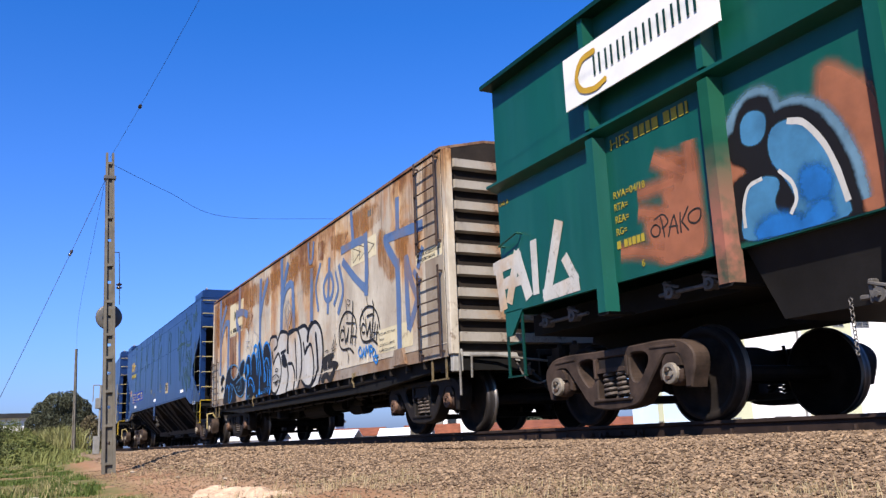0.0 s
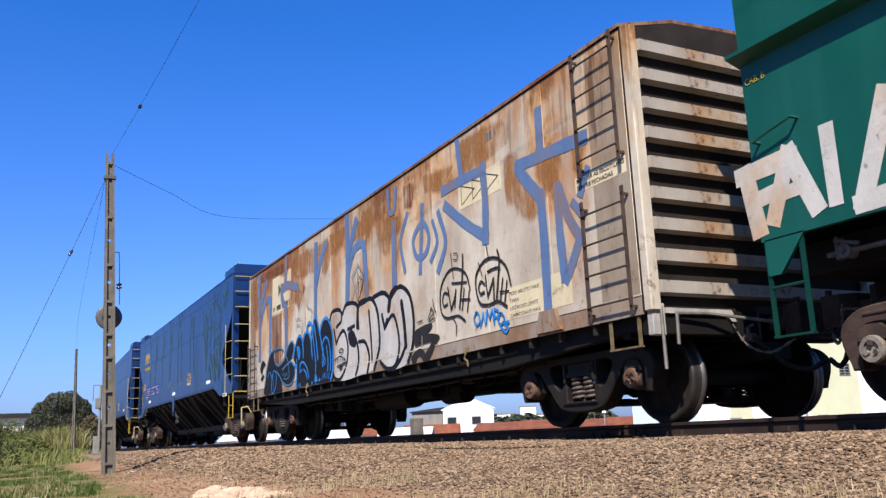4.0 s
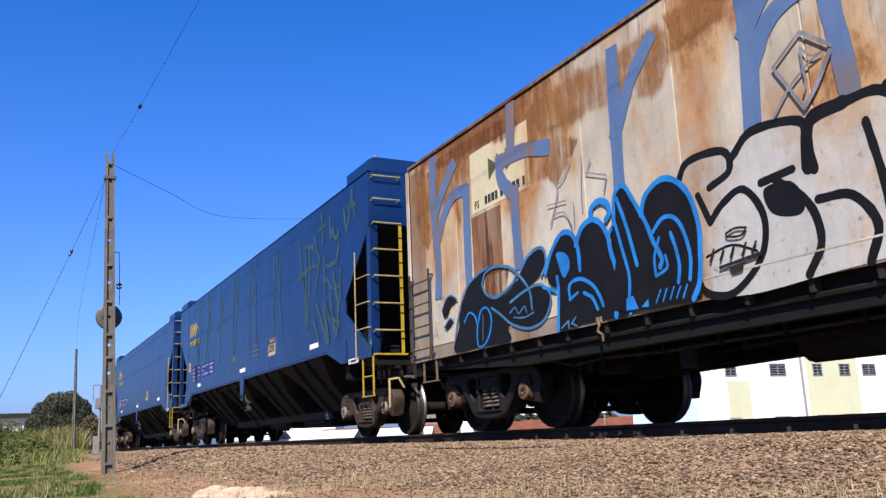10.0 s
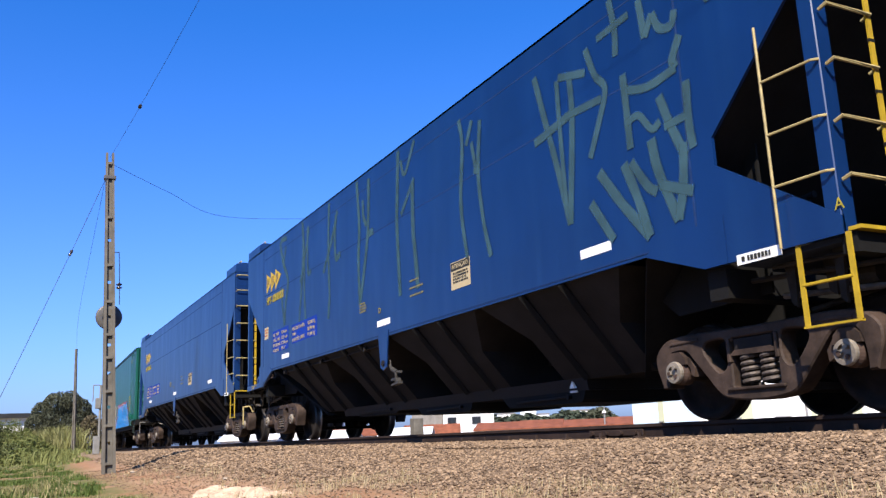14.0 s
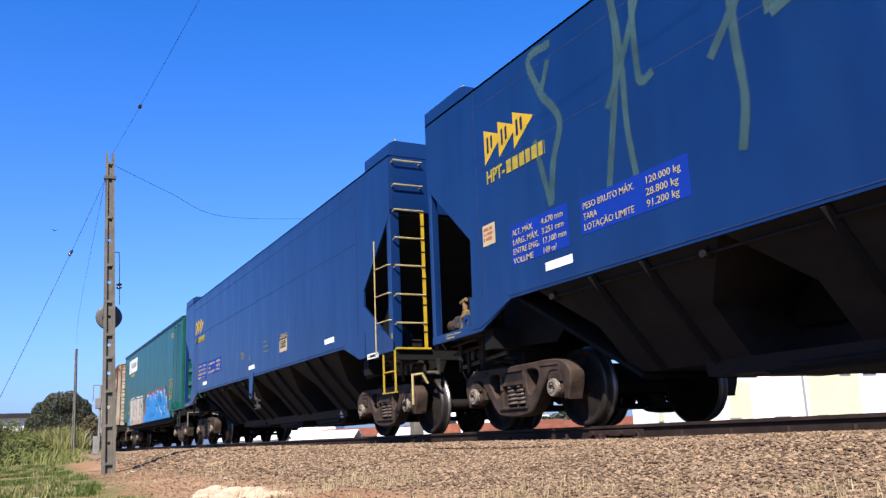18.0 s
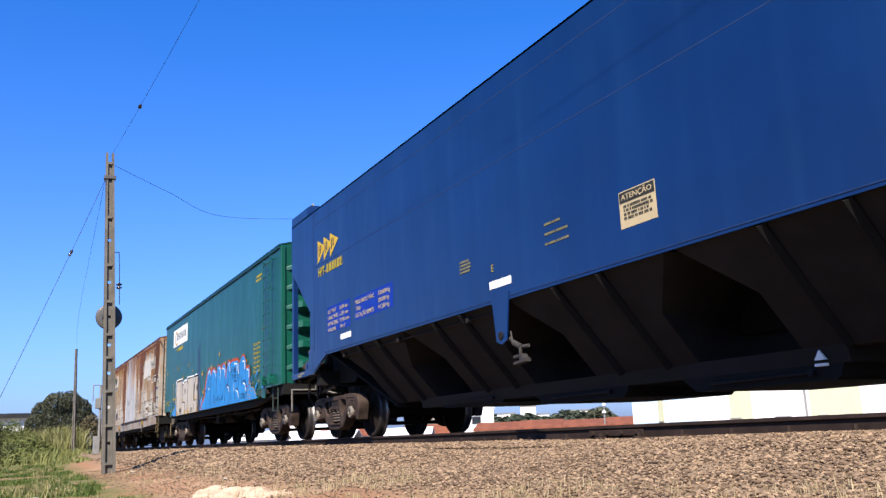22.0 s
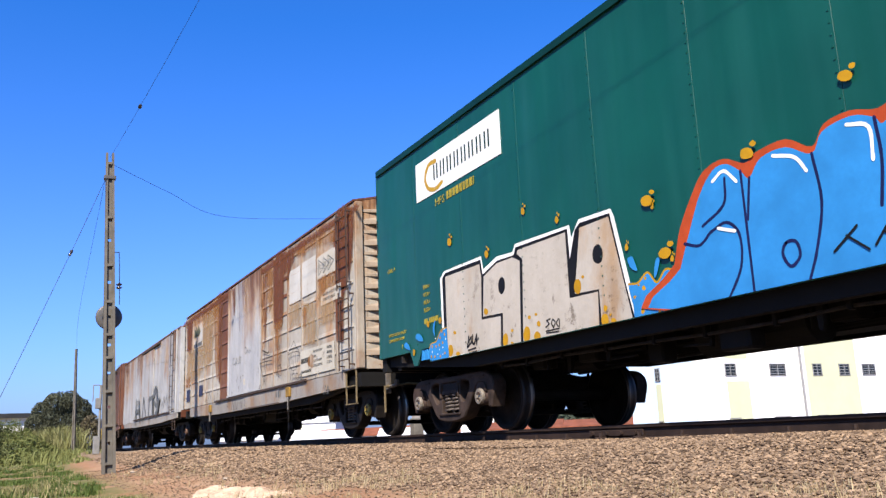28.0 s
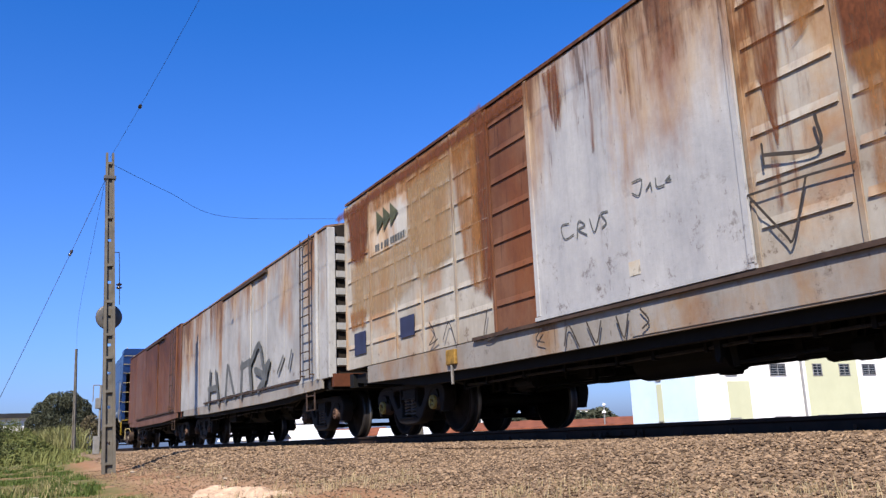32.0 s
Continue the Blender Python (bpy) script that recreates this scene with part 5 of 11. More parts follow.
for soft, pts in (
        (0.22, [(4.67, 3.09), (4.89, 3.07), (5.2, 2.56), (5.28, 2.34), (5.0, 2.38), (4.84, 2.57), (4.66, 2.67)]),
        (0.20, [(3.6, 3.68), (4.65, 3.60), (4.71, 3.35), (4.22, 3.29), (3.68, 3.31), (3.57, 3.49)]),
        (0.15, [(2.47, 3.56), (3.36, 3.44), (3.05, 3.24), (2.53, 3.34)]),
        (0.20, [(5.28, 3.08), (5.74, 2.83), (5.68, 2.62), (5.49, 2.53), (5.32, 2.77)]),
        (0.15, [(5.97, 2.89), (6.16, 2.79), (6.09, 2.54), (6.0, 2.64)]),
        (0.20, [(0.23, 3.62), (0.58, 3.58), (0.66, 3.35), (0.17, 3.26), (-0.08, 3.28)]),
        (0.15, [(-0.33, 3.48), (0.08, 3.49), (0.22, 3.16), (-0.22, 3.25)]),
        (0.22, [(0.86, 3.26), (1.4, 3.24), (1.64, 3.04), (1.27, 2.95), (1.19, 2.75), (0.96, 2.85)]),
        (0.18, [(-1.4, 3.58), (-0.61, 3.55), (-0.78, 3.33), (-1.27, 3.26)]),
        (0.22, [(-3.62, 3.57), (-2.16, 3.53), (-1.42, 3.47), (-1.56, 3.0), (-2.3, 3.13), (-3.29, 3.2)]),
        (0.22, [(-6.62, 3.52), (-6.09, 3.55), (-6.25, 3.04), (-6.6, 3.18)]),
        (0.20, [(-5.90, 3.59), (-5.44, 3.55), (-5.36, 3.18), (-5.79, 3.02), (-6.03, 3.2)]),
        (0.14, [(-3.41, 3.22), (-2.99, 3.18), (-3.00, 2.72), (-3.22, 2.56), (-3.44, 2.79)]),
        (0.14, [(-6.41, 3.59), (-5.94, 3.56), (-6.06, 2.78), (-6.32, 2.52), (-6.52, 2.73)]),
        (0.20, [(-3.8, 3.13), (-3.34, 2.98), (-3.42, 2.71), (-3.77, 2.71)])):
    g.fill(ORANGESTAIN, pts, soft)
for soft, pts in (
        (0.14, [(-5.92, 3.66), (-5.09, 3.66), (-4.32, 3.63), (-3.98, 3.52), (-4.11, 3.40), (-4.86, 3.53), (-5.24, 3.53), (-5.87, 3.56)]),
        (0.12, [(1.83, 3.60), (2.18, 3.57), (2.1, 3.25), (1.83, 3.29)]),
        (0.10, [(-4.79, 1.95), (-4.28, 1.85), (-4.37, 1.55), (-4.83, 1.65)]),
        (0.12, [(-3.16, 3.07), (-2.81, 2.9), (-2.94, 2.77), (-3.15, 2.9)])):
    g.fill(BROWNSTAIN, pts, soft)
g.done()
g = Piece(w1, "pale blue painted graffiti letters", 0.003)
g.line(G_PALEBLUE, 0.140, [(5.41, 3.47), (5.40, 2.99)])
g.line(G_PALEBLUE, 0.150, [(6.20, 2.90), (5.78, 2.93), (4.95, 2.98), (4.97, 2.89), (5.34, 2.51)])
g.line(G_PALEBLUE, 0.160, [(5.36, 2.53), (5.37, 1.91), (5.36, 1.24)])
g.line(G_PALEBLUE, 0.140, [(5.67, 2.53), (5.67, 2.01), (5.70, 1.54)])
g.line(G_PALEBLUE, 0.130, [(5.71, 2.48), (5.84, 2.15), (6.01, 1.90)])
g.line(G_PALEBLUE, 0.130, [(6.01, 1.90), (5.86, 1.68), (5.72, 1.52)])
g.line(G_PALEBLUE, 0.100, [(6.21, 2.56), (6.07, 2.34)])
g.line(G_PALEBLUE, 0.100, [(5.93, 2.28), (6.09, 2.11)])
g.line(G_PALEBLUE, 0.120, [(3.52, 3.76), (3.58, 3.31)])
g.line(G_PALEBLUE, 0.140, [(3.06, 3.20), (3.55, 3.20), (4.18, 3.17)])
g.line(G_PALEBLUE, 0.150, [(4.14, 3.22), (4.17, 2.77), (4.13, 2.29)])
g.line(G_PALEBLUE, 0.140, [(4.16, 2.32), (3.67, 2.60), (3.12, 2.98)])
g.line(G_PALEBLUE, 0.100, [(2.42, 3.17), (2.30, 2.24)])
g.line(G_PALEBLUE, 0.090, [(2.33, 2.91), (2.10, 2.74), (2.20, 2.48), (2.47, 2.46), (2.61, 2.66), (2.49, 2.88), (2.33, 2.91)])
g.line(G_PALEBLUE, 0.090, [(1.93, 3.18), (1.67, 2.82), (1.79, 2.35)])
g.line(G_PALEBLUE, 0.080, [(2.73, 2.87), (2.85, 2.56), (2.64, 2.33)])
g.line(G_PALEBLUE, 0.100, [(2.91, 2.95), (3.09, 2.50), (2.85, 2.15)])
g.line(G_PALEBLUE, 0.18, [(1.44, 3.14), (1.41, 2.25)])
g.line(G_PALEBLUE, 0.090, [(1.24, 3.71), (1.29, 3.37), (1.47, 3.35), (1.56, 3.66)])
g.done()
g = Piece(w1, "pale blue painted graffiti letters")
for width, pts in (
        (0.14, [(-2.15, 3.59), (-2.18, 2.93), (-2.20, 2.29)]), (0.13, [(-1.60, 3.49), (-1.90, 3.22), (-2.19, 2.77)]),
        (0.15, [(-0.51, 3.71), (-0.50, 2.98), (-0.55, 2.30)]), (0.13, [(-0.08, 3.56), (-0.36, 3.21), (-0.53, 3.04)]),
        (0.13, [(-0.49, 2.74), (-0.28, 3.04), (0.03, 3.14), (0.24, 3.08)]), (0.14, [(0.24, 3.08), (0.29, 2.60), (0.32, 2.21)]),
        (0.15, [(-6.09, 3.70), (-6.10, 2.99), (-6.03, 2.28), (-6.05, 1.84)]), (0.14, [(-5.49, 3.47), (-5.85, 3.18), (-6.02, 2.96)]),
        (0.13, [(-6.04, 2.51), (-5.82, 2.85), (-5.51, 3.06), (-5.18, 3.04)]), (0.14, [(-5.18, 3.04), (-5.20, 2.39), (-5.20, 1.74)]),
        (0.15, [(-4.03, 3.73), (-4.08, 3.22)]), (0.14, [(-3.35, 3.01), (-3.85, 3.13), (-4.35, 3.14)]),
        (0.14, [(-4.34, 3.18), (-4.32, 2.93), (-4.06, 2.67)]), (0.15, [(-4.05, 2.71), (-4.05, 2.26), (-4.03, 1.86)])):
    g.line(G_PALEBLUE, width * 1.25, pts)
g.done()
g = Piece(w1, "white bubble-letter graffiti with black outlines")
g.fill(G_WHITE, [(-1.38, 2.16), (-0.98, 2.18), (-0.45, 2.20), (-0.13, 2.17), (0.03, 2.19), (0.49, 2.15), (0.79, 2.17), (1.14, 2.13), (1.25, 2.03), (1.40, 2.14), (1.68, 2.15), (1.91, 1.99), (2.03, 1.69), (2.00, 1.26), (1.81, 1.03), (1.24, 0.97), (1.03, 1.02), (0.76, 1.18), (0.56, 1.04), (-0.06, 1.00), (-0.78, 0.97), (-1.22, 1.06), (-1.34, 1.29), (-1.23, 1.74), (-1.40, 1.95)])
g.line(G_BLACK, 0.070, [(-1.44, 2.02), (-1.29, 2.20), (-0.89, 2.17), (-0.84, 1.99), (-1.07, 1.91)])
g.line(G_BLACK, 0.065, [(-1.21, 1.88), (-1.10, 1.62), (-0.95, 1.74), (-0.72, 1.80), (-0.55, 1.54), (-0.62, 1.23), (-0.93, 1.01), (-1.22, 1.06), (-1.33, 1.26)])
g.line(G_BLACK, 0.075, [(-0.79, 2.09), (-0.57, 2.23), (-0.13, 2.16), (-0.08, 1.96), (-0.05, 1.76)])
g.line(G_BLACK, 0.070, [(-0.54, 1.80), (-0.24, 1.82)])
g.line(G_BLACK, 0.070, [(-0.43, 1.81), (-0.14, 1.54), (-0.07, 1.24), (-0.21, 1.02)])
g.fill(G_BLACK, [(-0.51, 1.75), (-0.27, 1.74), (-0.16, 1.57), (-0.22, 1.47), (-0.42, 1.51), (-0.51, 1.61)])
g.line(G_BLACK, 0.110, [(-0.10, 1.79), (-0.04, 2.12), (0.25, 2.16)])
g.line(G_BLACK, 0.075, [(0.25, 2.16), (0.54, 2.14), (0.75, 1.89), (0.81, 1.45), (0.72, 1.24), (0.56, 1.04)])
g.line(G_BLACK, 0.065, [(0.40, 1.97), (0.47, 1.53), (0.49, 1.18)])
g.line(G_BLACK, 0.070, [(-0.05, 1.54), (0.22, 1.50), (0.38, 1.26), (0.29, 1.02)])
g.line(G_BLACK, 0.075, [(0.59, 2.16), (0.97, 2.17), (1.19, 2.06), (1.20, 1.90)])
g.line(G_BLACK, 0.070, [(0.92, 1.84), (1.01, 1.62), (1.11, 1.74)])
g.line(G_BLACK, 0.065, [(1.01, 1.62), (1.32, 1.78), (1.49, 1.55), (1.52, 1.25), (1.35, 1.03), (1.08, 1.01), (0.82, 1.13)])
g.line(G_BLACK, 0.120, [(1.18, 1.88), (1.26, 2.06), (1.44, 2.15)])
g.line(G_BLACK, 0.070, [(1.44, 2.15), (1.68, 2.14), (1.94, 1.96), (2.04, 1.61), (1.98, 1.26), (1.81, 1.04)])
g.line(G_BLACK, 0.100, [(1.65, 1.92), (1.72, 1.62), (1.76, 1.27)])
g.line(G_BLACK, 0.070, [(1.74, 1.27), (1.57, 1.11), (1.29, 0.98)])
g.line(G_BLACK, 0.020, [(-1.18, 1.35), (-0.90, 1.39), (-0.65, 1.29)])
g.done()
g = Piece(w1, "faded black spray-painted ring tag")
g.line(G_FADED, 0.032, [(3.70, 1.77), (3.61, 1.97), (3.37, 2.09), (3.14, 2.09), (2.94, 1.95), (2.88, 1.78), (2.91, 1.58), (3.06, 1.49), (3.36, 1.48), (3.54, 1.39)])
g.line(G_FADED, 0.030, [(3.12, 1.79), (3.01, 1.83), (2.95, 1.75), (2.98, 1.66), (3.08, 1.67)])
g.line(G_FADED, 0.030, [(3.11, 1.88), (3.15, 1.72), (3.18, 1.58)])
g.line(G_FADED, 0.030, [(3.18, 1.58), (3.28, 1.71), (3.33, 1.82)])
g.line(G_FADED, 0.030, [(3.33, 1.82), (3.28, 1.61)])
g.line(G_FADED, 0.026, [(3.23, 1.92), (3.45, 1.89), (3.62, 1.87)])
g.line(G_FADED, 0.036, [(3.55, 2.23), (3.52, 1.98), (3.41, 1.57)])
g.line(G_FADED, 0.026, [(3.55, 1.80), (3.48, 1.54)])
g.line(G_FADED, 0.026, [(3.68, 1.75), (3.61, 1.50)])
g.line(G_FADED, 0.024, [(3.47, 1.67), (3.69, 1.64)])
g.line(G_FADED, 0.018, [(3.23, 2.31), (3.28, 1.97)])
g.line(G_FADED, 0.018, [(3.21, 1.48), (3.30, 1.38), (3.29, 1.25)])
g.line(G_FADED, 0.014, [(3.30, 2.30), (3.41, 2.27), (3.39, 2.20), (3.30, 2.22)])
g.done()
g = Piece(w1, "faded black spray-painted ring tag")
g.line(G_FADED, 0.034, [(4.66, 1.65), (4.58, 1.87), (4.38, 2.02), (4.11, 2.05), (3.91, 1.95), (3.85, 1.82), (3.88, 1.64), (3.97, 1.53), (4.18, 1.50), (4.36, 1.51), (4.55, 1.42)])
g.line(G_FADED, 0.032, [(4.07, 1.76), (3.98, 1.81), (3.92, 1.74), (3.96, 1.66), (4.05, 1.67)])
g.line(G_FADED, 0.030, [(4.10, 1.86), (4.11, 1.73), (4.13, 1.60)])
g.line(G_FADED, 0.030, [(4.13, 1.60), (4.21, 1.70), (4.28, 1.80)])
g.line(G_FADED, 0.030, [(4.28, 1.80), (4.27, 1.54)])
g.line(G_FADED, 0.028, [(4.15, 1.90), (4.33, 1.91), (4.44, 1.89)])
g.line(G_FADED, 0.036, [(4.40, 2.11), (4.43, 1.96), (4.32, 1.51)])
g.line(G_FADED, 0.026, [(4.49, 1.76), (4.41, 1.49)])
g.line(G_FADED, 0.026, [(4.58, 1.71), (4.51, 1.48)])
g.line(G_FADED, 0.024, [(4.41, 1.61), (4.61, 1.59)])
g.line(G_FADED, 0.020, [(4.15, 2.21), (4.19, 2.07)])
g.line(G_FADED, 0.018, [(3.94, 2.05), (4.02, 1.87)])
g.done()
g = Piece(w1, "blue scribbled spray-paint tag")
g.line(G_BLUE, 0.030, [(3.83, 1.45), (3.77, 1.38), (3.83, 1.30), (3.91, 1.33), (3.89, 1.42), (3.83, 1.45)])
g.line(G_BLUE, 0.028, [(3.92, 1.27), (3.97, 1.35), (4.00, 1.42)])
g.line(G_BLUE, 0.028, [(4.00, 1.42), (4.04, 1.28)])
g.line(G_BLUE, 0.028, [(4.06, 1.29), (4.10, 1.45)])
g.line(G_BLUE, 0.028, [(4.10, 1.45), (4.15, 1.33), (4.22, 1.44)])
g.line(G_BLUE, 0.028, [(4.22, 1.44), (4.24, 1.28)])
g.line(G_BLUE, 0.028, [(4.25, 1.26), (4.27, 1.43), (4.36, 1.39), (4.33, 1.33), (4.27, 1.34)])
g.line(G_BLUE, 0.030, [(4.40, 1.36), (4.34, 1.29), (4.40, 1.23), (4.48, 1.28), (4.45, 1.34), (4.40, 1.36)])
g.line(G_BLUE, 0.034, [(4.57, 1.24), (4.47, 1.24), (4.56, 1.17), (4.50, 1.13), (4.39, 1.20)])
g.done()
g = Piece(w1, "black spray-painted arrow tag")
g.fill(G_FADED, [(2.06, 1.41), (2.20, 1.47), (2.59, 1.49), (2.60, 1.43), (2.47, 1.37), (2.65, 1.34), (2.79, 1.31), (2.83, 1.27), (2.70, 1.20), (2.58, 1.08), (2.45, 0.99), (2.31, 1.03), (2.45, 1.14), (2.58, 1.24), (2.24, 1.24), (2.06, 1.24)])
g.fill(G_FADED, [(1.94, 1.09), (2.11, 1.17), (2.27, 1.18), (2.39, 1.11), (2.43, 1.04), (2.33, 1.00), (2.25, 1.07), (2.14, 1.08), (2.06, 0.99), (1.98, 1.00)])
g.line(G_WHITE, 0.014, [(2.30, 1.35), (2.30, 1.21)])
g.line(G_FADED, 0.020, [(2.50, 1.55), (2.59, 1.65), (2.61, 1.70), (2.69, 1.62), (2.53, 1.52), (2.71, 1.54)])
g.line(G_FADED, 0.018, [(2.67, 1.80), (2.70, 1.68), (2.76, 1.61)])
g.line(G_FADED, 0.020, [(2.17, 1.55), (2.33, 1.56)])
g.done()
g = Piece(w1, "black and bright blue bubble-letter graffiti")
g.fill(G_BLACK, [(-5.64, 1.04), (-5.52, 1.29), (-5.44, 1.52), (-5.25, 1.76), (-5.02, 1.89), (-4.75, 1.94), (-4.85, 1.87), (-4.89, 1.77), (-4.81, 1.65), (-4.67, 1.57), (-4.48, 1.54), (-4.28, 1.57), (-4.09, 1.67), (-4.00, 1.69), (-3.89, 1.58), (-3.84, 1.44), (-3.81, 1.31), (-4.19, 1.21), (-4.33, 1.16), (-4.31, 1.02), (-5.03, 1.03)])
g.fill(G_BLACK, [(-4.01, 1.75), (-3.89, 1.86), (-3.71, 1.94), (-3.55, 1.91), (-3.51, 1.80), (-3.56, 1.69), (-3.71, 1.62), (-3.88, 1.59), (-3.98, 1.68)])
g.fill(G_BLACK, [(-4.41, 1.30), (-4.16, 1.44), (-3.85, 1.53), (-3.60, 1.54), (-3.45, 1.44), (-3.46, 1.30), (-3.61, 1.16), (-3.90, 1.12), (-4.20, 1.18)])
g.fill(G_BLACK, [(-3.48, 1.63), (-3.39, 1.84), (-3.23, 1.97), (-3.03, 1.95), (-2.93, 1.81), (-2.90, 1.62), (-2.87, 1.46), (-2.94, 1.21), (-3.07, 1.04), (-3.32, 1.02), (-3.28, 1.41), (-3.43, 1.51)])
g.fill(G_BLACK, [(-2.90, 1.55), (-2.92, 1.76), (-2.82, 1.93), (-2.66, 2.01), (-2.51, 1.93), (-2.42, 1.78), (-2.39, 1.64), (-2.35, 1.48), (-2.36, 1.28), (-2.41, 1.03), (-2.60, 1.03), (-2.93, 1.03), (-3.12, 1.04), (-3.10, 1.33), (-2.96, 1.44)])
g.fill(G_BLACK, [(-2.37, 1.87), (-2.22, 1.79), (-2.14, 1.54), (-2.17, 1.20), (-2.21, 1.03), (-2.39, 1.03), (-2.33, 1.28), (-2.33, 1.49), (-2.37, 1.68)])
g.fill(G_BLACK, [(-5.94, 1.62), (-5.80, 1.74), (-5.67, 1.75), (-5.53, 1.68), (-5.72, 1.62), (-5.81, 1.52), (-5.90, 1.51)])
g.fill(G_BLACK, [(-5.89, 1.38), (-5.74, 1.47), (-5.64, 1.43), (-5.72, 1.38), (-5.84, 1.33)])
g.line(G_DULLBLUE, 0.036, [(-4.87, 1.76), (-4.78, 1.89), (-4.53, 1.92), (-4.25, 1.86), (-4.08, 1.76), (-4.18, 1.66), (-4.38, 1.59), (-4.59, 1.56), (-4.79, 1.64), (-4.87, 1.76)])
g.line(G_DULLBLUE, 0.036, [(-4.08, 1.76), (-3.92, 1.62), (-3.83, 1.49), (-3.81, 1.31)])
g.line(G_DULLBLUE, 0.030, [(-5.61, 1.19), (-5.51, 1.45), (-5.30, 1.76), (-5.02, 1.89), (-4.72, 1.95)])
g.line(G_DULLBLUE, 0.038, [(-4.00, 1.77), (-3.84, 1.90), (-3.63, 1.95), (-3.51, 1.90), (-3.49, 1.75), (-3.59, 1.64)])
g.line(G_DULLBLUE, 0.032, [(-4.25, 1.45), (-3.93, 1.53), (-3.64, 1.55), (-3.46, 1.44), (-3.46, 1.30), (-3.61, 1.15), (-3.90, 1.11), (-4.24, 1.20), (-4.45, 1.33), (-4.67, 1.45)])
g.line(G_BLUE, 0.032, [(-5.00, 1.31), (-4.93, 1.45), (-4.79, 1.47), (-4.69, 1.34), (-4.74, 1.16), (-4.88, 1.04), (-5.02, 1.04), (-5.04, 1.20), (-5.00, 1.31)])
g.line(G_BLUE, 0.030, [(-5.35, 1.37), (-5.22, 1.47), (-5.07, 1.40), (-5.02, 1.25)])
g.line(G_DULLBLUE, 0.020, [(-4.88, 1.40), (-4.91, 1.10)])
g.line(G_DULLBLUE, 0.020, [(-4.27, 1.33), (-4.15, 1.38), (-4.09, 1.30), (-3.96, 1.36), (-3.92, 1.29)])
g.line(G_DULLBLUE, 0.018, [(-4.19, 1.27), (-3.97, 1.24), (-3.78, 1.27)])
g.line(G_BLUE, 0.055, [(-3.51, 1.65), (-3.39, 1.84), (-3.19, 2.00), (-3.01, 1.97), (-2.91, 1.80), (-2.90, 1.57)])
g.line(G_BLUE, 0.060, [(-2.94, 1.83), (-2.83, 1.98), (-2.67, 2.03), (-2.53, 1.97), (-2.43, 1.83), (-2.39, 1.64), (-2.33, 1.45), (-2.33, 1.28), (-2.39, 1.03)])
g.line(G_BLUE, 0.065, [(-2.67, 2.05), (-2.63, 2.15), (-2.50, 2.18), (-2.39, 2.12), (-2.37, 2.03), (-2.43, 1.97)])
g.line(G_BLUE, 0.045, [(-2.41, 1.81), (-2.33, 1.88), (-2.21, 1.80), (-2.12, 1.53), (-2.18, 1.03)])
g.fill(G_BLUE, [(-3.29, 1.81), (-3.18, 1.81), (-3.08, 1.74), (-3.07, 1.63), (-3.16, 1.54), (-3.21, 1.57), (-3.25, 1.67)])
g.line(G_BLUE, 0.042, [(-3.10, 1.30), (-3.10, 1.43), (-3.01, 1.48), (-2.87, 1.47), (-2.71, 1.38), (-2.62, 1.27), (-2.57, 1.16)])
g.line(G_BLUE, 0.040, [(-2.86, 1.33), (-2.73, 1.26), (-2.66, 1.14)])
g.line(G_BLUE, 0.030, [(-3.10, 1.30), (-2.96, 1.35)])
g.line(G_BLUE, 0.050, [(-3.30, 1.57), (-3.29, 1.41), (-3.34, 1.02)])
g.line(G_BLUE, 0.040, [(-3.57, 1.51), (-3.34, 1.43)])
g.line(G_DULLBLUE, 0.020, [(-3.28, 1.03), (-3.15, 1.09)])
g.line(G_DULLBLUE, 0.020, [(-3.15, 1.09), (-3.15, 1.01)])
g.line(G_DULLBLUE, 0.020, [(-3.02, 1.11), (-3.10, 1.06), (-3.01, 1.02)])
g.line(G_DULLBLUE, 0.020, [(-5.94, 1.61), (-5.81, 1.74), (-5.67, 1.76), (-5.51, 1.68)])
g.line(G_DULLBLUE, 0.020, [(-5.90, 1.37), (-5.74, 1.47), (-5.63, 1.43)])
g.done()
g = Piece(w1, "thin grey scrawled tag")
g.line(G_GREYBLUE, 0.017, [(-2.93, 2.71), (-3.08, 2.57), (-3.19, 2.53)])
g.line(G_GREYBLUE, 0.017, [(-3.19, 2.71), (-3.19, 2.53), (-3.18, 2.48)])
g.line(G_GREYBLUE, 0.015, [(-3.38, 2.36), (-3.05, 2.33)])
g.line(G_GREYBLUE, 0.017, [(-3.18, 2.46), (-3.27, 2.27), (-3.35, 2.13)])
g.line(G_GREYBLUE, 0.017, [(-3.29, 2.23), (-3.09, 2.21), (-2.97, 2.03)])
g.line(G_GREYBLUE, 0.015, [(-2.73, 2.69), (-2.77, 2.40), (-2.78, 2.16)])
g.line(G_GREYBLUE, 0.015, [(-2.92, 2.27), (-2.93, 2.03)])
g.line(G_GREYBLUE, 0.015, [(-2.59, 2.64), (-2.68, 2.52)])
g.line(G_GREYBLUE, 0.017, [(-2.68, 2.52), (-2.36, 2.40)])
g.line(G_GREYBLUE, 0.015, [(-2.36, 2.40), (-2.42, 2.25)])
g.done()
g = Piece(w1, "thin grey diamond outline")
g.line(G_GREYBLUE, 0.022, [(-0.01, 2.81), (-0.28, 2.64)])
g.line(G_GREYBLUE, 0.030, [(-0.01, 2.81), (0.23, 2.60)])
g.line(G_GREYBLUE, 0.038, [(0.22, 2.56), (0.08, 2.36), (-0.05, 2.23)])
g.line(G_GREYBLUE, 0.026, [(-0.28, 2.64), (-0.16, 2.43), (-0.05, 2.23)])
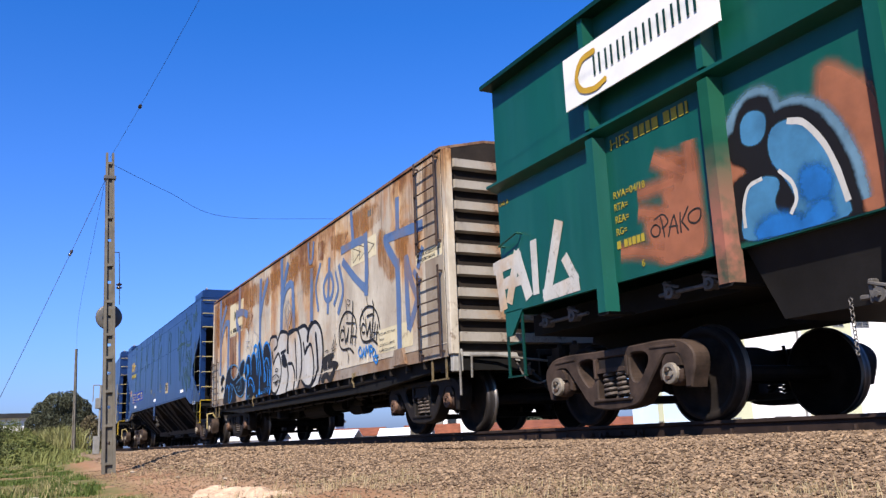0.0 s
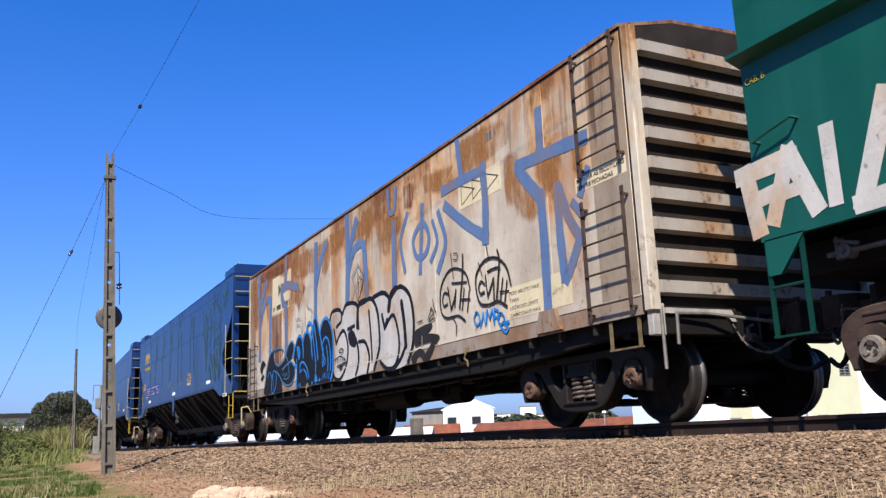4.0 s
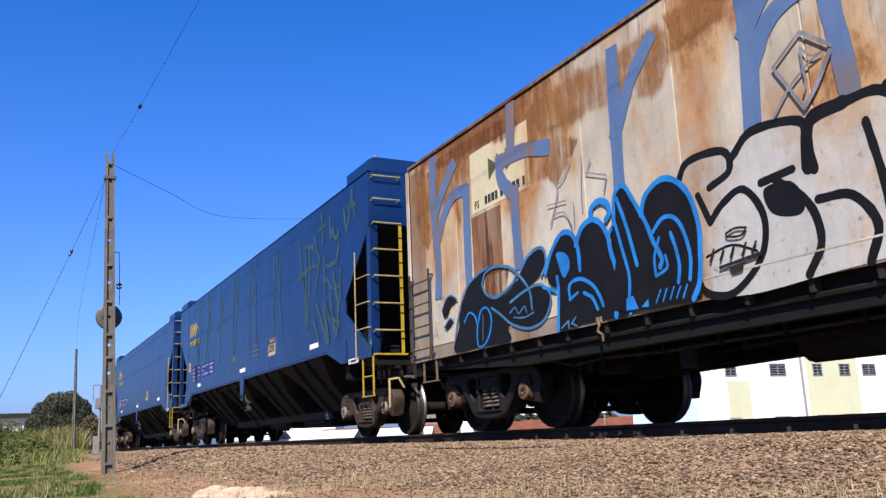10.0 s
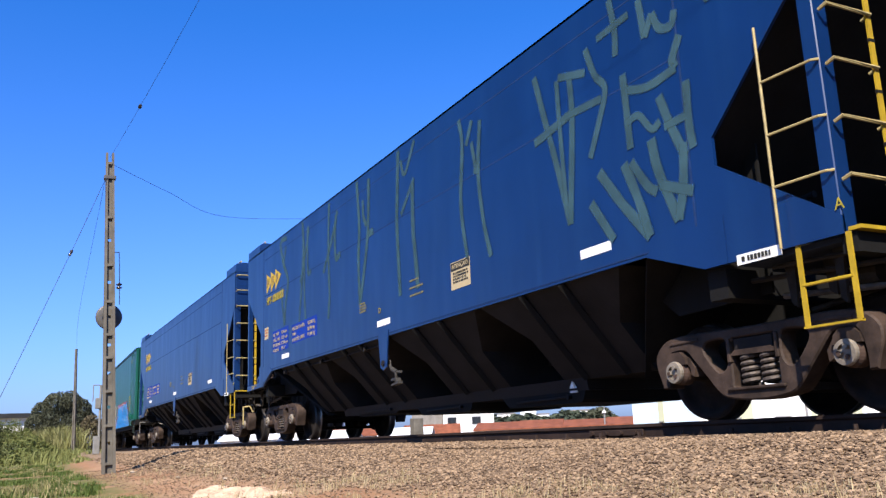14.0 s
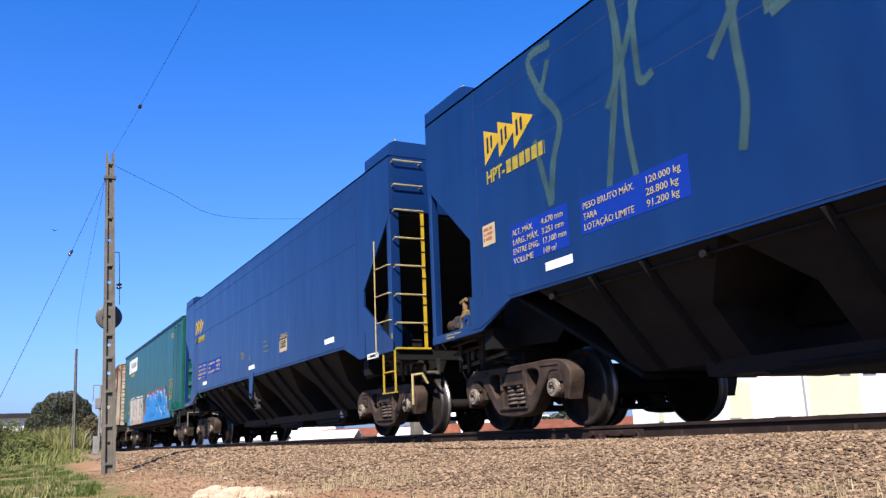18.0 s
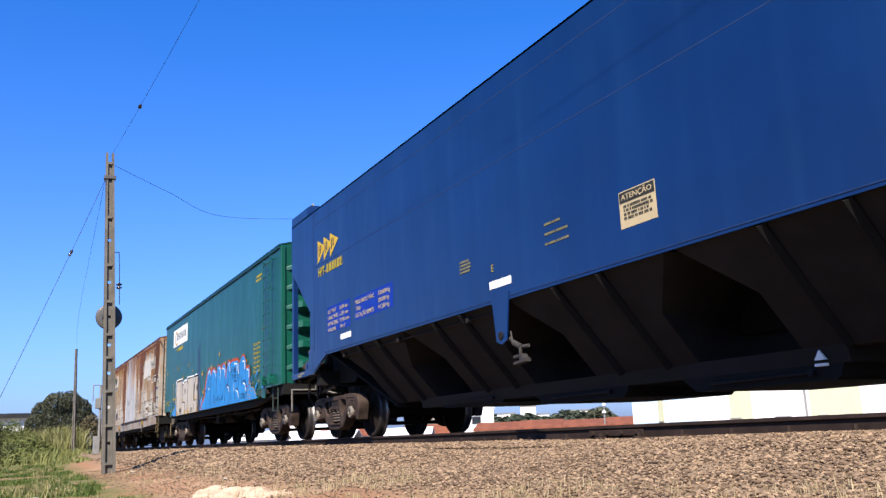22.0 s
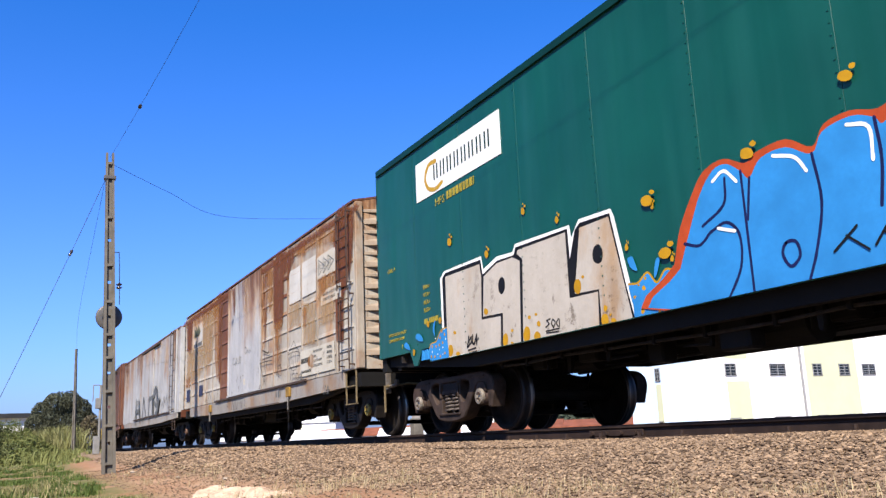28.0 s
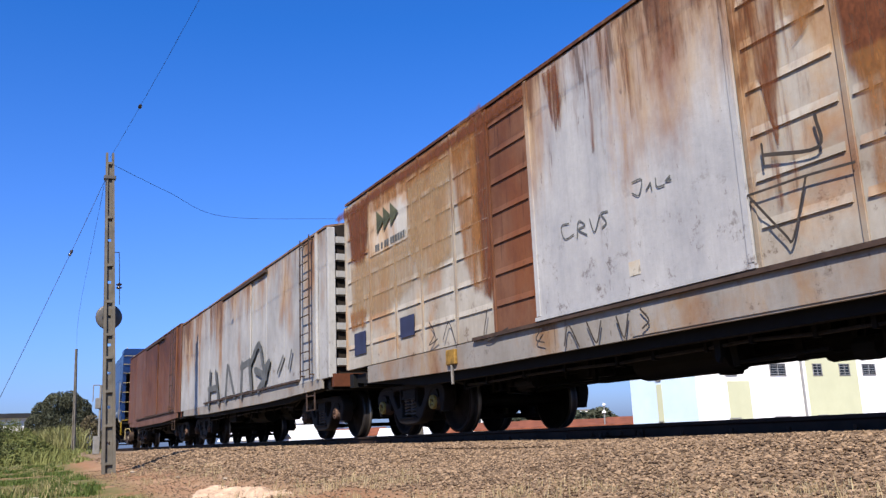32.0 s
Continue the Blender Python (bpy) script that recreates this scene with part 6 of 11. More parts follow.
g.line(G_GREYBLUE, 0.021, [(-0.34, 2.25), (-0.17, 2.42), (0.04, 2.55)])
g.line(G_GREYBLUE, 0.017, [(0.04, 2.55), (0.15, 2.58)])
g.line(G_GREYBLUE, 0.017, [(0.15, 2.58), (0.06, 2.59), (-0.02, 2.69)])
g.line(G_GREYBLUE, 0.022, [(-0.02, 2.69), (-0.02, 2.53), (-0.01, 2.42), (-0.04, 2.34)])
g.done()
g = Piece(w1, "black and bright blue bubble-letter graffiti")
g.fill(G_BLACK, [(-2.42, 1.09), (-2.32, 1.55), (-2.34, 1.94), (-2.26, 2.14), (-2.11, 2.22), (-1.98, 2.01), (-1.90, 1.88), (-1.80, 2.04), (-1.62, 2.13), (-1.46, 2.09), (-1.30, 1.91), (-1.23, 1.67), (-1.23, 1.42), (-1.27, 1.15), (-1.36, 1.03)])
g.line(G_BLUE, 0.050, [(-2.31, 1.90), (-2.27, 2.17), (-2.13, 2.23), (-2.00, 2.04), (-1.87, 1.82), (-1.79, 1.62), (-1.70, 1.45), (-1.73, 1.37)])
g.line(G_BLUE, 0.045, [(-2.24, 2.13), (-2.13, 1.83), (-2.03, 1.45)])
g.line(G_BLUE, 0.055, [(-1.92, 1.89), (-1.84, 2.05), (-1.64, 2.14), (-1.46, 2.09), (-1.30, 1.92), (-1.22, 1.64), (-1.23, 1.42), (-1.27, 1.17), (-1.36, 1.03)])
g.line(G_BLUE, 0.040, [(-1.78, 1.70), (-1.65, 1.79), (-1.51, 1.77), (-1.41, 1.64), (-1.35, 1.40), (-1.38, 1.20)])
g.line(G_BLUE, 0.040, [(-1.56, 1.64), (-1.51, 1.48), (-1.49, 1.33), (-1.52, 1.20)])
g.line(G_BLUE, 0.030, [(-1.71, 1.63), (-1.79, 1.47), (-1.79, 1.30), (-1.64, 1.35), (-1.65, 1.46)])
g.line(G_BLUE, 0.040, [(-2.29, 1.90), (-2.22, 1.64), (-2.15, 1.35), (-2.20, 1.08)])
g.fill(G_BLUE, [(-2.22, 1.17), (-2.12, 1.18), (-2.06, 1.05), (-2.23, 1.06)])
g.fill(G_BLUE, [(-2.02, 1.06), (-1.92, 1.12), (-1.92, 1.05)])
g.line(G_BLUE, 0.018, [(-1.82, 1.07), (-1.75, 1.17)])
g.line(G_BLUE, 0.018, [(-1.73, 1.07), (-1.67, 1.17)])
g.line(G_BLUE, 0.018, [(-1.64, 1.07), (-1.58, 1.17)])
g.line(G_BLUE, 0.018, [(-1.56, 1.07), (-1.50, 1.16)])
g.line(G_BLUE, 0.018, [(-1.48, 1.06), (-1.42, 1.16)])
g.done()
g = Piece(w1, "small faded black tag")
g.line(G_FADED, 0.020, [(-0.93, 1.49), (-0.83, 1.51), (-0.72, 1.49), (-0.78, 1.44), (-0.92, 1.46), (-0.93, 1.49)])
g.line(G_FADED, 0.022, [(-1.13, 1.30), (-1.08, 1.39)])
g.line(G_FADED, 0.022, [(-1.02, 1.29), (-0.97, 1.38)])
g.line(G_FADED, 0.022, [(-0.91, 1.29), (-0.86, 1.38)])
g.line(G_FADED, 0.022, [(-0.79, 1.28), (-0.74, 1.37)])
g.line(G_FADED, 0.022, [(-0.69, 1.28), (-0.64, 1.36)])
g.line(G_FADED, 0.030, [(-1.03, 1.23), (-0.61, 1.26)])
g.fill(G_FADED, [(-0.94, 1.22), (-0.78, 1.23), (-0.80, 1.17), (-0.91, 1.16)])
g.done()


# ---- the blue covered hopper wagons ----
def blue_hopper(centre, label, tail, own_letter, panels=True):
    w = wagon(label, centre, "hopper wagon")
    hw = SIDE[w] = 1.625
    end = 7.90
    for sy in (-1, 1):
        ya, yb = (-hw, -hw + 0.03) if sy < 0 else (hw - 0.03, hw)
        bm = fresh()
        right = [(end, 4.20), (end, 3.28), (6.82, 2.28), (6.82, 2.04), (end, 1.36), (end, 1.23), (6.6, 1.23), (5.92, 1.47)]
        left = [(-5.92, 1.47), (-6.6, 1.19), (-end, 1.165), (-end, 1.265), (-6.80, 1.29), (-6.78, 2.33), (-end, 3.28), (-end, 4.20)]
        prism(bm, right + left, "y", ya, yb)
        part("side_sheet", bm, BLUE, w)
        bm = fresh()                                      # raised welds and the bottom chord
        for x in (-6.55, 6.55):
            box(bm, x - 0.012, x + 0.012, sy * hw - 0.002, sy * hw + 0.002, 1.5, 4.18)
        for z in (3.12, 3.92):
            box(bm, -6.5, 6.5, sy * hw - 0.0014, sy * hw + 0.0014, z - 0.008, z + 0.008)
        box(bm, -5.95, 5.95, sy * hw - 0.006, sy * hw + 0.006, 1.50, 1.512)
        part("weld_seam", bm, WELDBLUE, w)
        for sx in (-1, 1):
            bm = fresh()
            prism(bm, [(sx * 6.85, 1.62), (sx * 6.05, 1.56), (sx * 5.9, 1.47), (sx * 6.6, 1.23), (sx * 6.85, 1.23)], "y", sy * hw - 0.008, sy * hw + 0.008)
            part("gusset", bm, BLUE, w)
    # roof and end hatches
    bm = fresh()
    arc = [(-hw, 4.20), (-1.1, 4.40), (0, 4.46), (1.1, 4.40), (hw, 4.20)]
    prism(bm, arc + [(y, z - 0.03) for y, z in arc[::-1]], "x", -end, end)
    part("roof", bm, BLUE, w)
    for sx in (-1, 1):
        a, b = sorted((sx * 6.94, sx * 7.93))
        bm = fresh()
        prism(bm, [(-1.61, 4.19), (-1.61, 4.38), (-1.52, 4.43), (1.52, 4.43), (1.61, 4.38), (1.61, 4.19)], "x", a, b)
        part("end_hood", bm, BLUE, w)
        for k in (0.25, 0.75):
            bm = fresh()
            x = a + (b - a) * k
            pipe(bm, [(x - 0.12, -1.45, 4.42), (x - 0.12, -1.45, 4.49), (x + 0.12, -1.45, 4.49), (x + 0.12, -1.45, 4.42)], 0.014, 6)
            part("hatch_grip", bm, PALEYELLOW, w)
    bm = fresh()
    box(bm, -6.6, 6.6, -0.38, 0.38, 4.40, 4.50, 0.02)
    part("roof_hatch", bm, BLUE, w)
    # ends: lintel, posts, slope sheets
    for sx in (-1, 1):
        bm = fresh()
        prism(bm, [(-hw + 0.03, 3.33), (hw - 0.03, 3.33), (hw - 0.03, 4.2), (1.1, 4.40), (-1.1, 4.40), (-hw + 0.03, 4.2)], "x", sx * end - 0.02, sx * end + 0.02)
        part("end_lintel", bm, BLUE, w)
        deep, half = (0.13, 0.075) if sx > 0 else (0.085, 0.05)
        for y in (-hw + half + 0.005, hw - half - 0.005):
            bm = fresh()
            box(bm, min(sx * (end - deep), sx * end), max(sx * (end - deep), sx * end), y - half, y + half, 1.23, 3.36, 0.008)
            part("corner_post", bm, BLUE, w)
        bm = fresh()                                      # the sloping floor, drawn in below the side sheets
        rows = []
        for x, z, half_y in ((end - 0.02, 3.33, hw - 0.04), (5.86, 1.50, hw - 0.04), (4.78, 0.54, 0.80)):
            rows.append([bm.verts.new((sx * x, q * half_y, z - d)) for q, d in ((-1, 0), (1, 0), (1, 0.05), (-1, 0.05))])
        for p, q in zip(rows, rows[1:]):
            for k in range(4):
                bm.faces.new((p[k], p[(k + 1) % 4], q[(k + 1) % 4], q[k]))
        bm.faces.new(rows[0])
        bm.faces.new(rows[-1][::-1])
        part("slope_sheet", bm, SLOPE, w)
        for y in (-1.15, 1.15):
            bm = fresh()
            prism(bm, [(sx * 6.84, 2.28), (sx * 5.55, 1.14), (sx * 5.75, 0.98), (sx * 6.84, 1.02)], "y", y - 0.012, y + 0.012)
            part("shear_plate", bm, BLACK, w)
        bm = fresh()
        box(bm, min(sx * 5.2, sx * end), max(sx * 5.2, sx * end), -0.22, 0.22, 0.85, 1.22)
        part("stub_sill", bm, BLACK, w)
        bm = fresh()
        box(bm, sx * end - 0.06, sx * end + 0.06, -hw + 0.05, hw - 0.05, 1.10, 1.24)
        part("headstock", bm, BLACK, w)
        bm = fresh()
        box(bm, sx * 6.62 - 0.1, sx * 6.62 + 0.1, -hw + 0.1, hw - 0.1, 0.98, 1.22)
        part("body_bolster", bm, BLACK, w)
        bm = fresh()
        box(bm, min(sx * 6.9, sx * (end - 0.05)), max(sx * 6.9, sx * (end - 0.05)), -hw + 0.1, hw - 0.1, 1.20, 1.24)
        part("end_platform", bm, BLUEGREY, w)
        bm = fresh()
        box(bm, sx * 7.3 - 0.17, sx * 7.3 + 0.17, -1.22, -0.92, 1.24, 1.46, 0.03)
        box(bm, sx * 7.22 - 0.07, sx * 7.22 + 0.07, -1.18, -1.0, 1.46, 1.60, 0.02)
        rod(bm, (sx * 7.2, -1.1, 1.60), (sx * 7.2, -1.1, 1.70), 0.045, 8)
        rod(bm, (sx * 7.12, -1.1, 1.70), (sx * 7.30, -1.1, 1.72), 0.03, 8)
        rod(bm, (sx * 7.02, -1.3, 1.33), (sx * 7.30, -1.3, 1.33), 0.075, 12)
        rod(bm, (sx * 7.48, -1.25, 1.24), (sx * 7.50, -1.15, 1.52), 0.02, 6)
        part("brake_valve", bm, RUSTDARK if sx < 0 else BLACK, w)
        if sx < 0:                                        # brake cylinder, slack adjuster and load valve along the rail
            bm = fresh()
            rod(bm, (-7.84, -1.36, 1.41), (-7.60, -1.36, 1.41), 0.075, 14)
            rod(bm, (-7.74, -1.36, 1.41), (-7.71, -1.36, 1.41), 0.085, 14)
            part("adjuster_tube", bm, RUSTDARK, w)
            bm = fresh()
            box(bm, -7.60, -7.42, -1.46, -1.24, 1.25, 1.50, 0.02)
            box(bm, -7.56, -7.46, -1.48, -1.44, 1.34, 1.40, 0.008)
            part("valve_body", bm, LEVERGREY, w)
            bm = fresh()
            box(bm, -7.42, -7.33, -1.44, -1.34, 1.25, 1.56, 0.015)
            rod(bm, (-7.38, -1.46, 1.36), (-7.38, -1.42, 1.36), 0.035, 10)
            rod(bm, (-7.38, -1.46, 1.48), (-7.38, -1.42, 1.48), 0.025, 10)
            rod(bm, (-7.45, -1.42, 1.66), (-7.32, -1.42, 1.69), 0.028, 10)
            box(bm, -7.40, -7.35, -1.44, -1.38, 1.55, 1.70, 0.012)
            part("load_valve", bm, VALVECREAM, w)
            bm = fresh()
            prism(bm, [(-7.40, 1.50), (-7.32, 1.50), (-7.31, 1.71), (-7.36, 1.73), (-7.39, 1.62)], "y", -1.37, -1.30)
            part("valve_plate", bm, BLACK, w)
            for k in range(5):
                bm = fresh()
                x = -7.30 + 0.055 * k
                rod(bm, (x, -1.42, 1.26), (x + 0.02 * (k % 2), -1.42, 1.44 + 0.03 * (k % 3)), 0.018, 6)
                rod(bm, (x - 0.02, -1.42, 1.33 + 0.04 * (k % 3)), (x + 0.06, -1.40, 1.36 + 0.03 * (k % 2)), 0.026, 8)
                part("valve_pipe", bm, LEVERGREY, w)
            lettering(w, ["CURSO DO CILINDRO", "CARREGADO"], -7.52, 1.232, 0.030, LETTER_PALE, -hw - 0.004, [0.40, 0.24], 1.25)
        bm = fresh()                                      # a pierced lug on the end rail
        ring(bm, [(0.045, -0.012), (0.10, -0.012), (0.10, 0.012), (0.045, 0.012), (0.045, -0.012)], "y", 16)
        part("lifting_lug", bm, BLUE, w).matrix_basis = pose(sx * 6.98, -hw + 0.02, 1.34)
        # brake levers, rods and hangers below the platform
        for k, (xa, za, xb, zb, yy, r) in enumerate(((6.75, 1.12, 8.05, 1.06, -1.28, 0.022), (6.9, 0.98, 8.15, 0.90, -1.10, 0.026), (7.1, 1.16, 7.95, 1.14, -1.42, 0.018), (7.0, 0.86, 7.8, 0.98, -0.92, 0.024))):
            bm = fresh()
            rod(bm, (sx * xa, yy, za), (sx * xb, yy + 0.05, zb), r, 7)
            part("brake_rod", bm, GEAR_PALE if k == 1 else GEAR, w)
        for k, (xx, z0, z1, yy, ww) in enumerate(((7.16, 0.84, 1.22, -1.30, 0.05), (7.42, 0.90, 1.22, -1.18, 0.06), (7.64, 0.80, 1.20, -1.36, 0.045), (7.86, 0.78, 1.16, -1.12, 0.05), (8.0, 0.88, 1.12, -0.95, 0.04))):
            bm = fresh()
            prism(bm, [(sx * (xx - ww), z1), (sx * (xx + ww), z1), (sx * (xx + ww * 0.6), z0), (sx * (xx - ww * 0.4), z0 + 0.04)], "y", yy - 0.015, yy + 0.015)
            part("brake_hanger", bm, GEAR, w)
        bm = fresh()
        ring(bm, [(0, -0.16), (0.075, -0.16), (0.09, -0.12), (0.09, 0.12), (0.07, 0.16), (0, 0.16)], "x", 14)
        part("brake_cylinder", bm, GEAR, w).matrix_basis = pose(sx * 7.55, -1.02, 1.03)
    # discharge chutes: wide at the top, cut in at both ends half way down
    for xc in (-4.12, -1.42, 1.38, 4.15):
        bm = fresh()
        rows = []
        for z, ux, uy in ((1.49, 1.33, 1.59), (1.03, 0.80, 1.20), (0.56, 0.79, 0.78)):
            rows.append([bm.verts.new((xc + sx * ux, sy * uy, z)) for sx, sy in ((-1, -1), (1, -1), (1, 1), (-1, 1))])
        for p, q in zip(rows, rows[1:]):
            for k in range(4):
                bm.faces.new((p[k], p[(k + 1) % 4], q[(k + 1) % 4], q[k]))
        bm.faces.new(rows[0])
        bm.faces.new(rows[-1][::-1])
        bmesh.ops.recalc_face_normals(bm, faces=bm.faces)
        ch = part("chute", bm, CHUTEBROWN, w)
        for sy in (-1, 1):
            for k in (-0.36, 0.40):
                bm = fresh()
                rod(bm, (xc + k, sy * 1.60, 1.47), (xc + k * 0.96, sy * 0.80, 0.57), 0.045, 4)
                part("chute_rib", bm, BLACK, ch)
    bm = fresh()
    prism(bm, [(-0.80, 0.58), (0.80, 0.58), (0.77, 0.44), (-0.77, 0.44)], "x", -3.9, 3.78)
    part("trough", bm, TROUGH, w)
    bm = fresh()
    prism(bm, [(3.47, 0.475), (3.57, 0.475), (3.52, 0.555)], "y", -0.81, -0.77)
    part("lifting_mark", bm, REFLECT, w)
    bm = fresh()
    prism(bm, [(3.45, 0.425), (3.57, 0.425), (3.57, 0.448), (3.45, 0.448)], "y", -0.79, -0.76)
    part("lifting_mark", bm, REFLECT, w)
    for xa, xb, zb in ((-3.25, -1.45, 0.405), (-0.60, 1.04, 0.325), (2.0, 3.67, 0.31)):
        bm = fresh()
        prism(bm, [(xa - 0.10, 0.44), (xb + 0.04, 0.44), (xb, zb + 0.03), (xb - 0.05, zb), (xa + 0.08, zb), (xa, zb + 0.05)], "y", -0.77, 0.77)
        gate = part("outlet_gate", bm, BLACK, w)
        bm = fresh()
        rod(bm, (xb - 0.25, -0.82, zb + 0.07), (xb - 0.25, -0.70, zb + 0.07), 0.03, 8)
        rod(bm, (xa + 0.3, -0.80, zb + 0.06), (xb - 0.25, -0.80, zb + 0.07), 0.012, 6)
        part("gate_shaft", bm, TROUGH, gate)
    bm = fresh()
    box(bm, -5.6, 5.6, -0.2, 0.2, 0.85, 1.25)
    part("centre_sill", bm, BLACK, w)
    bm = fresh()
    rod(bm, (-5.2, -1.53, 1.38), (-0.2, -1.53, 1.38), 0.012, 6)
    part("brake_rod", bm, STEEL, w)
    for x in (-5.2, -3.0, -0.9):
        bm = fresh()
        rod(bm, (x, -1.58, 1.38), (x, -1.47, 1.38), 0.038, 8)
        box(bm, x - 0.02, x + 0.02, -1.55, -1.51, 1.38, 1.48)
        part("rod_bracket", bm, STEEL, w)
    # middle bracket with the brake lever
    bm = fresh()
    prism(bm, [(-0.18, 1.56), (0.20, 1.56), (0.11, 1.02), (0.0, 0.98), (-0.11, 1.02)], "y", -hw - 0.012, -hw + 0.004)
    br = part("lever_bracket", bm, BLUE, w)
    bm = fresh()
    rod(bm, (0.0, -hw - 0.03, 1.08), (0.0, -hw + 0.1, 1.08), 0.045, 10)
    part("lever_boss", bm, STEEL, br)
    bm = fresh()
    rod(bm, (0.05, -hw + 0.06, 1.05), (0.13, -hw + 0.07, 0.99), 0.020, 8)
    rod(bm, (0.12, -hw + 0.07, 0.99), (0.24, -hw + 0.09, 0.93), 0.034, 10)
    rod(bm, (0.24, -hw + 0.09, 0.93), (0.38, -hw + 0.10, 0.93), 0.020, 8)
    rod(bm, (0.09, -hw + 0.06, 1.12), (0.11, -hw + 0.06, 1.02), 0.012, 6)
    prism(bm, [(0.14, 0.84), (0.30, 0.85), (0.34, 0.80), (0.38, 0.80), (0.38, 0.76), (0.14, 0.74), (0.14, 0.765), (0.27, 0.78), (0.27, 0.815), (0.14, 0.81)], "y", -hw + 0.04, -hw + 0.12)
    rod(bm, (0.24, -hw + 0.08, 0.84), (0.24, -hw + 0.08, 0.93), 0.020, 6)
    part("brake_lever", bm, LEVERGREY, w)
    # ladders at the leading corner
    grab(w, [(7.42, -hw - 0.06, 1.22), (7.42, -hw - 0.06, 2.95)], PALEYELLOW, 0.011, "ladder_rail")
    for z in (1.68, 2.08, 2.50):
        grab(w, [(7.42, -hw - 0.06, z), (7.86, -hw - 0.04, z), (7.9, -hw, z)], PALEYELLOW, 0.010, "rung")
    for z in (1.63, 2.05, 2.48, 2.90, 3.33, 3.72, 4.10):
        grab(w, [(end + 0.02, -1.58, z - 0.02), (end + 0.09, -1.58, z), (end + 0.09, -1.12, z), (end + 0.02, -1.12, z - 0.02)], PALEYELLOW, 0.014, "rung")
    bm = fresh()
    box(bm, end + 0.065, end + 0.08, -1.145, -1.095, 1.27, 3.33)
    part("ladder_strip", bm, YELLOW, w)
    for z in (1.5, 1.9, 2.3, 2.7, 3.1):
        bm = fresh()
        box(bm, end + 0.063, end + 0.082, -1.152, -1.088, z - 0.012, z + 0.012)
        part("strip_band", bm, BLACK, w)
    bm = fresh()
    box(bm, end + 0.02, end + 0.12, -1.6, -1.06, 1.245, 1.272)
    part("tread", bm, YELLOW, w)
    stirrup(w, 7.50, 7.92, 0.64, 1.24, -hw + 0.02, YELLOW, 1)
    grab(w, [(end + 0.26, -1.45, 0.45), (end + 0.26, -1.45, 0.86), (end + 0.27, -1.30, 0.88), (end + 0.28, -1.22, 0.74)], PALEYELLOW, 0.018, "uncoupling_rod")
    # stickers and lettering
    y = -hw - 0.005
    for x in (5.2, -4.95, 0.02):
        plate(w, "reflector", x - 0.24, x + 0.24, 1.64, 1.73, REFLECT, -hw)
    plate(w, "reflector", 6.95, 7.38, 1.19, 1.27, REFLECT, -hw - 0.008)
    bars(w, [0.28], 7.0, 1.21, 0.04, LETTER_DARK, y - 0.009, seed=2)
    plate(w, "warning_sign", 2.22, 2.72, 1.79, 2.14, STICKER, -hw, "cream and black warning sticker")
    plate(w, "sign_band", 2.23, 2.71, 2.03, 2.13, LETTER_DARK, -hw - 0.003)
    lettering(w, ["ATENÇÃO"], 2.26, 2.055, 0.075, STICKER, y - 0.003, [0.42])
    bars(w, [0.38, 0.4, 0.34, 0.38], 2.28, 1.98, 0.025, LETTER_DARK, y, seed=5)
    bars(w, [0.30, 0.42, 0.42], 0.98, 2.12, 0.024, FAINT, y, 4.4, seed=7)
    bars(w, [0.24, 0.28, 0.28, 0.26], -0.92, 2.08, 0.025, FAINT, y, 1.7, seed=8)
    lettering(w, [own_letter], -0.16, 1.84, 0.12, STENCIL, y)
    g = Piece(w, "three yellow arrowhead emblems", 0.0, "emblem")
    for i in range(3):
        u = -6.32 + 0.33 * i
        g.fill(SIGNYELLOW, [(u, 3.14), (u + 0.42, 3.40), (u, 3.58)])
        g.line(BLUEMARK, 0.045, [(u + 0.08, 3.29), (u + 0.08, 3.45)])
        g.line(BLUEMARK, 0.045, [(u + 0.17, 3.33), (u + 0.17, 3.45)])
    g.done()
    lettering(w, ["HPT-"], -6.30, 2.90, 0.22, STENCIL, y, [0.42], weight=0.03)
    bars(w, [0.78], -5.84, 2.90, 0.155, STENCIL, y, seed=11)
    if tail == "A":
        plate(w, "sticker", -6.46, -6.18, 2.17, 2.42, STICKER, -hw, "cream inspection sticker")
        bars(w, [0.2, 0.22, 0.2], -6.43, 2.35, 0.035, G_ORANGE, y, 1.7, seed=12)
    if panels:
        plate(w, "label_panel", -5.84, -4.74, 1.82, 2.27, PANELBLUE, -hw, "bright blue data panel")
        plate(w, "label_panel", -4.52, -3.0, 1.87, 2.24, PANELBLUE, -hw, "bright blue data panel")
        lettering(w, ["ALT. MÁX.", "LARG. MÁX.", "ENTRE ENG.", "VOLUME"], -5.80, 2.15, 0.095, LETTER_PALE, y, [0.42, 0.52, 0.52, 0.40], 1.12)
    lettering(w, ["4.670 mm", "3.251 mm", "17.100 mm", "149 m³"], -5.22, 2.15, 0.095, LETTER_PALE, y, [0.40, 0.40, 0.44, 0.26], 1.12)
    lettering(w, ["PESO BRUTO MÁX.", "TARA", "LOTAÇÃO LIMITE"], -4.48, 2.12, 0.095, LETTER_PALE, y, [0.78, 0.22, 0.76], 1.12)
    lettering(w, ["120.000 kg", "28.800 kg", "91.200 kg"], -3.55, 2.12, 0.095, LETTER_PALE, y, [0.46, 0.42, 0.42], 1.12)
    lt = lettering(w, ["HPT-"], 0, 0, 0.16, STENCIL, 0)
    lt.matrix_basis = Matrix.Translation((end + 0.024, -0.2, 3.62)) @ pose(0, 0, 0, 90, 0, 90)
    nb = bars(w, [0.6], 0, 0, 0.11, STENCIL, 0, seed=13)
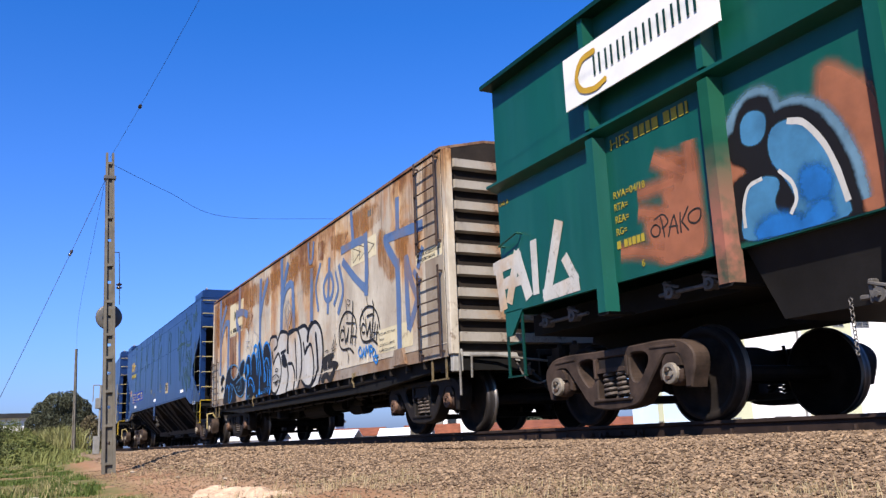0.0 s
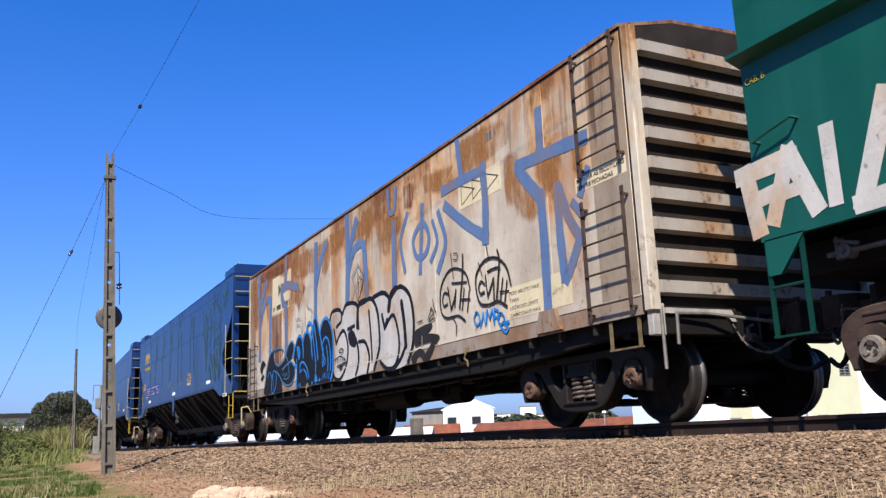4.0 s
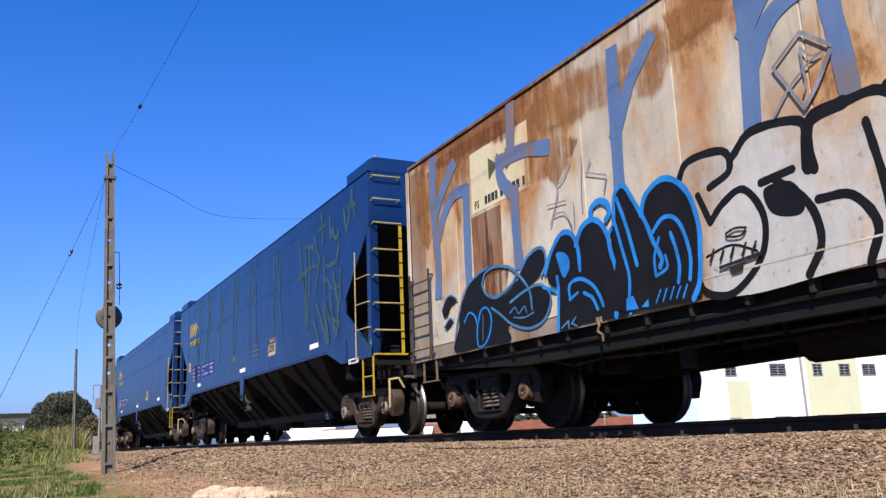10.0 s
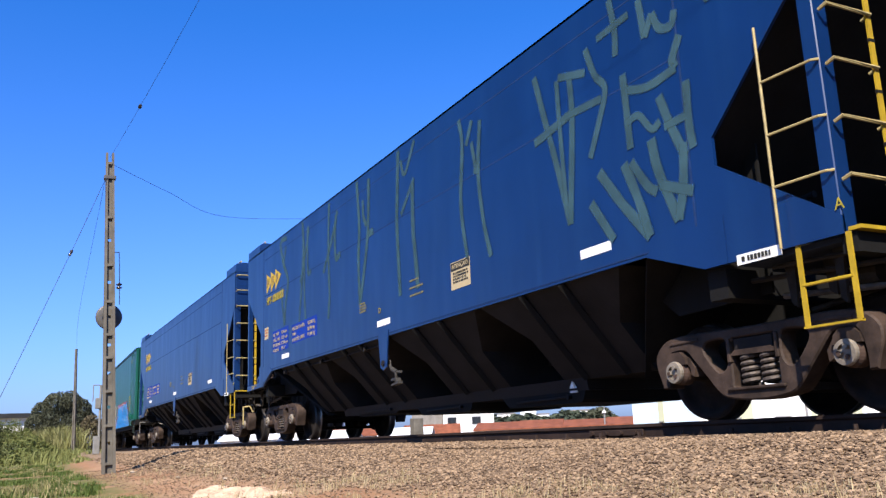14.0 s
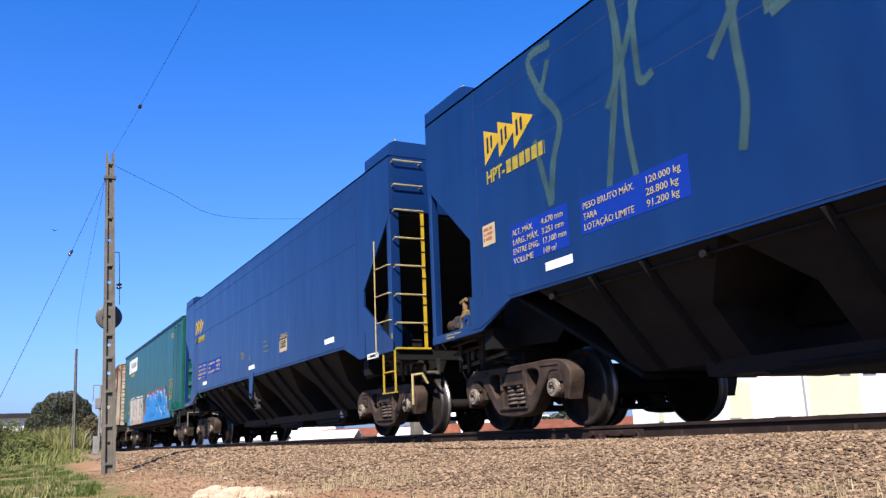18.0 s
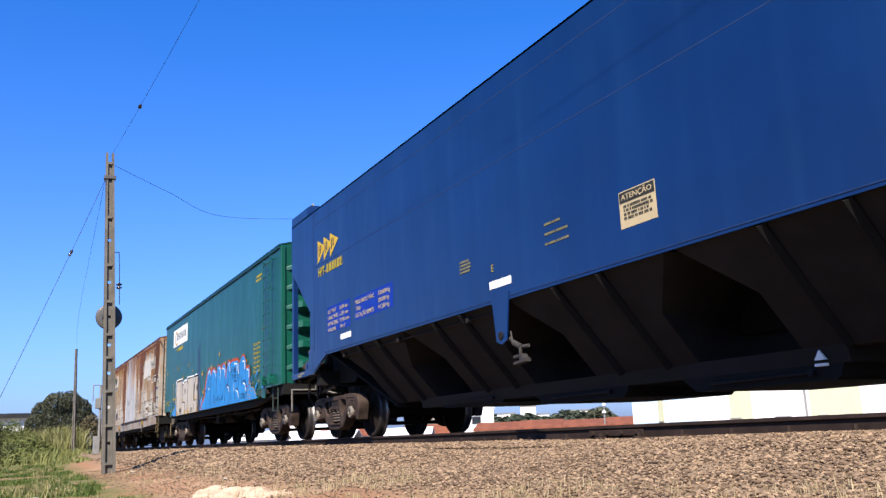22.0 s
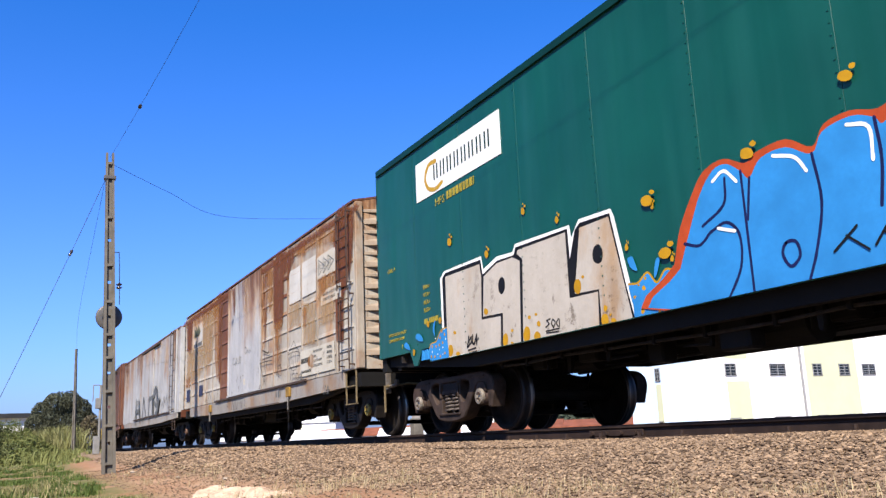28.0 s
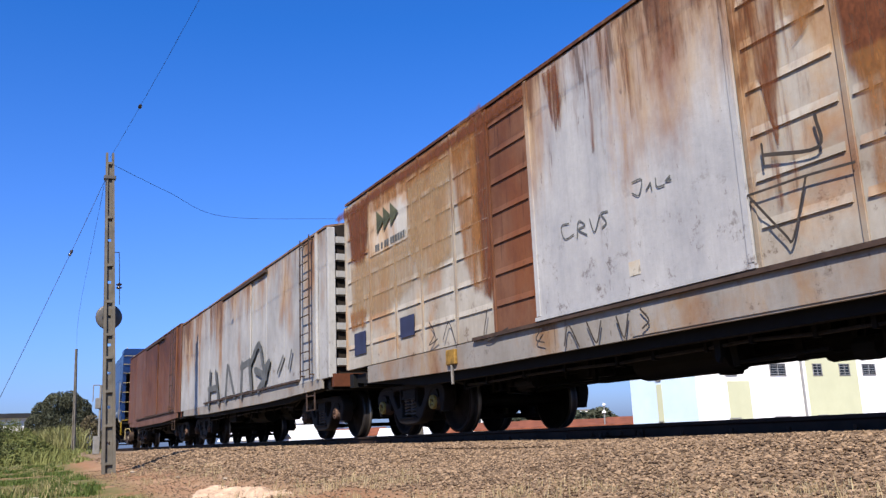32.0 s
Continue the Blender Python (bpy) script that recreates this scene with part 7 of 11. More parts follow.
    nb.matrix_basis = Matrix.Translation((end + 0.024, 0.2, 3.62)) @ pose(0, 0, 0, 0, 0, 90)
    lettering(w, [tail], 7.86, 1.40, 0.12, STENCIL, y)
    fittings(w, -end, end, 6.62, -6.62, FRAME_RUST)
    return w


FAINT = plain("faint_yellow_lettering", (0.11, 0.10, 0.05), 0.6, 0, 0.2, 9, 0.02)
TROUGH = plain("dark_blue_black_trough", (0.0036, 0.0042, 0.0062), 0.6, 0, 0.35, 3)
LEVERGREY = plain("dull_grey_lever", (0.040, 0.037, 0.034), 0.6, 0.2, 0.4, 8)
VALVECREAM = plain("chipped_cream_valve_paint", (0.135, 0.090, 0.040), 0.6, 0, 0.5, 14)
BLUEGREY = plain("dull_blue_deck", (0.0134, 0.0202, 0.0403), 0.7, 0, 0.3, 3)
WELDBLUE = plain("pale_worn_weld", (0.008, 0.024, 0.080), 0.6, 0, 0.3, 8)
BLUEMARK = plain("dark_blue_lettering", (0.00448, 0.00896, 0.0358), 0.6, 0, 0.2, 5)
SIGNYELLOW = plain("emblem_yellow", (0.358, 0.233, 0.0134), 0.5, 0, 0.1, 6, 0.02)
PALEYELLOW = plain("pale_yellow_paint", (0.269, 0.215, 0.0986), 0.55, 0, 0.25, 12)
# near-black base colour carries the shade inside the hopper's open ends
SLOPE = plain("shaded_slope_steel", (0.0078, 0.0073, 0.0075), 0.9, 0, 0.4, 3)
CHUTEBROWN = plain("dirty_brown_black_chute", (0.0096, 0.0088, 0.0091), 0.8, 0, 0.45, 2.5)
w2 = blue_hopper(-32.75, "dark blue covered hopper wagon scrawled with faded green graffiti", "A", "D")
for label, lines in (
    ("faded pale green graffiti strokes over the emblem", (
        (0.09, [(-4.84, 4.07), (-5.27, 4.05), (-5.07, 3.57)]), (0.07, [(-5.07, 3.57), (-4.90, 3.90)]), (0.09, [(-5.07, 3.57), (-4.76, 3.17), (-4.92, 2.76), (-5.01, 2.31)]), (0.08, [(-5.25, 3.10), (-5.01, 2.31)]),
        (0.08, [(-3.82, 4.16), (-3.77, 3.70), (-3.81, 3.30), (-4.06, 2.15)]), (0.07, [(-3.79, 4.07), (-3.72, 3.45), (-3.72, 2.75), (-3.65, 2.22)]), (0.07, [(-3.43, 3.91), (-3.68, 3.44), (-3.98, 3.00)]),
        (0.07, [(-3.43, 3.96), (-3.51, 3.88), (-3.51, 3.20), (-3.45, 3.07), (-3.31, 3.11)]), (0.08, [(-2.29, 4.13), (-2.34, 3.61), (-2.35, 2.99), (-2.32, 2.47), (-2.40, 2.07)]),
        (0.08, [(-1.88, 3.89), (-2.14, 3.48), (-2.63, 2.93)]), (0.08, [(-1.95, 3.82), (-2.02, 3.43), (-1.99, 3.04)]), (0.10, [(-1.99, 3.04), (-1.75, 3.10)]))),
    ("faded pale green graffiti strokes with long drips", (
        (0.09, [(-0.95, 4.14), (-0.91, 3.82), (-0.87, 3.34), (-0.93, 2.82), (-0.90, 2.09)]), (0.09, [(-0.44, 4.05), (-0.46, 3.64), (-0.51, 3.23), (-0.64, 2.76), (-0.90, 2.09)]),
        (0.08, [(-0.70, 3.76), (-0.68, 3.48), (-0.56, 3.31)]), (0.10, [(-0.50, 3.15), (-0.29, 3.16)]), (0.09, [(0.72, 4.14), (0.66, 3.60), (0.61, 3.10), (0.62, 2.68), (0.65, 1.98)]),
        (0.06, [(1.28, 4.12), (0.93, 3.72), (0.79, 3.96)]), (0.06, [(1.23, 3.57), (0.76, 3.15)]), (0.10, [(1.17, 3.52), (1.15, 2.83), (1.19, 2.53), (1.25, 1.99)]),
        (0.07, [(2.61, 3.94), (2.67, 3.57), (2.57, 2.81), (2.68, 2.08)]), (0.06, [(2.94, 3.82), (2.77, 3.54)]), (0.06, [(2.91, 3.54), (2.99, 3.15)]),
        (0.07, [(3.14, 3.75), (3.04, 3.11), (3.11, 2.49), (3.24, 2.03)]), (0.08, [(2.93, 3.17), (3.08, 3.13)]))),
    ("faded pale green graffiti scrawls", (
        (0.08, [(4.36, 3.80), (4.50, 3.30), (4.70, 2.60), (4.84, 2.03)]), (0.08, [(4.99, 3.58), (4.99, 3.08), (4.84, 2.03)]), (0.09, [(4.29, 3.06), (4.93, 3.15)]), (0.06, [(4.77, 3.60), (4.77, 3.16), (4.79, 2.31)]),
        (0.07, [(4.80, 3.62), (5.26, 3.49)]), (0.07, [(4.87, 3.16), (5.48, 3.13)]), (0.07, [(5.29, 3.73), (5.41, 3.40), (5.55, 3.20), (5.40, 2.88), (5.24, 2.60)]),
        (0.07, [(5.71, 4.06), (5.76, 3.72), (5.74, 3.46)]), (0.06, [(5.48, 3.75), (5.97, 3.78)]), (0.08, [(6.12, 3.86), (6.16, 3.46)]), (0.07, [(6.16, 3.46), (6.28, 3.64)]),
        (0.07, [(6.28, 3.64), (6.36, 3.46), (6.51, 3.42), (6.56, 3.54)]), (0.07, [(6.82, 3.86), (6.95, 3.46), (7.10, 3.70), (7.25, 4.08)]), (0.06, [(6.98, 3.80), (7.40, 3.78)]), (0.06, [(7.22, 3.96), (7.34, 3.56)]))),
    ("faded pale green graffiti zigzags", (
        (0.08, [(6.59, 3.29), (6.48, 3.11), (6.51, 3.02)]), (0.07, [(6.51, 3.02), (6.14, 2.99), (5.81, 3.08)]), (0.08, [(5.82, 3.24), (5.83, 2.93), (5.84, 2.50)]), (0.06, [(5.83, 2.76), (5.99, 2.77), (6.14, 2.59), (6.26, 2.62)]),
        (0.09, [(6.27, 2.85), (6.38, 2.54), (6.52, 2.22)]), (0.08, [(6.61, 2.86), (6.60, 2.49), (6.62, 2.26)]), (0.06, [(6.30, 2.55), (6.57, 2.56)]),
        (0.10, [(5.36, 2.42), (5.64, 2.05), (6.00, 1.64)]), (0.10, [(5.73, 2.39), (5.88, 2.02), (6.00, 1.64)]), (0.08, [(5.83, 2.38), (6.02, 2.10), (6.14, 2.01)]),
        (0.10, [(6.12, 2.50), (6.18, 2.18), (6.37, 1.70)]), (0.09, [(6.51, 2.34), (6.46, 1.98), (6.37, 1.70)]), (0.08, [(6.18, 2.06), (6.57, 1.90)]), (0.09, [(5.20, 2.15), (5.50, 1.72)])))):
    g = Piece(w2, label)
    for width, pts in lines:
        g.line(S_FAINTGREEN if pts[0][0] < 1.0 else S_PALEGREEN, width * 0.92, pts, 0.022)
    g.done()
w3 = blue_hopper(-49.85, "clean dark blue covered hopper wagon with yellow ladders", "B", "E")


# ---- the green boxcar ----
def green_boxcar():
    w = wagon("dark green steel boxcar with blue and cream graffiti along its side", -65.8, "boxcar")
    hw = SIDE[w] = 1.525
    FOOT[w] = 0.985
    x0, x1, low, top = -6.9, 6.9, 1.17, 4.09
    seams = [-5.6, -4.2, -2.8, -1.4, 0.0, 1.4, 2.8, 4.2, 5.55]
    box_shell(w, x0, x1, hw, low, top, 0.2, GREEN, DARKGREEN, seams, gap=0.003, edge=0.0015)
    underframe(w, x0, x1, hw, low, 0.34)
    bm = fresh()
    box(bm, x0, x1, -hw - 0.03, -hw + 0.02, top - 0.05, top + 0.02)
    part("eave_strip", bm, DARKGREEN, w)
    # rivets along the seams
    bm = fresh()
    for x in seams:
        for i in range(30):
            box(bm, x - 0.035, x - 0.02, -hw - 0.006, -hw + 0.001, 1.25 + 0.095 * i, 1.265 + 0.095 * i)
    tagged(part("rivets", bm, GREEN, w), kind="stuff")
    # lower skirt plates
    bm = fresh()
    prism(bm, [(5.49, 1.17), (5.86, 1.17), (5.75, 0.955), (5.49, 0.985)], "y", -hw - 0.002, -hw + 0.02)
    part("skirt_plate", bm, GREEN, w)
    bm = fresh()
    prism(bm, [(-5.87, 1.17), (-5.48, 1.17), (-5.63, 0.965), (-5.75, 0.965)], "y", -hw - 0.002, -hw + 0.02)
    part("skirt_plate", bm, GREEN, w)
    for xa, xb, paint in ((-5.52, -5.25, G_BRIGHTBLUE), (5.19, 5.49, G_GREYGREEN)):     # crimped plates over the bolster
        bm = fresh()
        for k in range(4):
            u, v = xa + (xb - xa) * k / 4, xa + (xb - xa) * (k + 1) / 4
            prism(bm, [(u - 0.01, 1.02), (v + 0.01, 1.02), ((u + v) / 2 + 0.012, 1.16), ((u + v) / 2 - 0.012, 1.16)], "y", -hw + 0.005 + 0.006 * (k % 2), -hw + 0.04)
        part("crimped_plate", bm, paint, w)
    bm = fresh()
    box(bm, -5.25, 5.19, -hw - 0.002, -hw + 0.03, 0.98, 1.17)
    part("side_skirt", bm, GREEN, w)
    me = end_rib_mesh(hw - 0.13, 0.26, 0.17, 0.30, GREEN, 0.84, 0.36)
    for i in range(6):
        add("end_rib", me, w, pose(x1 + 0.03, 0, 1.42 + 0.42 * i))
        add("end_rib", me, w, pose(x0 - 0.03, 0, 1.42 + 0.42 * i, 0, 0, 180))
    for x, s in ((x1 + 0.03, 1), (x0 - 0.03, -1)):
        for y in (-hw + 0.05, hw - 0.05):
            bm = fresh()
            box(bm, min(x, x + 0.05 * s), max(x, x + 0.05 * s), y - 0.05, y + 0.05, low, top, 0.01)
            part("corner_post", bm, GREEN, w)
    ladder(w, 5.85, 6.42, 1.22, 3.98, 10, -hw, GREEN, 0.075, 0.07)
    for x in (5.85, 6.42):
        bm = fresh()
        prism(bm, [(x - 0.06, 1.22), (x + 0.06, 1.22), (x + 0.06, 1.34), (x - 0.06, 1.42)], "y", -hw - 0.11, -hw)
        part("ladder_foot", bm, GREEN, w)
    stirrup(w, 6.25, 6.62, 0.66, 1.17, -hw + 0.04, G_GREYGREEN, 1)
    grab(w, [(x1 + 0.1, -1.3, 0.62), (x1 + 0.1, -1.3, 1.05), (x1 + 0.1, -0.8, 1.05)], G_GREYROD, 0.018, "end_rail")
    grab(w, [(x1 + 0.3, -0.6, 1.0), (x1 + 0.45, -0.1, 0.85), (x1 + 0.4, 0.3, 0.95)], G_GREYROD, 0.02, "uncoupling_rod")
    bm = fresh()
    prism(bm, [(x1 + 0.04, -0.80), (x1 + 0.14, -0.80), (x1 + 0.14, -0.66), (x1 + 0.04, -0.66)], "z", 1.05, 1.24)
    part("end_bracket", bm, G_GREYROD, w)
    for z in (1.6, 1.95, 2.4, 2.8, 3.2, 3.6):
        bm = fresh()
        box(bm, x0 - 0.09, x0 - 0.03, -hw + 0.0, -hw + 0.1, z, z + 0.16, 0.01)
        part("end_clip", bm, G_GREYROD, w)
    y = -hw - 0.004
    lettering(w, ["CAB. B"], 5.5, 2.46, 0.1, STENCIL, y, [0.25])
    bars(w, [0.5, 0.42], 5.0, 3.72, 0.05, STENCIL, y, 1.8, seed=2)
    lettering(w, ["PES.B.=100 TON", "TARA =264 TON", "LOTAC.=536 TON", "CAPA.=125 M³", "ALTU.= 460 M", "LARG.= 320 M", "COMP.=1400 M"], 4.78, 2.18, 0.085, STENCIL, y, [0.56] * 7, 1.22)
    lettering(w, ["HFS"], -4.92, 3.05, 0.15, STENCIL, y, [0.28])
    bars(w, [0.75], -4.58, 3.06, 0.11, STENCIL, y, seed=21)
    lettering(w, ["CAB. A"], -6.58, 2.42, 0.085, STENCIL, y, [0.28])
    lettering(w, ["RVA=", "RTA=", "REA=", "RG="], -5.38, 1.98, 0.085, STENCIL, y, [0.2] * 4, 1.25)
    bars(w, [0.42], -5.38, 1.50, 0.07, STENCIL, y, seed=22)
    lettering(w, ["ENTRE FACES DE TRAÇÃO", "COMPRIMENTO=1400"], -6.60, 1.46, 0.06, STENCIL, y, [0.62, 0.55], 1.35)
    lettering(w, ["1"], -6.15, 1.24, 0.1, STENCIL, y)
    plate(w, "sign_board", -5.48, -3.15, 3.24, 3.80, SIGNWHITE, -hw, "white sign board with a gold crescent emblem", 0.008)
    g = Piece(w, "gold crescent emblem", 0.008, "emblem")
    g.line(SIGNGOLD, 0.06, [(-4.85, 3.68), (-5.06, 3.68), (-5.18, 3.53), (-5.10, 3.36), (-4.88, 3.29), (-4.68, 3.33)])
    for i in range(8):
        xx = -4.92 + 0.2 * i
        for k in (0.0, 0.09):
            g.fill(SIGNDARK, [(xx + k, 3.42), (xx + k + 0.036, 3.42), (xx + k + 0.036, 3.64), (xx + k, 3.64)])
    g.done()
    fittings(w, x0, x1, 5.5, -5.3, FRAME_RUST)
    return w


G_GREYGREEN = plain("grey_green_steel", (0.0224, 0.0314, 0.0269), 0.6, 0, 0.3, 6)
w4 = green_boxcar()
g = Piece(w4, "large cream block-letter graffiti with black and white outlines")
g.fill(G_CLEANWHITE, [(-4.85, 0.98), (-4.86, 2.04), (-4.74, 2.12), (-3.75, 2.12), (-3.71, 1.95), (-3.38, 2.04), (-3.03, 2.02), (-2.97, 2.10), (-1.91, 2.07), (-1.89, 1.93), (-1.75, 2.09), (-1.23, 2.07), (-1.19, 1.99), (-1.03, 1.30), (-0.96, 0.95), (-1.04, 0.96), (-1.52, 0.95), (-2.93, 0.95), (-3.36, 0.95)], 0.0, True)
g.fill(G_BLACK, [(-4.80, 0.99), (-4.80, 2.03), (-4.71, 2.09), (-3.77, 2.08), (-3.73, 1.89), (-3.38, 1.99), (-3.01, 1.98), (-2.96, 2.06), (-1.95, 2.04), (-1.94, 1.72), (-1.82, 2.00), (-1.73, 2.05), (-1.25, 2.03), (-1.09, 1.29), (-1.01, 0.96), (-1.52, 0.95), (-2.92, 0.96), (-3.36, 0.95)], 0.0, True)
g.fill(G_CREAM, [(-4.73, 0.99), (-4.71, 2.04), (-3.80, 2.03), (-3.77, 1.86), (-3.81, 1.35), (-3.36, 1.33), (-3.39, 0.96)], 0.0, True)
g.fill(G_CREAM, [(-3.71, 1.86), (-3.39, 1.96), (-3.04, 1.96), (-2.89, 1.89), (-2.96, 0.96), (-3.34, 0.95), (-3.31, 1.36), (-3.77, 1.38)], 0.0, True)
g.fill(G_CREAM, [(-2.83, 1.90), (-2.94, 1.98), (-2.92, 2.02), (-1.99, 2.01), (-1.99, 1.32), (-1.52, 1.31), (-1.54, 0.96), (-2.91, 0.96)], 0.0, True)
g.fill(G_CREAM, [(-1.90, 1.35), (-1.74, 2.00), (-1.27, 2.00), (-1.04, 0.96), (-1.50, 0.96), (-1.50, 1.33)], 0.0, True)
g.fill(G_BLACK, [(-3.23, 1.66), (-3.26, 1.60), (-3.32, 1.58), (-3.37, 1.62), (-3.38, 1.70), (-3.35, 1.76), (-3.29, 1.78), (-3.24, 1.74)])
g.fill(G_BLACK, [(-1.40, 1.65), (-1.43, 1.59), (-1.49, 1.58), (-1.55, 1.62), (-1.56, 1.69), (-1.53, 1.75), (-1.46, 1.77), (-1.41, 1.72)])
g.fill(G_DROP, [(-4.57, 1.06), (-4.60, 1.01), (-4.65, 0.99), (-4.70, 1.02), (-4.71, 1.08), (-4.68, 1.13), (-4.63, 1.14), (-4.59, 1.12)])
g.fill(G_DROP, [(-4.47, 1.27), (-4.48, 1.26), (-4.51, 1.26), (-4.54, 1.27), (-4.55, 1.29), (-4.53, 1.30), (-4.51, 1.30), (-4.48, 1.29)])
g.fill(G_DROP, [(-4.39, 1.00), (-4.41, 0.98), (-4.45, 0.98), (-4.49, 0.99), (-4.50, 1.01), (-4.48, 1.03), (-4.44, 1.03), (-4.41, 1.02)])
g.fill(G_DROP, [(-3.23, 1.03), (-3.25, 0.98), (-3.29, 0.96), (-3.33, 0.99), (-3.34, 1.04), (-3.32, 1.10), (-3.27, 1.12), (-3.23, 1.09)])
g.fill(G_DROP, [(-3.10, 1.13), (-3.11, 1.12), (-3.13, 1.12), (-3.15, 1.12), (-3.15, 1.14), (-3.15, 1.15), (-3.13, 1.15), (-3.11, 1.14)])
g.fill(G_DROP, [(-3.11, 0.99), (-3.12, 0.98), (-3.14, 0.97), (-3.16, 0.98), (-3.17, 1.00), (-3.16, 1.01), (-3.14, 1.01), (-3.12, 1.00)])
g.fill(G_DROP, [(-2.76, 1.04), (-2.79, 0.98), (-2.84, 0.96), (-2.89, 0.99), (-2.90, 1.06), (-2.87, 1.12), (-2.82, 1.14), (-2.77, 1.11)])
g.fill(G_DROP, [(-2.56, 1.00), (-2.58, 0.97), (-2.63, 0.96), (-2.67, 0.98), (-2.69, 1.02), (-2.66, 1.05), (-2.62, 1.06), (-2.57, 1.03)])
g.fill(G_DROP, [(-2.73, 1.23), (-2.74, 1.21), (-2.76, 1.21), (-2.78, 1.22), (-2.79, 1.24), (-2.78, 1.25), (-2.75, 1.25), (-2.73, 1.24)])
g.fill(G_DROP, [(-2.55, 1.13), (-2.56, 1.11), (-2.59, 1.11), (-2.61, 1.12), (-2.62, 1.14), (-2.61, 1.16), (-2.58, 1.17), (-2.56, 1.16)])
g.fill(G_DROP, [(-2.60, 1.24), (-2.61, 1.23), (-2.63, 1.23), (-2.65, 1.24), (-2.65, 1.25), (-2.64, 1.26), (-2.62, 1.26), (-2.60, 1.25)])
g.fill(G_DROP, [(-1.78, 1.40), (-1.81, 1.35), (-1.85, 1.34), (-1.89, 1.37), (-1.90, 1.43), (-1.87, 1.48), (-1.83, 1.49), (-1.79, 1.46)])
g.fill(G_DROP, [(-1.72, 1.49), (-1.73, 1.48), (-1.75, 1.48), (-1.76, 1.49), (-1.77, 1.50), (-1.76, 1.51), (-1.74, 1.51), (-1.73, 1.51)])
g.fill(G_DROP, [(-1.39, 1.01), (-1.41, 0.97), (-1.46, 0.96), (-1.49, 0.98), (-1.50, 1.03), (-1.48, 1.07), (-1.44, 1.08), (-1.40, 1.06)])
g.fill(G_DROP, [(-1.39, 1.13), (-1.41, 1.11), (-1.43, 1.10), (-1.45, 1.12), (-1.45, 1.14), (-1.44, 1.16), (-1.42, 1.16), (-1.40, 1.15)])
g.fill(G_DROP, [(-1.27, 0.98), (-1.28, 0.96), (-1.31, 0.96), (-1.34, 0.97), (-1.35, 1.00), (-1.34, 1.02), (-1.30, 1.02), (-1.28, 1.00)])
g.fill(G_DROP, [(-1.34, 1.06), (-1.35, 1.05), (-1.36, 1.05), (-1.37, 1.05), (-1.37, 1.06), (-1.37, 1.07), (-1.36, 1.07), (-1.34, 1.07)])
g.fill(G_DROP, [(-3.64, 1.42), (-3.66, 1.40), (-3.69, 1.39), (-3.73, 1.41), (-3.74, 1.44), (-3.72, 1.47), (-3.69, 1.47), (-3.65, 1.45)])
g.line(G_BLACK, 0.016, [(-2.36, 1.16), (-2.43, 1.15), (-2.38, 1.11), (-2.45, 1.08)])
g.line(G_BLACK, 0.016, [(-2.31, 1.15), (-2.34, 1.11), (-2.31, 1.06), (-2.27, 1.11), (-2.31, 1.15)])
g.line(G_BLACK, 0.016, [(-2.21, 1.14), (-2.25, 1.10), (-2.22, 1.06)])
g.line(G_BLACK, 0.016, [(-2.19, 1.13), (-2.20, 1.06)])
g.line(G_BLACK, 0.014, [(-2.45, 1.04), (-2.20, 1.04)])
g.line(G_BLACK, 0.014, [(-2.44, 1.02), (-2.22, 1.01)])
g.line(G_BLACK, 0.026, [(-4.14, 1.19), (-4.17, 1.10), (-4.19, 1.06), (-4.14, 1.08)])
g.line(G_BLACK, 0.024, [(-4.08, 1.18), (-4.12, 1.14), (-4.12, 1.09), (-4.08, 1.11), (-4.08, 1.18)])
g.line(G_BLACK, 0.024, [(-4.04, 1.19), (-4.05, 1.10), (-4.02, 1.08)])
g.line(G_BLACK, 0.026, [(-4.01, 1.08), (-3.94, 1.19)])
g.line(G_BLACK, 0.026, [(-3.94, 1.19), (-3.95, 1.07)])
g.line(G_BLACK, 0.020, [(-3.99, 1.12), (-3.93, 1.12)])
g.line(G_BLACK, 0.016, [(-4.17, 1.02), (-3.97, 1.03)])
g.line(G_BLACK, 0.016, [(-4.19, 0.98), (-3.96, 0.99)])
g.line(G_BLACK, 0.022, [(-4.22, 1.13), (-4.22, 1.12)])
g.line(G_BLACK, 0.022, [(-3.91, 1.14), (-3.90, 1.13)])
g.done()
g = Piece(w4, "blue polka-dot graffiti patch")
g.fill(G_BRIGHTBLUE, [(-1.05, 1.30), (-0.92, 1.29), (-0.78, 1.36), (-0.67, 1.24), (-0.55, 1.34), (-0.44, 1.32), (-0.40, 1.18), (-0.43, 0.95), (-0.50, 0.95), (-0.96, 0.96), (-1.01, 1.10)])
g.line(G_DROP, 0.020, [(-1.05, 1.30), (-0.92, 1.29), (-0.78, 1.36), (-0.67, 1.25), (-0.55, 1.34), (-0.44, 1.32)])
g.fill(G_DROP, [(-0.82, 1.22), (-0.83, 1.21), (-0.85, 1.21), (-0.87, 1.22), (-0.87, 1.23), (-0.86, 1.25), (-0.84, 1.25), (-0.83, 1.24)])
g.fill(G_DROP, [(-0.70, 1.08), (-0.71, 1.07), (-0.73, 1.06), (-0.75, 1.08), (-0.75, 1.09), (-0.74, 1.11), (-0.72, 1.11), (-0.71, 1.10)])
g.fill(G_DROP, [(-0.55, 1.20), (-0.56, 1.19), (-0.58, 1.18), (-0.59, 1.20), (-0.60, 1.21), (-0.59, 1.23), (-0.57, 1.23), (-0.55, 1.22)])
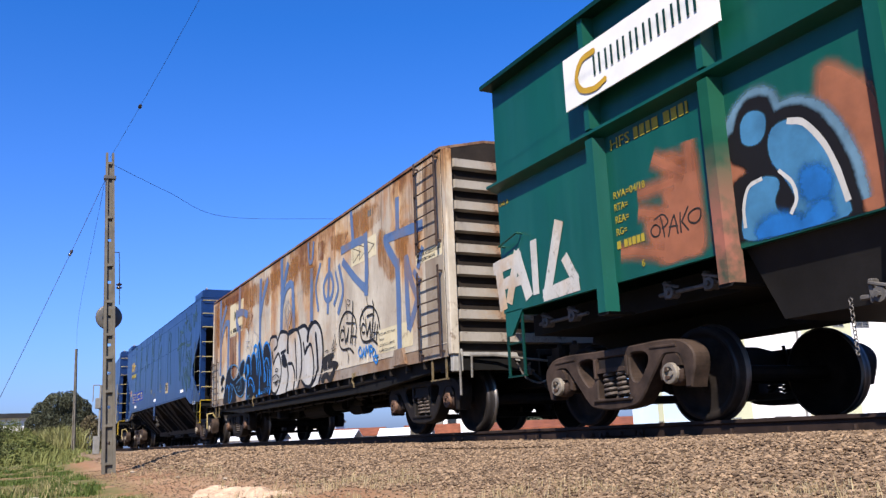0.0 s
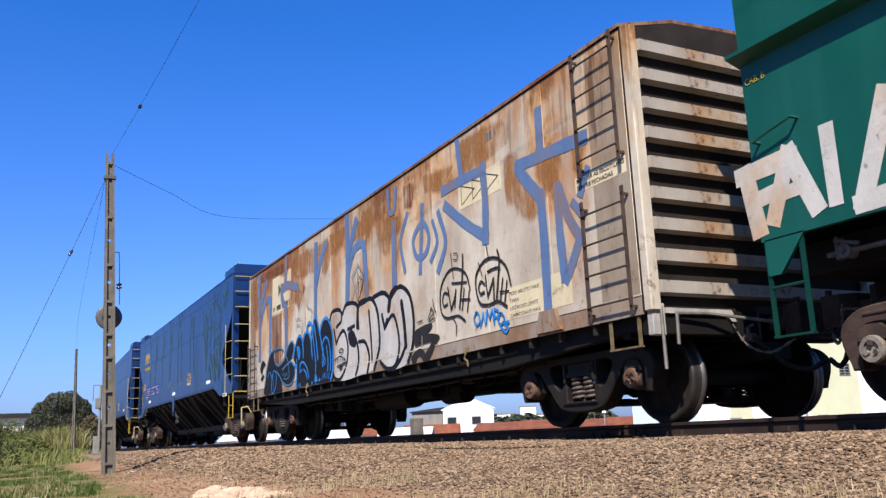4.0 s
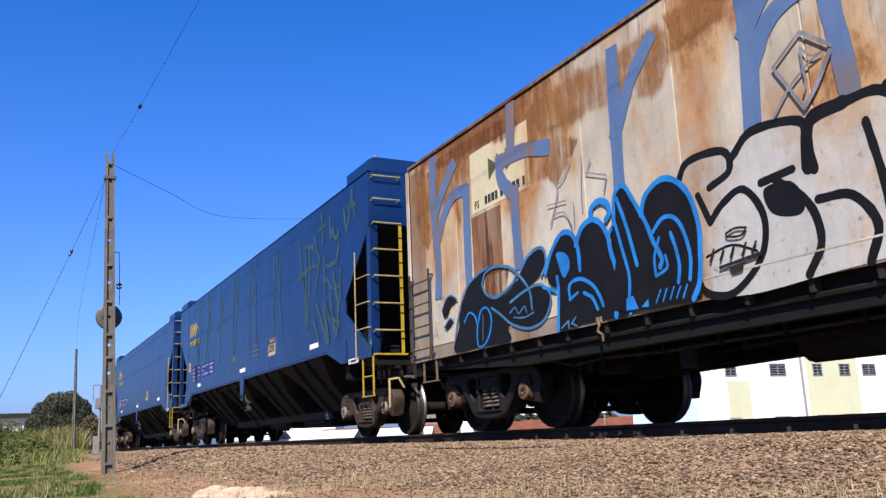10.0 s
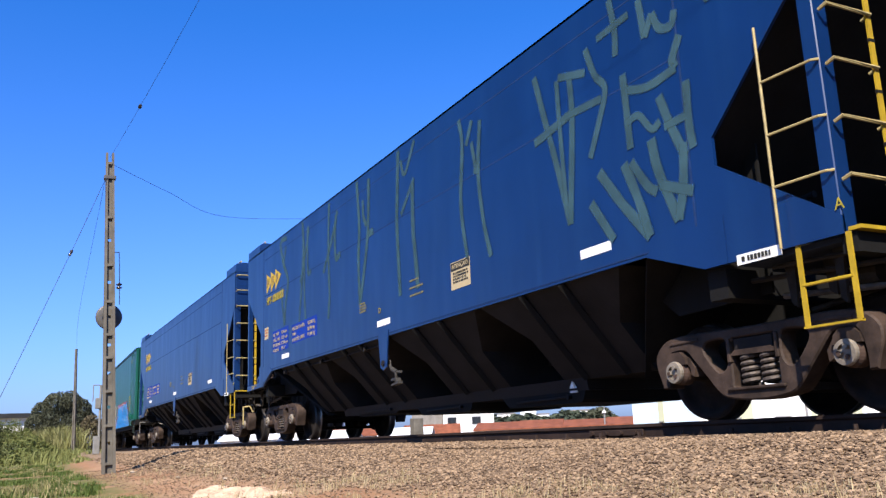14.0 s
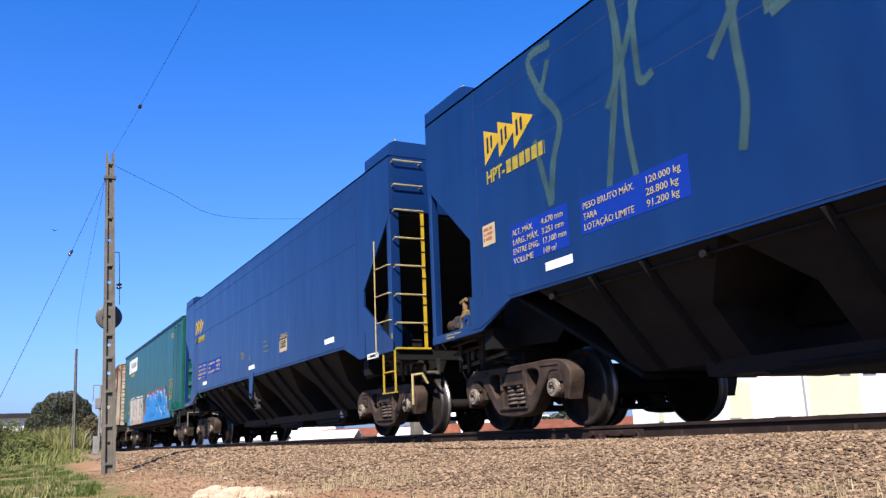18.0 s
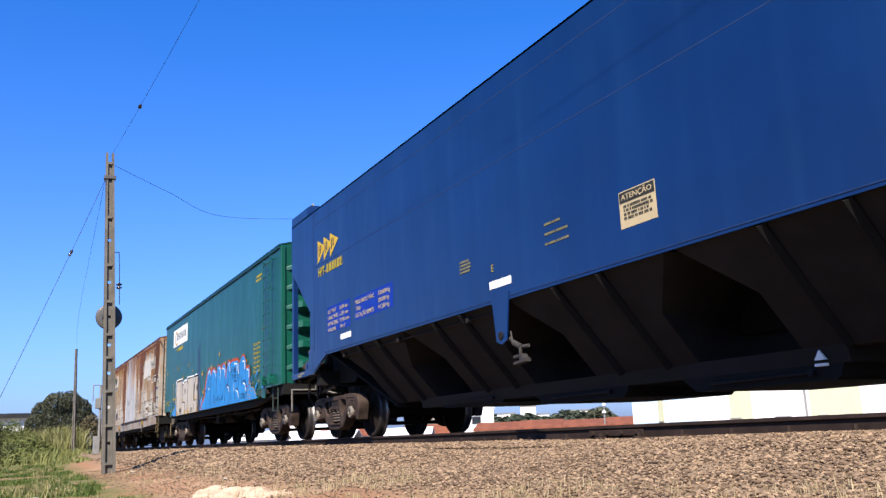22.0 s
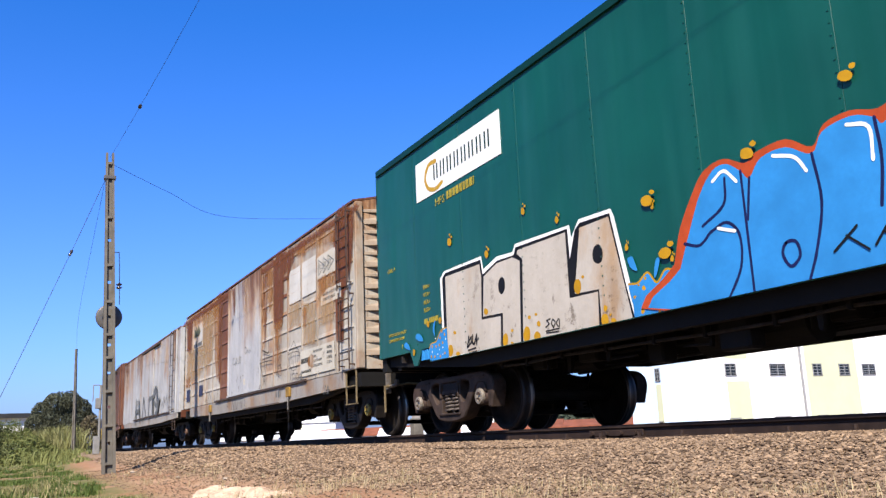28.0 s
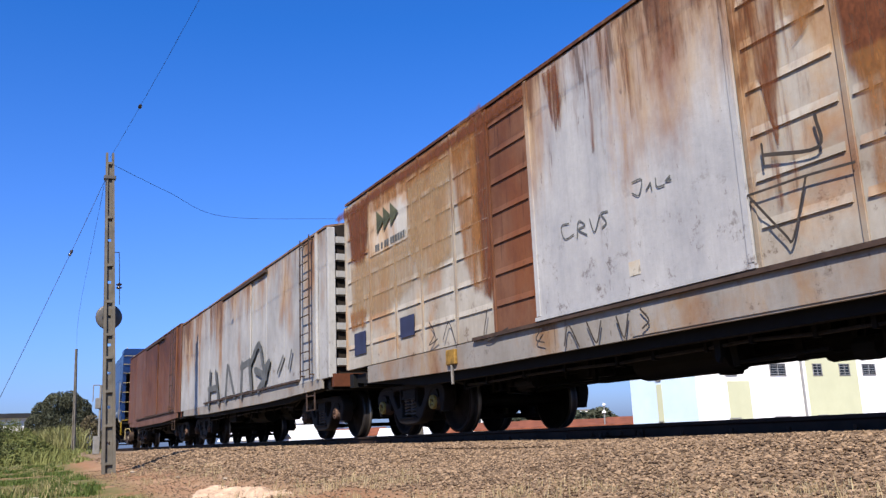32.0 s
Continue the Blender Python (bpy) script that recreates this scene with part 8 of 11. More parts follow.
g.fill(G_DROP, [(-0.86, 1.02), (-0.87, 1.01), (-0.89, 1.00), (-0.91, 1.01), (-0.91, 1.03), (-0.90, 1.05), (-0.88, 1.05), (-0.86, 1.04)])
g.fill(G_DROP, [(-0.60, 1.05), (-0.61, 1.04), (-0.63, 1.03), (-0.64, 1.04), (-0.65, 1.06), (-0.64, 1.07), (-0.62, 1.08), (-0.61, 1.07)])
g.fill(G_DROP, [(-0.96, 1.17), (-0.97, 1.16), (-0.98, 1.15), (-0.99, 1.16), (-1.00, 1.17), (-0.99, 1.18), (-0.98, 1.18), (-0.96, 1.18)])
g.fill(G_DROP, [(-0.90, 1.27), (-0.90, 1.26), (-0.91, 1.26), (-0.92, 1.26), (-0.93, 1.27), (-0.92, 1.28), (-0.91, 1.28), (-0.90, 1.28)])
g.fill(G_DROP, [(-0.64, 0.98), (-0.65, 0.97), (-0.67, 0.97), (-0.68, 0.98), (-0.68, 0.99), (-0.67, 1.00), (-0.66, 1.00), (-0.65, 0.99)])
g.fill(G_DROP, [(-0.52, 1.07), (-0.53, 1.06), (-0.54, 1.06), (-0.56, 1.07), (-0.56, 1.08), (-0.55, 1.09), (-0.54, 1.09), (-0.52, 1.09)])
g.fill(G_DROP, [(-0.80, 1.31), (-0.81, 1.30), (-0.82, 1.30), (-0.83, 1.30), (-0.83, 1.31), (-0.83, 1.32), (-0.82, 1.33), (-0.80, 1.32)])
g.done()
g = Piece(w4, "blue polka-dot graffiti patch")
edge = [(-5.23, 1.09), (-5.23, 1.16), (-5.19, 1.21), (-5.10, 1.22), (-5.02, 1.23), (-4.96, 1.29), (-4.89, 1.35), (-4.81, 1.37), (-4.72, 1.37)]
g.fill(G_BRIGHTBLUE, edge + [(-4.71, 1.20), (-4.70, 0.97), (-4.97, 0.97), (-5.22, 1.00)])
g.line(G_DROP, 0.018, edge[1:])
for u, v in ((-4.78, 1.36), (-4.76, 1.23), (-4.94, 1.11), (-4.84, 1.13), (-5.00, 1.06), (-5.15, 1.10), (-4.85, 1.04), (-5.05, 1.27)):
    g.fill(G_CLEANWHITE, [(u + 0.010 * math.cos(a * math.pi / 3), v + 0.010 * math.sin(a * math.pi / 3)) for a in range(6)])
for u, v in ((-4.85, 1.34), (-4.78, 1.29), (-4.91, 1.26), (-4.84, 1.19), (-4.94, 1.17), (-5.03, 1.16), (-5.15, 1.17), (-4.79, 1.05), (-4.92, 1.02), (-5.08, 1.03), (-5.18, 1.04)):
    g.fill(G_DROP, [(u + 0.020 * math.cos(a * math.pi / 4), v + 0.020 * math.sin(a * math.pi / 4)) for a in range(8)])
g.done()
g = Piece(w4, "blue painted drop")
g.fill(G_BRIGHTBLUE, [(-1.03, 1.54), (-0.96, 1.54), (-0.93, 1.47), (-0.91, 1.40), (-0.98, 1.43), (-1.02, 1.48)])
g.fill(G_BRIGHTBLUE, [(-0.69, 1.29), (-0.68, 1.38), (-0.64, 1.46), (-0.60, 1.45), (-0.62, 1.39), (-0.65, 1.33)])
g.fill(G_BRIGHTBLUE, [(-5.03, 1.51), (-5.09, 1.46), (-5.11, 1.38), (-5.06, 1.30), (-5.06, 1.41), (-5.04, 1.47)])
g.fill(G_BRIGHTBLUE, [(-5.65, 1.34), (-5.63, 1.39), (-5.54, 1.39), (-5.46, 1.35), (-5.42, 1.28), (-5.54, 1.29)])
g.fill(G_BRIGHTBLUE, [(-6.04, 1.28), (-6.01, 1.32), (-5.90, 1.29), (-5.84, 1.20), (-5.93, 1.22), (-6.00, 1.24)])
g.fill(G_BRIGHTBLUE, [(5.50, 1.24), (5.58, 1.28), (5.69, 1.25), (5.72, 1.20), (5.66, 1.18), (5.58, 1.19)])
g.fill(G_BRIGHTBLUE, [(5.03, 1.14), (5.09, 1.27), (5.21, 1.34), (5.17, 1.26), (5.09, 1.18)])
g.fill(G_BRIGHTBLUE, [(4.70, 1.54), (4.73, 1.47), (4.72, 1.32), (4.68, 1.39)])
g.fill(G_DROP, [(-5.68, 1.15), (-5.70, 1.19), (-5.72, 1.20), (-5.75, 1.19), (-5.76, 1.15), (-5.75, 1.12), (-5.72, 1.10), (-5.70, 1.12)])
g.fill(G_DROP, [(-5.21, 1.49), (-5.22, 1.52), (-5.25, 1.53), (-5.28, 1.52), (-5.29, 1.49), (-5.28, 1.46), (-5.25, 1.44), (-5.22, 1.46)])
g.fill(G_DROP, [(-4.84, 1.49), (-4.86, 1.52), (-4.89, 1.53), (-4.92, 1.52), (-4.93, 1.49), (-4.92, 1.46), (-4.89, 1.44), (-4.86, 1.46)])
g.done()
g = Piece(w4, "yellow painted drop")
g.fill(G_DROP, [(-2.71, 2.42), (-2.72, 2.39), (-2.75, 2.39), (-2.78, 2.41), (-2.78, 2.44), (-2.77, 2.47), (-2.74, 2.47), (-2.72, 2.45)])
g.fill(G_DROP, [(-2.68, 2.47), (-2.69, 2.46), (-2.70, 2.46), (-2.72, 2.47), (-2.72, 2.48), (-2.71, 2.49), (-2.70, 2.49), (-2.69, 2.49)])
g.fill(G_DROP, [(-2.72, 2.50), (-2.72, 2.50), (-2.73, 2.50), (-2.74, 2.50), (-2.75, 2.51), (-2.74, 2.52), (-2.73, 2.52), (-2.72, 2.51)])
g.done()
g = Piece(w4, "yellow painted drop")
g.fill(G_DROP, [(-2.07, 2.16), (-2.09, 2.14), (-2.11, 2.13), (-2.13, 2.15), (-2.14, 2.18), (-2.12, 2.21), (-2.10, 2.21), (-2.08, 2.19)])
g.fill(G_DROP, [(-2.05, 2.21), (-2.06, 2.20), (-2.07, 2.20), (-2.08, 2.21), (-2.08, 2.22), (-2.08, 2.23), (-2.06, 2.23), (-2.05, 2.22)])
g.fill(G_DROP, [(-2.08, 2.24), (-2.08, 2.23), (-2.09, 2.23), (-2.10, 2.24), (-2.10, 2.25), (-2.10, 2.25), (-2.09, 2.25), (-2.08, 2.25)])
g.done()
g = Piece(w4, "yellow painted drop")
g.fill(G_DROP, [(-4.48, 2.45), (-4.50, 2.42), (-4.54, 2.42), (-4.58, 2.44), (-4.59, 2.48), (-4.57, 2.52), (-4.53, 2.52), (-4.49, 2.50)])
g.fill(G_DROP, [(-4.45, 2.52), (-4.46, 2.51), (-4.48, 2.51), (-4.49, 2.52), (-4.50, 2.53), (-4.49, 2.54), (-4.47, 2.54), (-4.45, 2.53)])
g.fill(G_DROP, [(-4.50, 2.56), (-4.50, 2.55), (-4.52, 2.55), (-4.53, 2.55), (-4.54, 2.57), (-4.53, 2.58), (-4.52, 2.58), (-4.50, 2.57)])
g.done()
g = Piece(w4, "yellow painted drop")
g.fill(G_DROP, [(-3.55, 2.10), (-3.57, 2.07), (-3.60, 2.06), (-3.63, 2.09), (-3.64, 2.12), (-3.63, 2.15), (-3.59, 2.16), (-3.56, 2.13)])
g.fill(G_DROP, [(-3.52, 2.16), (-3.53, 2.15), (-3.55, 2.14), (-3.56, 2.15), (-3.57, 2.17), (-3.56, 2.18), (-3.54, 2.18), (-3.53, 2.17)])
g.fill(G_DROP, [(-3.56, 2.19), (-3.57, 2.18), (-3.58, 2.18), (-3.59, 2.19), (-3.60, 2.20), (-3.59, 2.21), (-3.58, 2.21), (-3.57, 2.20)])
g.done()
g = Piece(w4, "yellow painted drop")
g.fill(G_DROP, [(-1.00, 1.64), (-1.01, 1.62), (-1.03, 1.61), (-1.05, 1.62), (-1.05, 1.65), (-1.04, 1.67), (-1.02, 1.68), (-1.01, 1.66)])
g.fill(G_DROP, [(-0.99, 1.68), (-0.99, 1.67), (-1.00, 1.67), (-1.01, 1.68), (-1.01, 1.69), (-1.00, 1.69), (-0.99, 1.70), (-0.99, 1.69)])
g.fill(G_DROP, [(-1.01, 1.70), (-1.01, 1.69), (-1.02, 1.69), (-1.02, 1.70), (-1.02, 1.71), (-1.02, 1.71), (-1.01, 1.71), (-1.01, 1.71)])
g.done()
g = Piece(w4, "yellow painted drop")
g.fill(G_DROP, [(-0.61, 1.93), (-0.62, 1.91), (-0.64, 1.91), (-0.65, 1.92), (-0.65, 1.95), (-0.64, 1.97), (-0.62, 1.97), (-0.61, 1.96)])
g.fill(G_DROP, [(-0.59, 1.97), (-0.60, 1.96), (-0.60, 1.96), (-0.61, 1.97), (-0.61, 1.98), (-0.61, 1.99), (-0.60, 1.99), (-0.59, 1.98)])
g.fill(G_DROP, [(-0.61, 1.99), (-0.61, 1.99), (-0.62, 1.99), (-0.62, 1.99), (-0.63, 2.00), (-0.62, 2.01), (-0.62, 2.01), (-0.61, 2.00)])
g.done()
g = Piece(w4, "yellow painted drop")
g.fill(G_DROP, [(-0.42, 1.41), (-0.43, 1.39), (-0.44, 1.39), (-0.46, 1.40), (-0.46, 1.42), (-0.45, 1.44), (-0.43, 1.45), (-0.42, 1.43)])
g.fill(G_DROP, [(-0.40, 1.45), (-0.41, 1.44), (-0.41, 1.44), (-0.42, 1.45), (-0.42, 1.46), (-0.42, 1.46), (-0.41, 1.46), (-0.40, 1.46)])
g.fill(G_DROP, [(-0.42, 1.47), (-0.42, 1.46), (-0.43, 1.46), (-0.43, 1.47), (-0.43, 1.47), (-0.43, 1.48), (-0.42, 1.48), (-0.42, 1.48)])
g.done()
g = Piece(w4, "blue bubble-letter graffiti with red edges")
g.fill(G_RED, [(-0.59, 0.98), (-0.42, 1.36), (-0.31, 1.65), (-0.11, 1.93), (0.04, 2.07), (0.26, 2.10), (0.47, 2.00), (0.59, 2.05), (0.88, 2.06), (1.10, 1.93), (1.22, 2.06), (1.44, 2.08), (1.65, 2.02), (1.83, 2.08), (2.06, 2.06), (2.20, 1.91), (2.24, 1.85), (2.38, 2.07), (2.56, 2.10), (2.70, 2.03), (2.85, 2.08), (3.39, 2.06), (3.60, 1.96), (3.79, 2.08), (3.98, 2.09), (4.15, 2.00), (4.23, 1.80), (4.46, 1.79), (4.57, 1.69), (4.59, 1.56), (4.51, 1.39), (4.34, 1.29), (4.28, 0.98)])
g.fill(G_BRIGHTBLUE, [(-0.50, 0.98), (-0.35, 1.31), (-0.20, 1.60), (-0.04, 1.88), (0.13, 2.04), (0.28, 2.05), (0.42, 1.95), (0.50, 1.87), (0.63, 1.99), (0.87, 2.00), (1.09, 1.88), (1.20, 2.01), (1.44, 2.04), (1.61, 1.97), (1.67, 1.91), (1.86, 2.03), (2.04, 2.01), (2.15, 1.87), (2.16, 1.60), (2.26, 1.84), (2.40, 2.02), (2.56, 2.05), (2.68, 1.97), (2.76, 2.01), (3.33, 2.00), (3.44, 1.96), (3.57, 1.90), (3.62, 1.95), (3.81, 2.04), (3.97, 2.04), (4.12, 1.95), (4.18, 1.80), (4.20, 1.72), (4.46, 1.74), (4.54, 1.62), (4.52, 1.47), (4.36, 1.32), (4.27, 1.30), (4.21, 0.98)])
g.line(G_NAVY, 0.026, [(0.42, 1.95), (0.42, 1.44), (0.42, 0.98)])
g.line(G_NAVY, 0.026, [(0.50, 1.87), (0.44, 1.55)])
g.line(G_NAVY, 0.026, [(1.09, 1.88), (1.12, 1.52), (1.03, 1.19), (0.94, 0.99)])
g.line(G_NAVY, 0.026, [(1.61, 1.97), (1.62, 1.68), (1.57, 1.37)])
g.line(G_NAVY, 0.026, [(2.15, 1.87), (2.10, 1.45), (2.05, 0.98)])
g.line(G_NAVY, 0.026, [(2.68, 1.97), (2.70, 1.72), (2.72, 1.35), (2.76, 0.98)])
g.line(G_NAVY, 0.026, [(3.44, 1.96), (3.41, 1.68), (3.32, 1.50), (3.04, 1.53), (3.06, 1.25), (3.16, 1.20)])
g.line(G_NAVY, 0.026, [(3.57, 1.90), (3.54, 1.57), (3.43, 1.32), (3.24, 1.33)])
g.line(G_NAVY, 0.026, [(4.18, 1.80), (4.13, 1.54), (4.20, 1.37), (4.28, 1.30)])
g.line(G_NAVY, 0.026, [(3.75, 1.38), (3.90, 1.46), (4.11, 1.44), (4.23, 1.26), (4.24, 1.00)])
g.line(G_NAVY, 0.026, [(3.80, 1.41), (3.75, 1.60)])
g.line(G_NAVY, 0.026, [(3.52, 0.99), (3.56, 1.17), (3.41, 1.28), (3.24, 1.33)])
g.line(G_NAVY, 0.026, [(0.04, 1.54), (0.22, 1.58), (0.34, 1.45), (0.32, 1.20), (0.17, 0.98)])
g.line(G_NAVY, 0.026, [(-0.27, 1.51), (-0.10, 1.46), (0.04, 1.54)])
g.line(G_NAVY, 0.026, [(0.25, 1.94), (0.21, 1.73), (-0.04, 1.61)])
g.line(G_NAVY, 0.026, [(2.18, 1.42), (2.37, 1.47), (2.58, 1.36), (2.56, 1.16), (2.41, 0.98)])
g.line(G_NAVY, 0.026, [(2.47, 1.83), (2.48, 1.58), (2.24, 1.45)])
g.line(G_NAVY, 0.026, [(3.16, 1.20), (3.19, 0.98)])
g.line(G_NAVY, 0.026, [(0.77, 1.29), (0.86, 1.28), (0.88, 1.17), (0.79, 1.11), (0.73, 1.21), (0.77, 1.29)])
g.line(G_CLEANWHITE, 0.028, [(0.12, 1.95), (0.25, 2.00), (0.37, 1.88)])
g.line(G_CLEANWHITE, 0.028, [(0.75, 1.97), (0.94, 1.90), (1.03, 1.77)])
g.line(G_CLEANWHITE, 0.028, [(1.40, 1.99), (1.56, 1.92), (1.56, 1.69)])
g.line(G_CLEANWHITE, 0.028, [(1.81, 1.95), (2.04, 1.88), (2.08, 1.74)])
g.line(G_CLEANWHITE, 0.028, [(2.43, 1.99), (2.58, 1.99), (2.62, 1.80)])
g.line(G_CLEANWHITE, 0.028, [(3.06, 1.94), (3.36, 1.92)])
g.line(G_CLEANWHITE, 0.028, [(3.36, 1.92), (3.35, 1.76)])
g.line(G_CLEANWHITE, 0.028, [(3.47, 1.90), (3.49, 1.66)])
g.line(G_CLEANWHITE, 0.028, [(3.91, 1.93), (4.05, 1.90), (4.09, 1.71)])
g.line(G_CLEANWHITE, 0.028, [(4.33, 1.70), (4.45, 1.66), (4.46, 1.52)])
g.line(G_CLEANWHITE, 0.028, [(3.96, 1.41), (4.13, 1.36), (4.20, 1.21)])
g.line(G_CLEANWHITE, 0.028, [(3.25, 1.29), (3.44, 1.23), (3.51, 1.09)])
g.line(G_CLEANWHITE, 0.028, [(2.37, 1.44), (2.51, 1.38), (2.55, 1.28)])
g.line(G_CLEANWHITE, 0.028, [(0.13, 1.55), (0.30, 1.49)])
g.line(G_CLEANWHITE, 0.028, [(3.03, 1.45), (3.05, 1.30)])
g.line(G_BLACK, 0.017, [(2.81, 1.75), (2.84, 1.86), (2.99, 1.86)])
g.line(G_BLACK, 0.017, [(2.83, 1.81), (2.94, 1.80)])
g.line(G_BLACK, 0.017, [(2.98, 1.73), (3.08, 1.85)])
g.line(G_BLACK, 0.017, [(3.08, 1.85), (3.12, 1.71)])
g.line(G_BLACK, 0.017, [(3.13, 1.72), (3.15, 1.85), (3.25, 1.80), (3.15, 1.78), (3.24, 1.73), (3.13, 1.72)])
g.line(G_BLACK, 0.017, [(2.89, 1.70), (2.83, 1.67), (2.91, 1.59), (2.98, 1.64), (2.89, 1.70)])
g.line(G_BLACK, 0.017, [(3.02, 1.60), (3.05, 1.69)])
g.line(G_BLACK, 0.017, [(3.05, 1.69), (3.13, 1.59), (3.15, 1.69)])
g.line(G_BLACK, 0.017, [(3.16, 1.65), (3.30, 1.66)])
g.line(G_BLACK, 0.017, [(3.23, 1.66), (3.19, 1.57)])
g.line(G_BLACK, 0.017, [(3.68, 1.17), (3.71, 1.08)])
g.line(G_BLACK, 0.017, [(3.77, 1.18), (3.81, 1.05)])
g.line(G_BLACK, 0.017, [(3.84, 1.16), (3.98, 1.17)])
g.line(G_BLACK, 0.017, [(3.98, 1.17), (3.86, 1.06)])
g.line(G_BLACK, 0.017, [(3.98, 1.06), (4.03, 1.16)])
g.line(G_BLACK, 0.017, [(4.06, 1.04), (4.07, 1.15)])
g.line(G_BLACK, 0.017, [(4.09, 1.05), (4.15, 1.17)])
g.line(G_BLACK, 0.017, [(1.17, 1.14), (1.37, 1.28)])
g.line(G_BLACK, 0.017, [(1.28, 1.23), (1.44, 1.10)])
g.line(G_BLACK, 0.017, [(1.49, 1.12), (1.63, 1.28)])
g.line(G_BLACK, 0.017, [(1.57, 1.19), (1.73, 1.14)])
g.line(G_BLACK, 0.017, [(1.73, 1.14), (1.85, 1.30)])
g.line(G_BLACK, 0.017, [(1.80, 1.16), (1.90, 1.23)])
g.done()
g = Piece(w4, "blue polka-dot graffiti patch")
g.fill(G_BRIGHTBLUE, [(4.29, 0.97), (4.34, 1.25), (4.44, 1.32), (4.57, 1.37), (4.66, 1.33), (4.71, 1.26), (4.88, 1.25), (4.99, 1.18), (5.15, 1.06), (5.20, 1.01), (5.19, 0.98), (4.75, 0.98)])
g.line(G_DROP, 0.022, [(4.44, 1.34), (4.57, 1.39), (4.66, 1.34), (4.71, 1.27), (4.88, 1.25), (5.00, 1.18), (5.17, 1.07)])
g.fill(G_DROP, [(4.52, 1.29), (4.51, 1.28), (4.50, 1.28), (4.48, 1.29), (4.48, 1.30), (4.48, 1.31), (4.50, 1.32), (4.52, 1.31)])
g.fill(G_DROP, [(4.41, 1.21), (4.40, 1.19), (4.38, 1.19), (4.37, 1.20), (4.36, 1.21), (4.37, 1.22), (4.39, 1.23), (4.41, 1.22)])
g.fill(G_DROP, [(4.57, 1.22), (4.56, 1.21), (4.55, 1.20), (4.53, 1.21), (4.53, 1.22), (4.53, 1.24), (4.55, 1.24), (4.57, 1.23)])
g.fill(G_DROP, [(4.74, 1.18), (4.73, 1.17), (4.72, 1.17), (4.70, 1.18), (4.70, 1.19), (4.70, 1.20), (4.72, 1.20), (4.74, 1.20)])
g.fill(G_DROP, [(4.85, 1.18), (4.85, 1.17), (4.83, 1.17), (4.81, 1.18), (4.81, 1.19), (4.82, 1.20), (4.83, 1.20), (4.85, 1.20)])
g.fill(G_DROP, [(4.96, 1.16), (4.95, 1.15), (4.94, 1.15), (4.92, 1.16), (4.92, 1.17), (4.93, 1.18), (4.94, 1.18), (4.96, 1.17)])
g.fill(G_DROP, [(4.42, 1.11), (4.41, 1.10), (4.39, 1.10), (4.38, 1.11), (4.37, 1.12), (4.38, 1.13), (4.40, 1.14), (4.41, 1.13)])
g.fill(G_DROP, [(4.52, 1.11), (4.51, 1.10), (4.49, 1.09), (4.48, 1.10), (4.47, 1.11), (4.48, 1.13), (4.50, 1.13), (4.51, 1.12)])
g.fill(G_DROP, [(4.73, 1.09), (4.72, 1.08), (4.70, 1.08), (4.69, 1.09), (4.68, 1.10), (4.69, 1.11), (4.71, 1.11), (4.72, 1.11)])
g.fill(G_DROP, [(4.85, 1.04), (4.84, 1.03), (4.83, 1.02), (4.81, 1.03), (4.81, 1.04), (4.82, 1.06), (4.83, 1.06), (4.85, 1.05)])
g.fill(G_DROP, [(5.02, 1.10), (5.01, 1.09), (5.00, 1.08), (4.98, 1.09), (4.98, 1.10), (4.99, 1.11), (5.00, 1.12), (5.02, 1.11)])
g.fill(G_DROP, [(5.10, 1.03), (5.09, 1.02), (5.08, 1.02), (5.06, 1.03), (5.06, 1.04), (5.07, 1.05), (5.08, 1.05), (5.10, 1.04)])
g.fill(G_DROP, [(4.39, 1.03), (4.38, 1.02), (4.36, 1.02), (4.34, 1.02), (4.34, 1.04), (4.35, 1.05), (4.37, 1.05), (4.38, 1.04)])
g.fill(G_DROP, [(4.57, 1.02), (4.56, 1.01), (4.54, 1.00), (4.52, 1.01), (4.52, 1.02), (4.53, 1.04), (4.54, 1.04), (4.56, 1.03)])
g.fill(G_DROP, [(4.66, 1.02), (4.65, 1.01), (4.64, 1.00), (4.62, 1.01), (4.62, 1.02), (4.62, 1.03), (4.64, 1.04), (4.66, 1.03)])
g.fill(G_DROP, [(4.59, 1.08), (4.58, 1.07), (4.57, 1.07), (4.55, 1.07), (4.55, 1.09), (4.56, 1.10), (4.57, 1.10), (4.59, 1.09)])
g.done()
g = Piece(w4, "blue painted drop")
g.fill(G_BRIGHTBLUE, [(4.68, 1.50), (4.71, 1.53), (4.73, 1.47), (4.74, 1.34), (4.70, 1.36), (4.68, 1.42)])
g.fill(G_BRIGHTBLUE, [(5.05, 1.44), (5.09, 1.51), (5.17, 1.57), (5.28, 1.61), (5.26, 1.55), (5.14, 1.49)])
g.fill(G_BRIGHTBLUE, [(5.02, 1.18), (5.07, 1.25), (5.14, 1.31), (5.23, 1.33), (5.19, 1.26), (5.10, 1.20)])
g.done()
g = Piece(w4, "yellow painted drop")
g.fill(G_DROP, [(1.51, 2.32), (1.49, 2.29), (1.45, 2.29), (1.41, 2.31), (1.39, 2.34), (1.41, 2.37), (1.46, 2.37), (1.49, 2.35)])
g.fill(G_DROP, [(1.54, 2.38), (1.53, 2.36), (1.51, 2.36), (1.49, 2.37), (1.49, 2.39), (1.50, 2.40), (1.52, 2.40), (1.54, 2.39)])
g.done()
g = Piece(w4, "yellow painted drop")
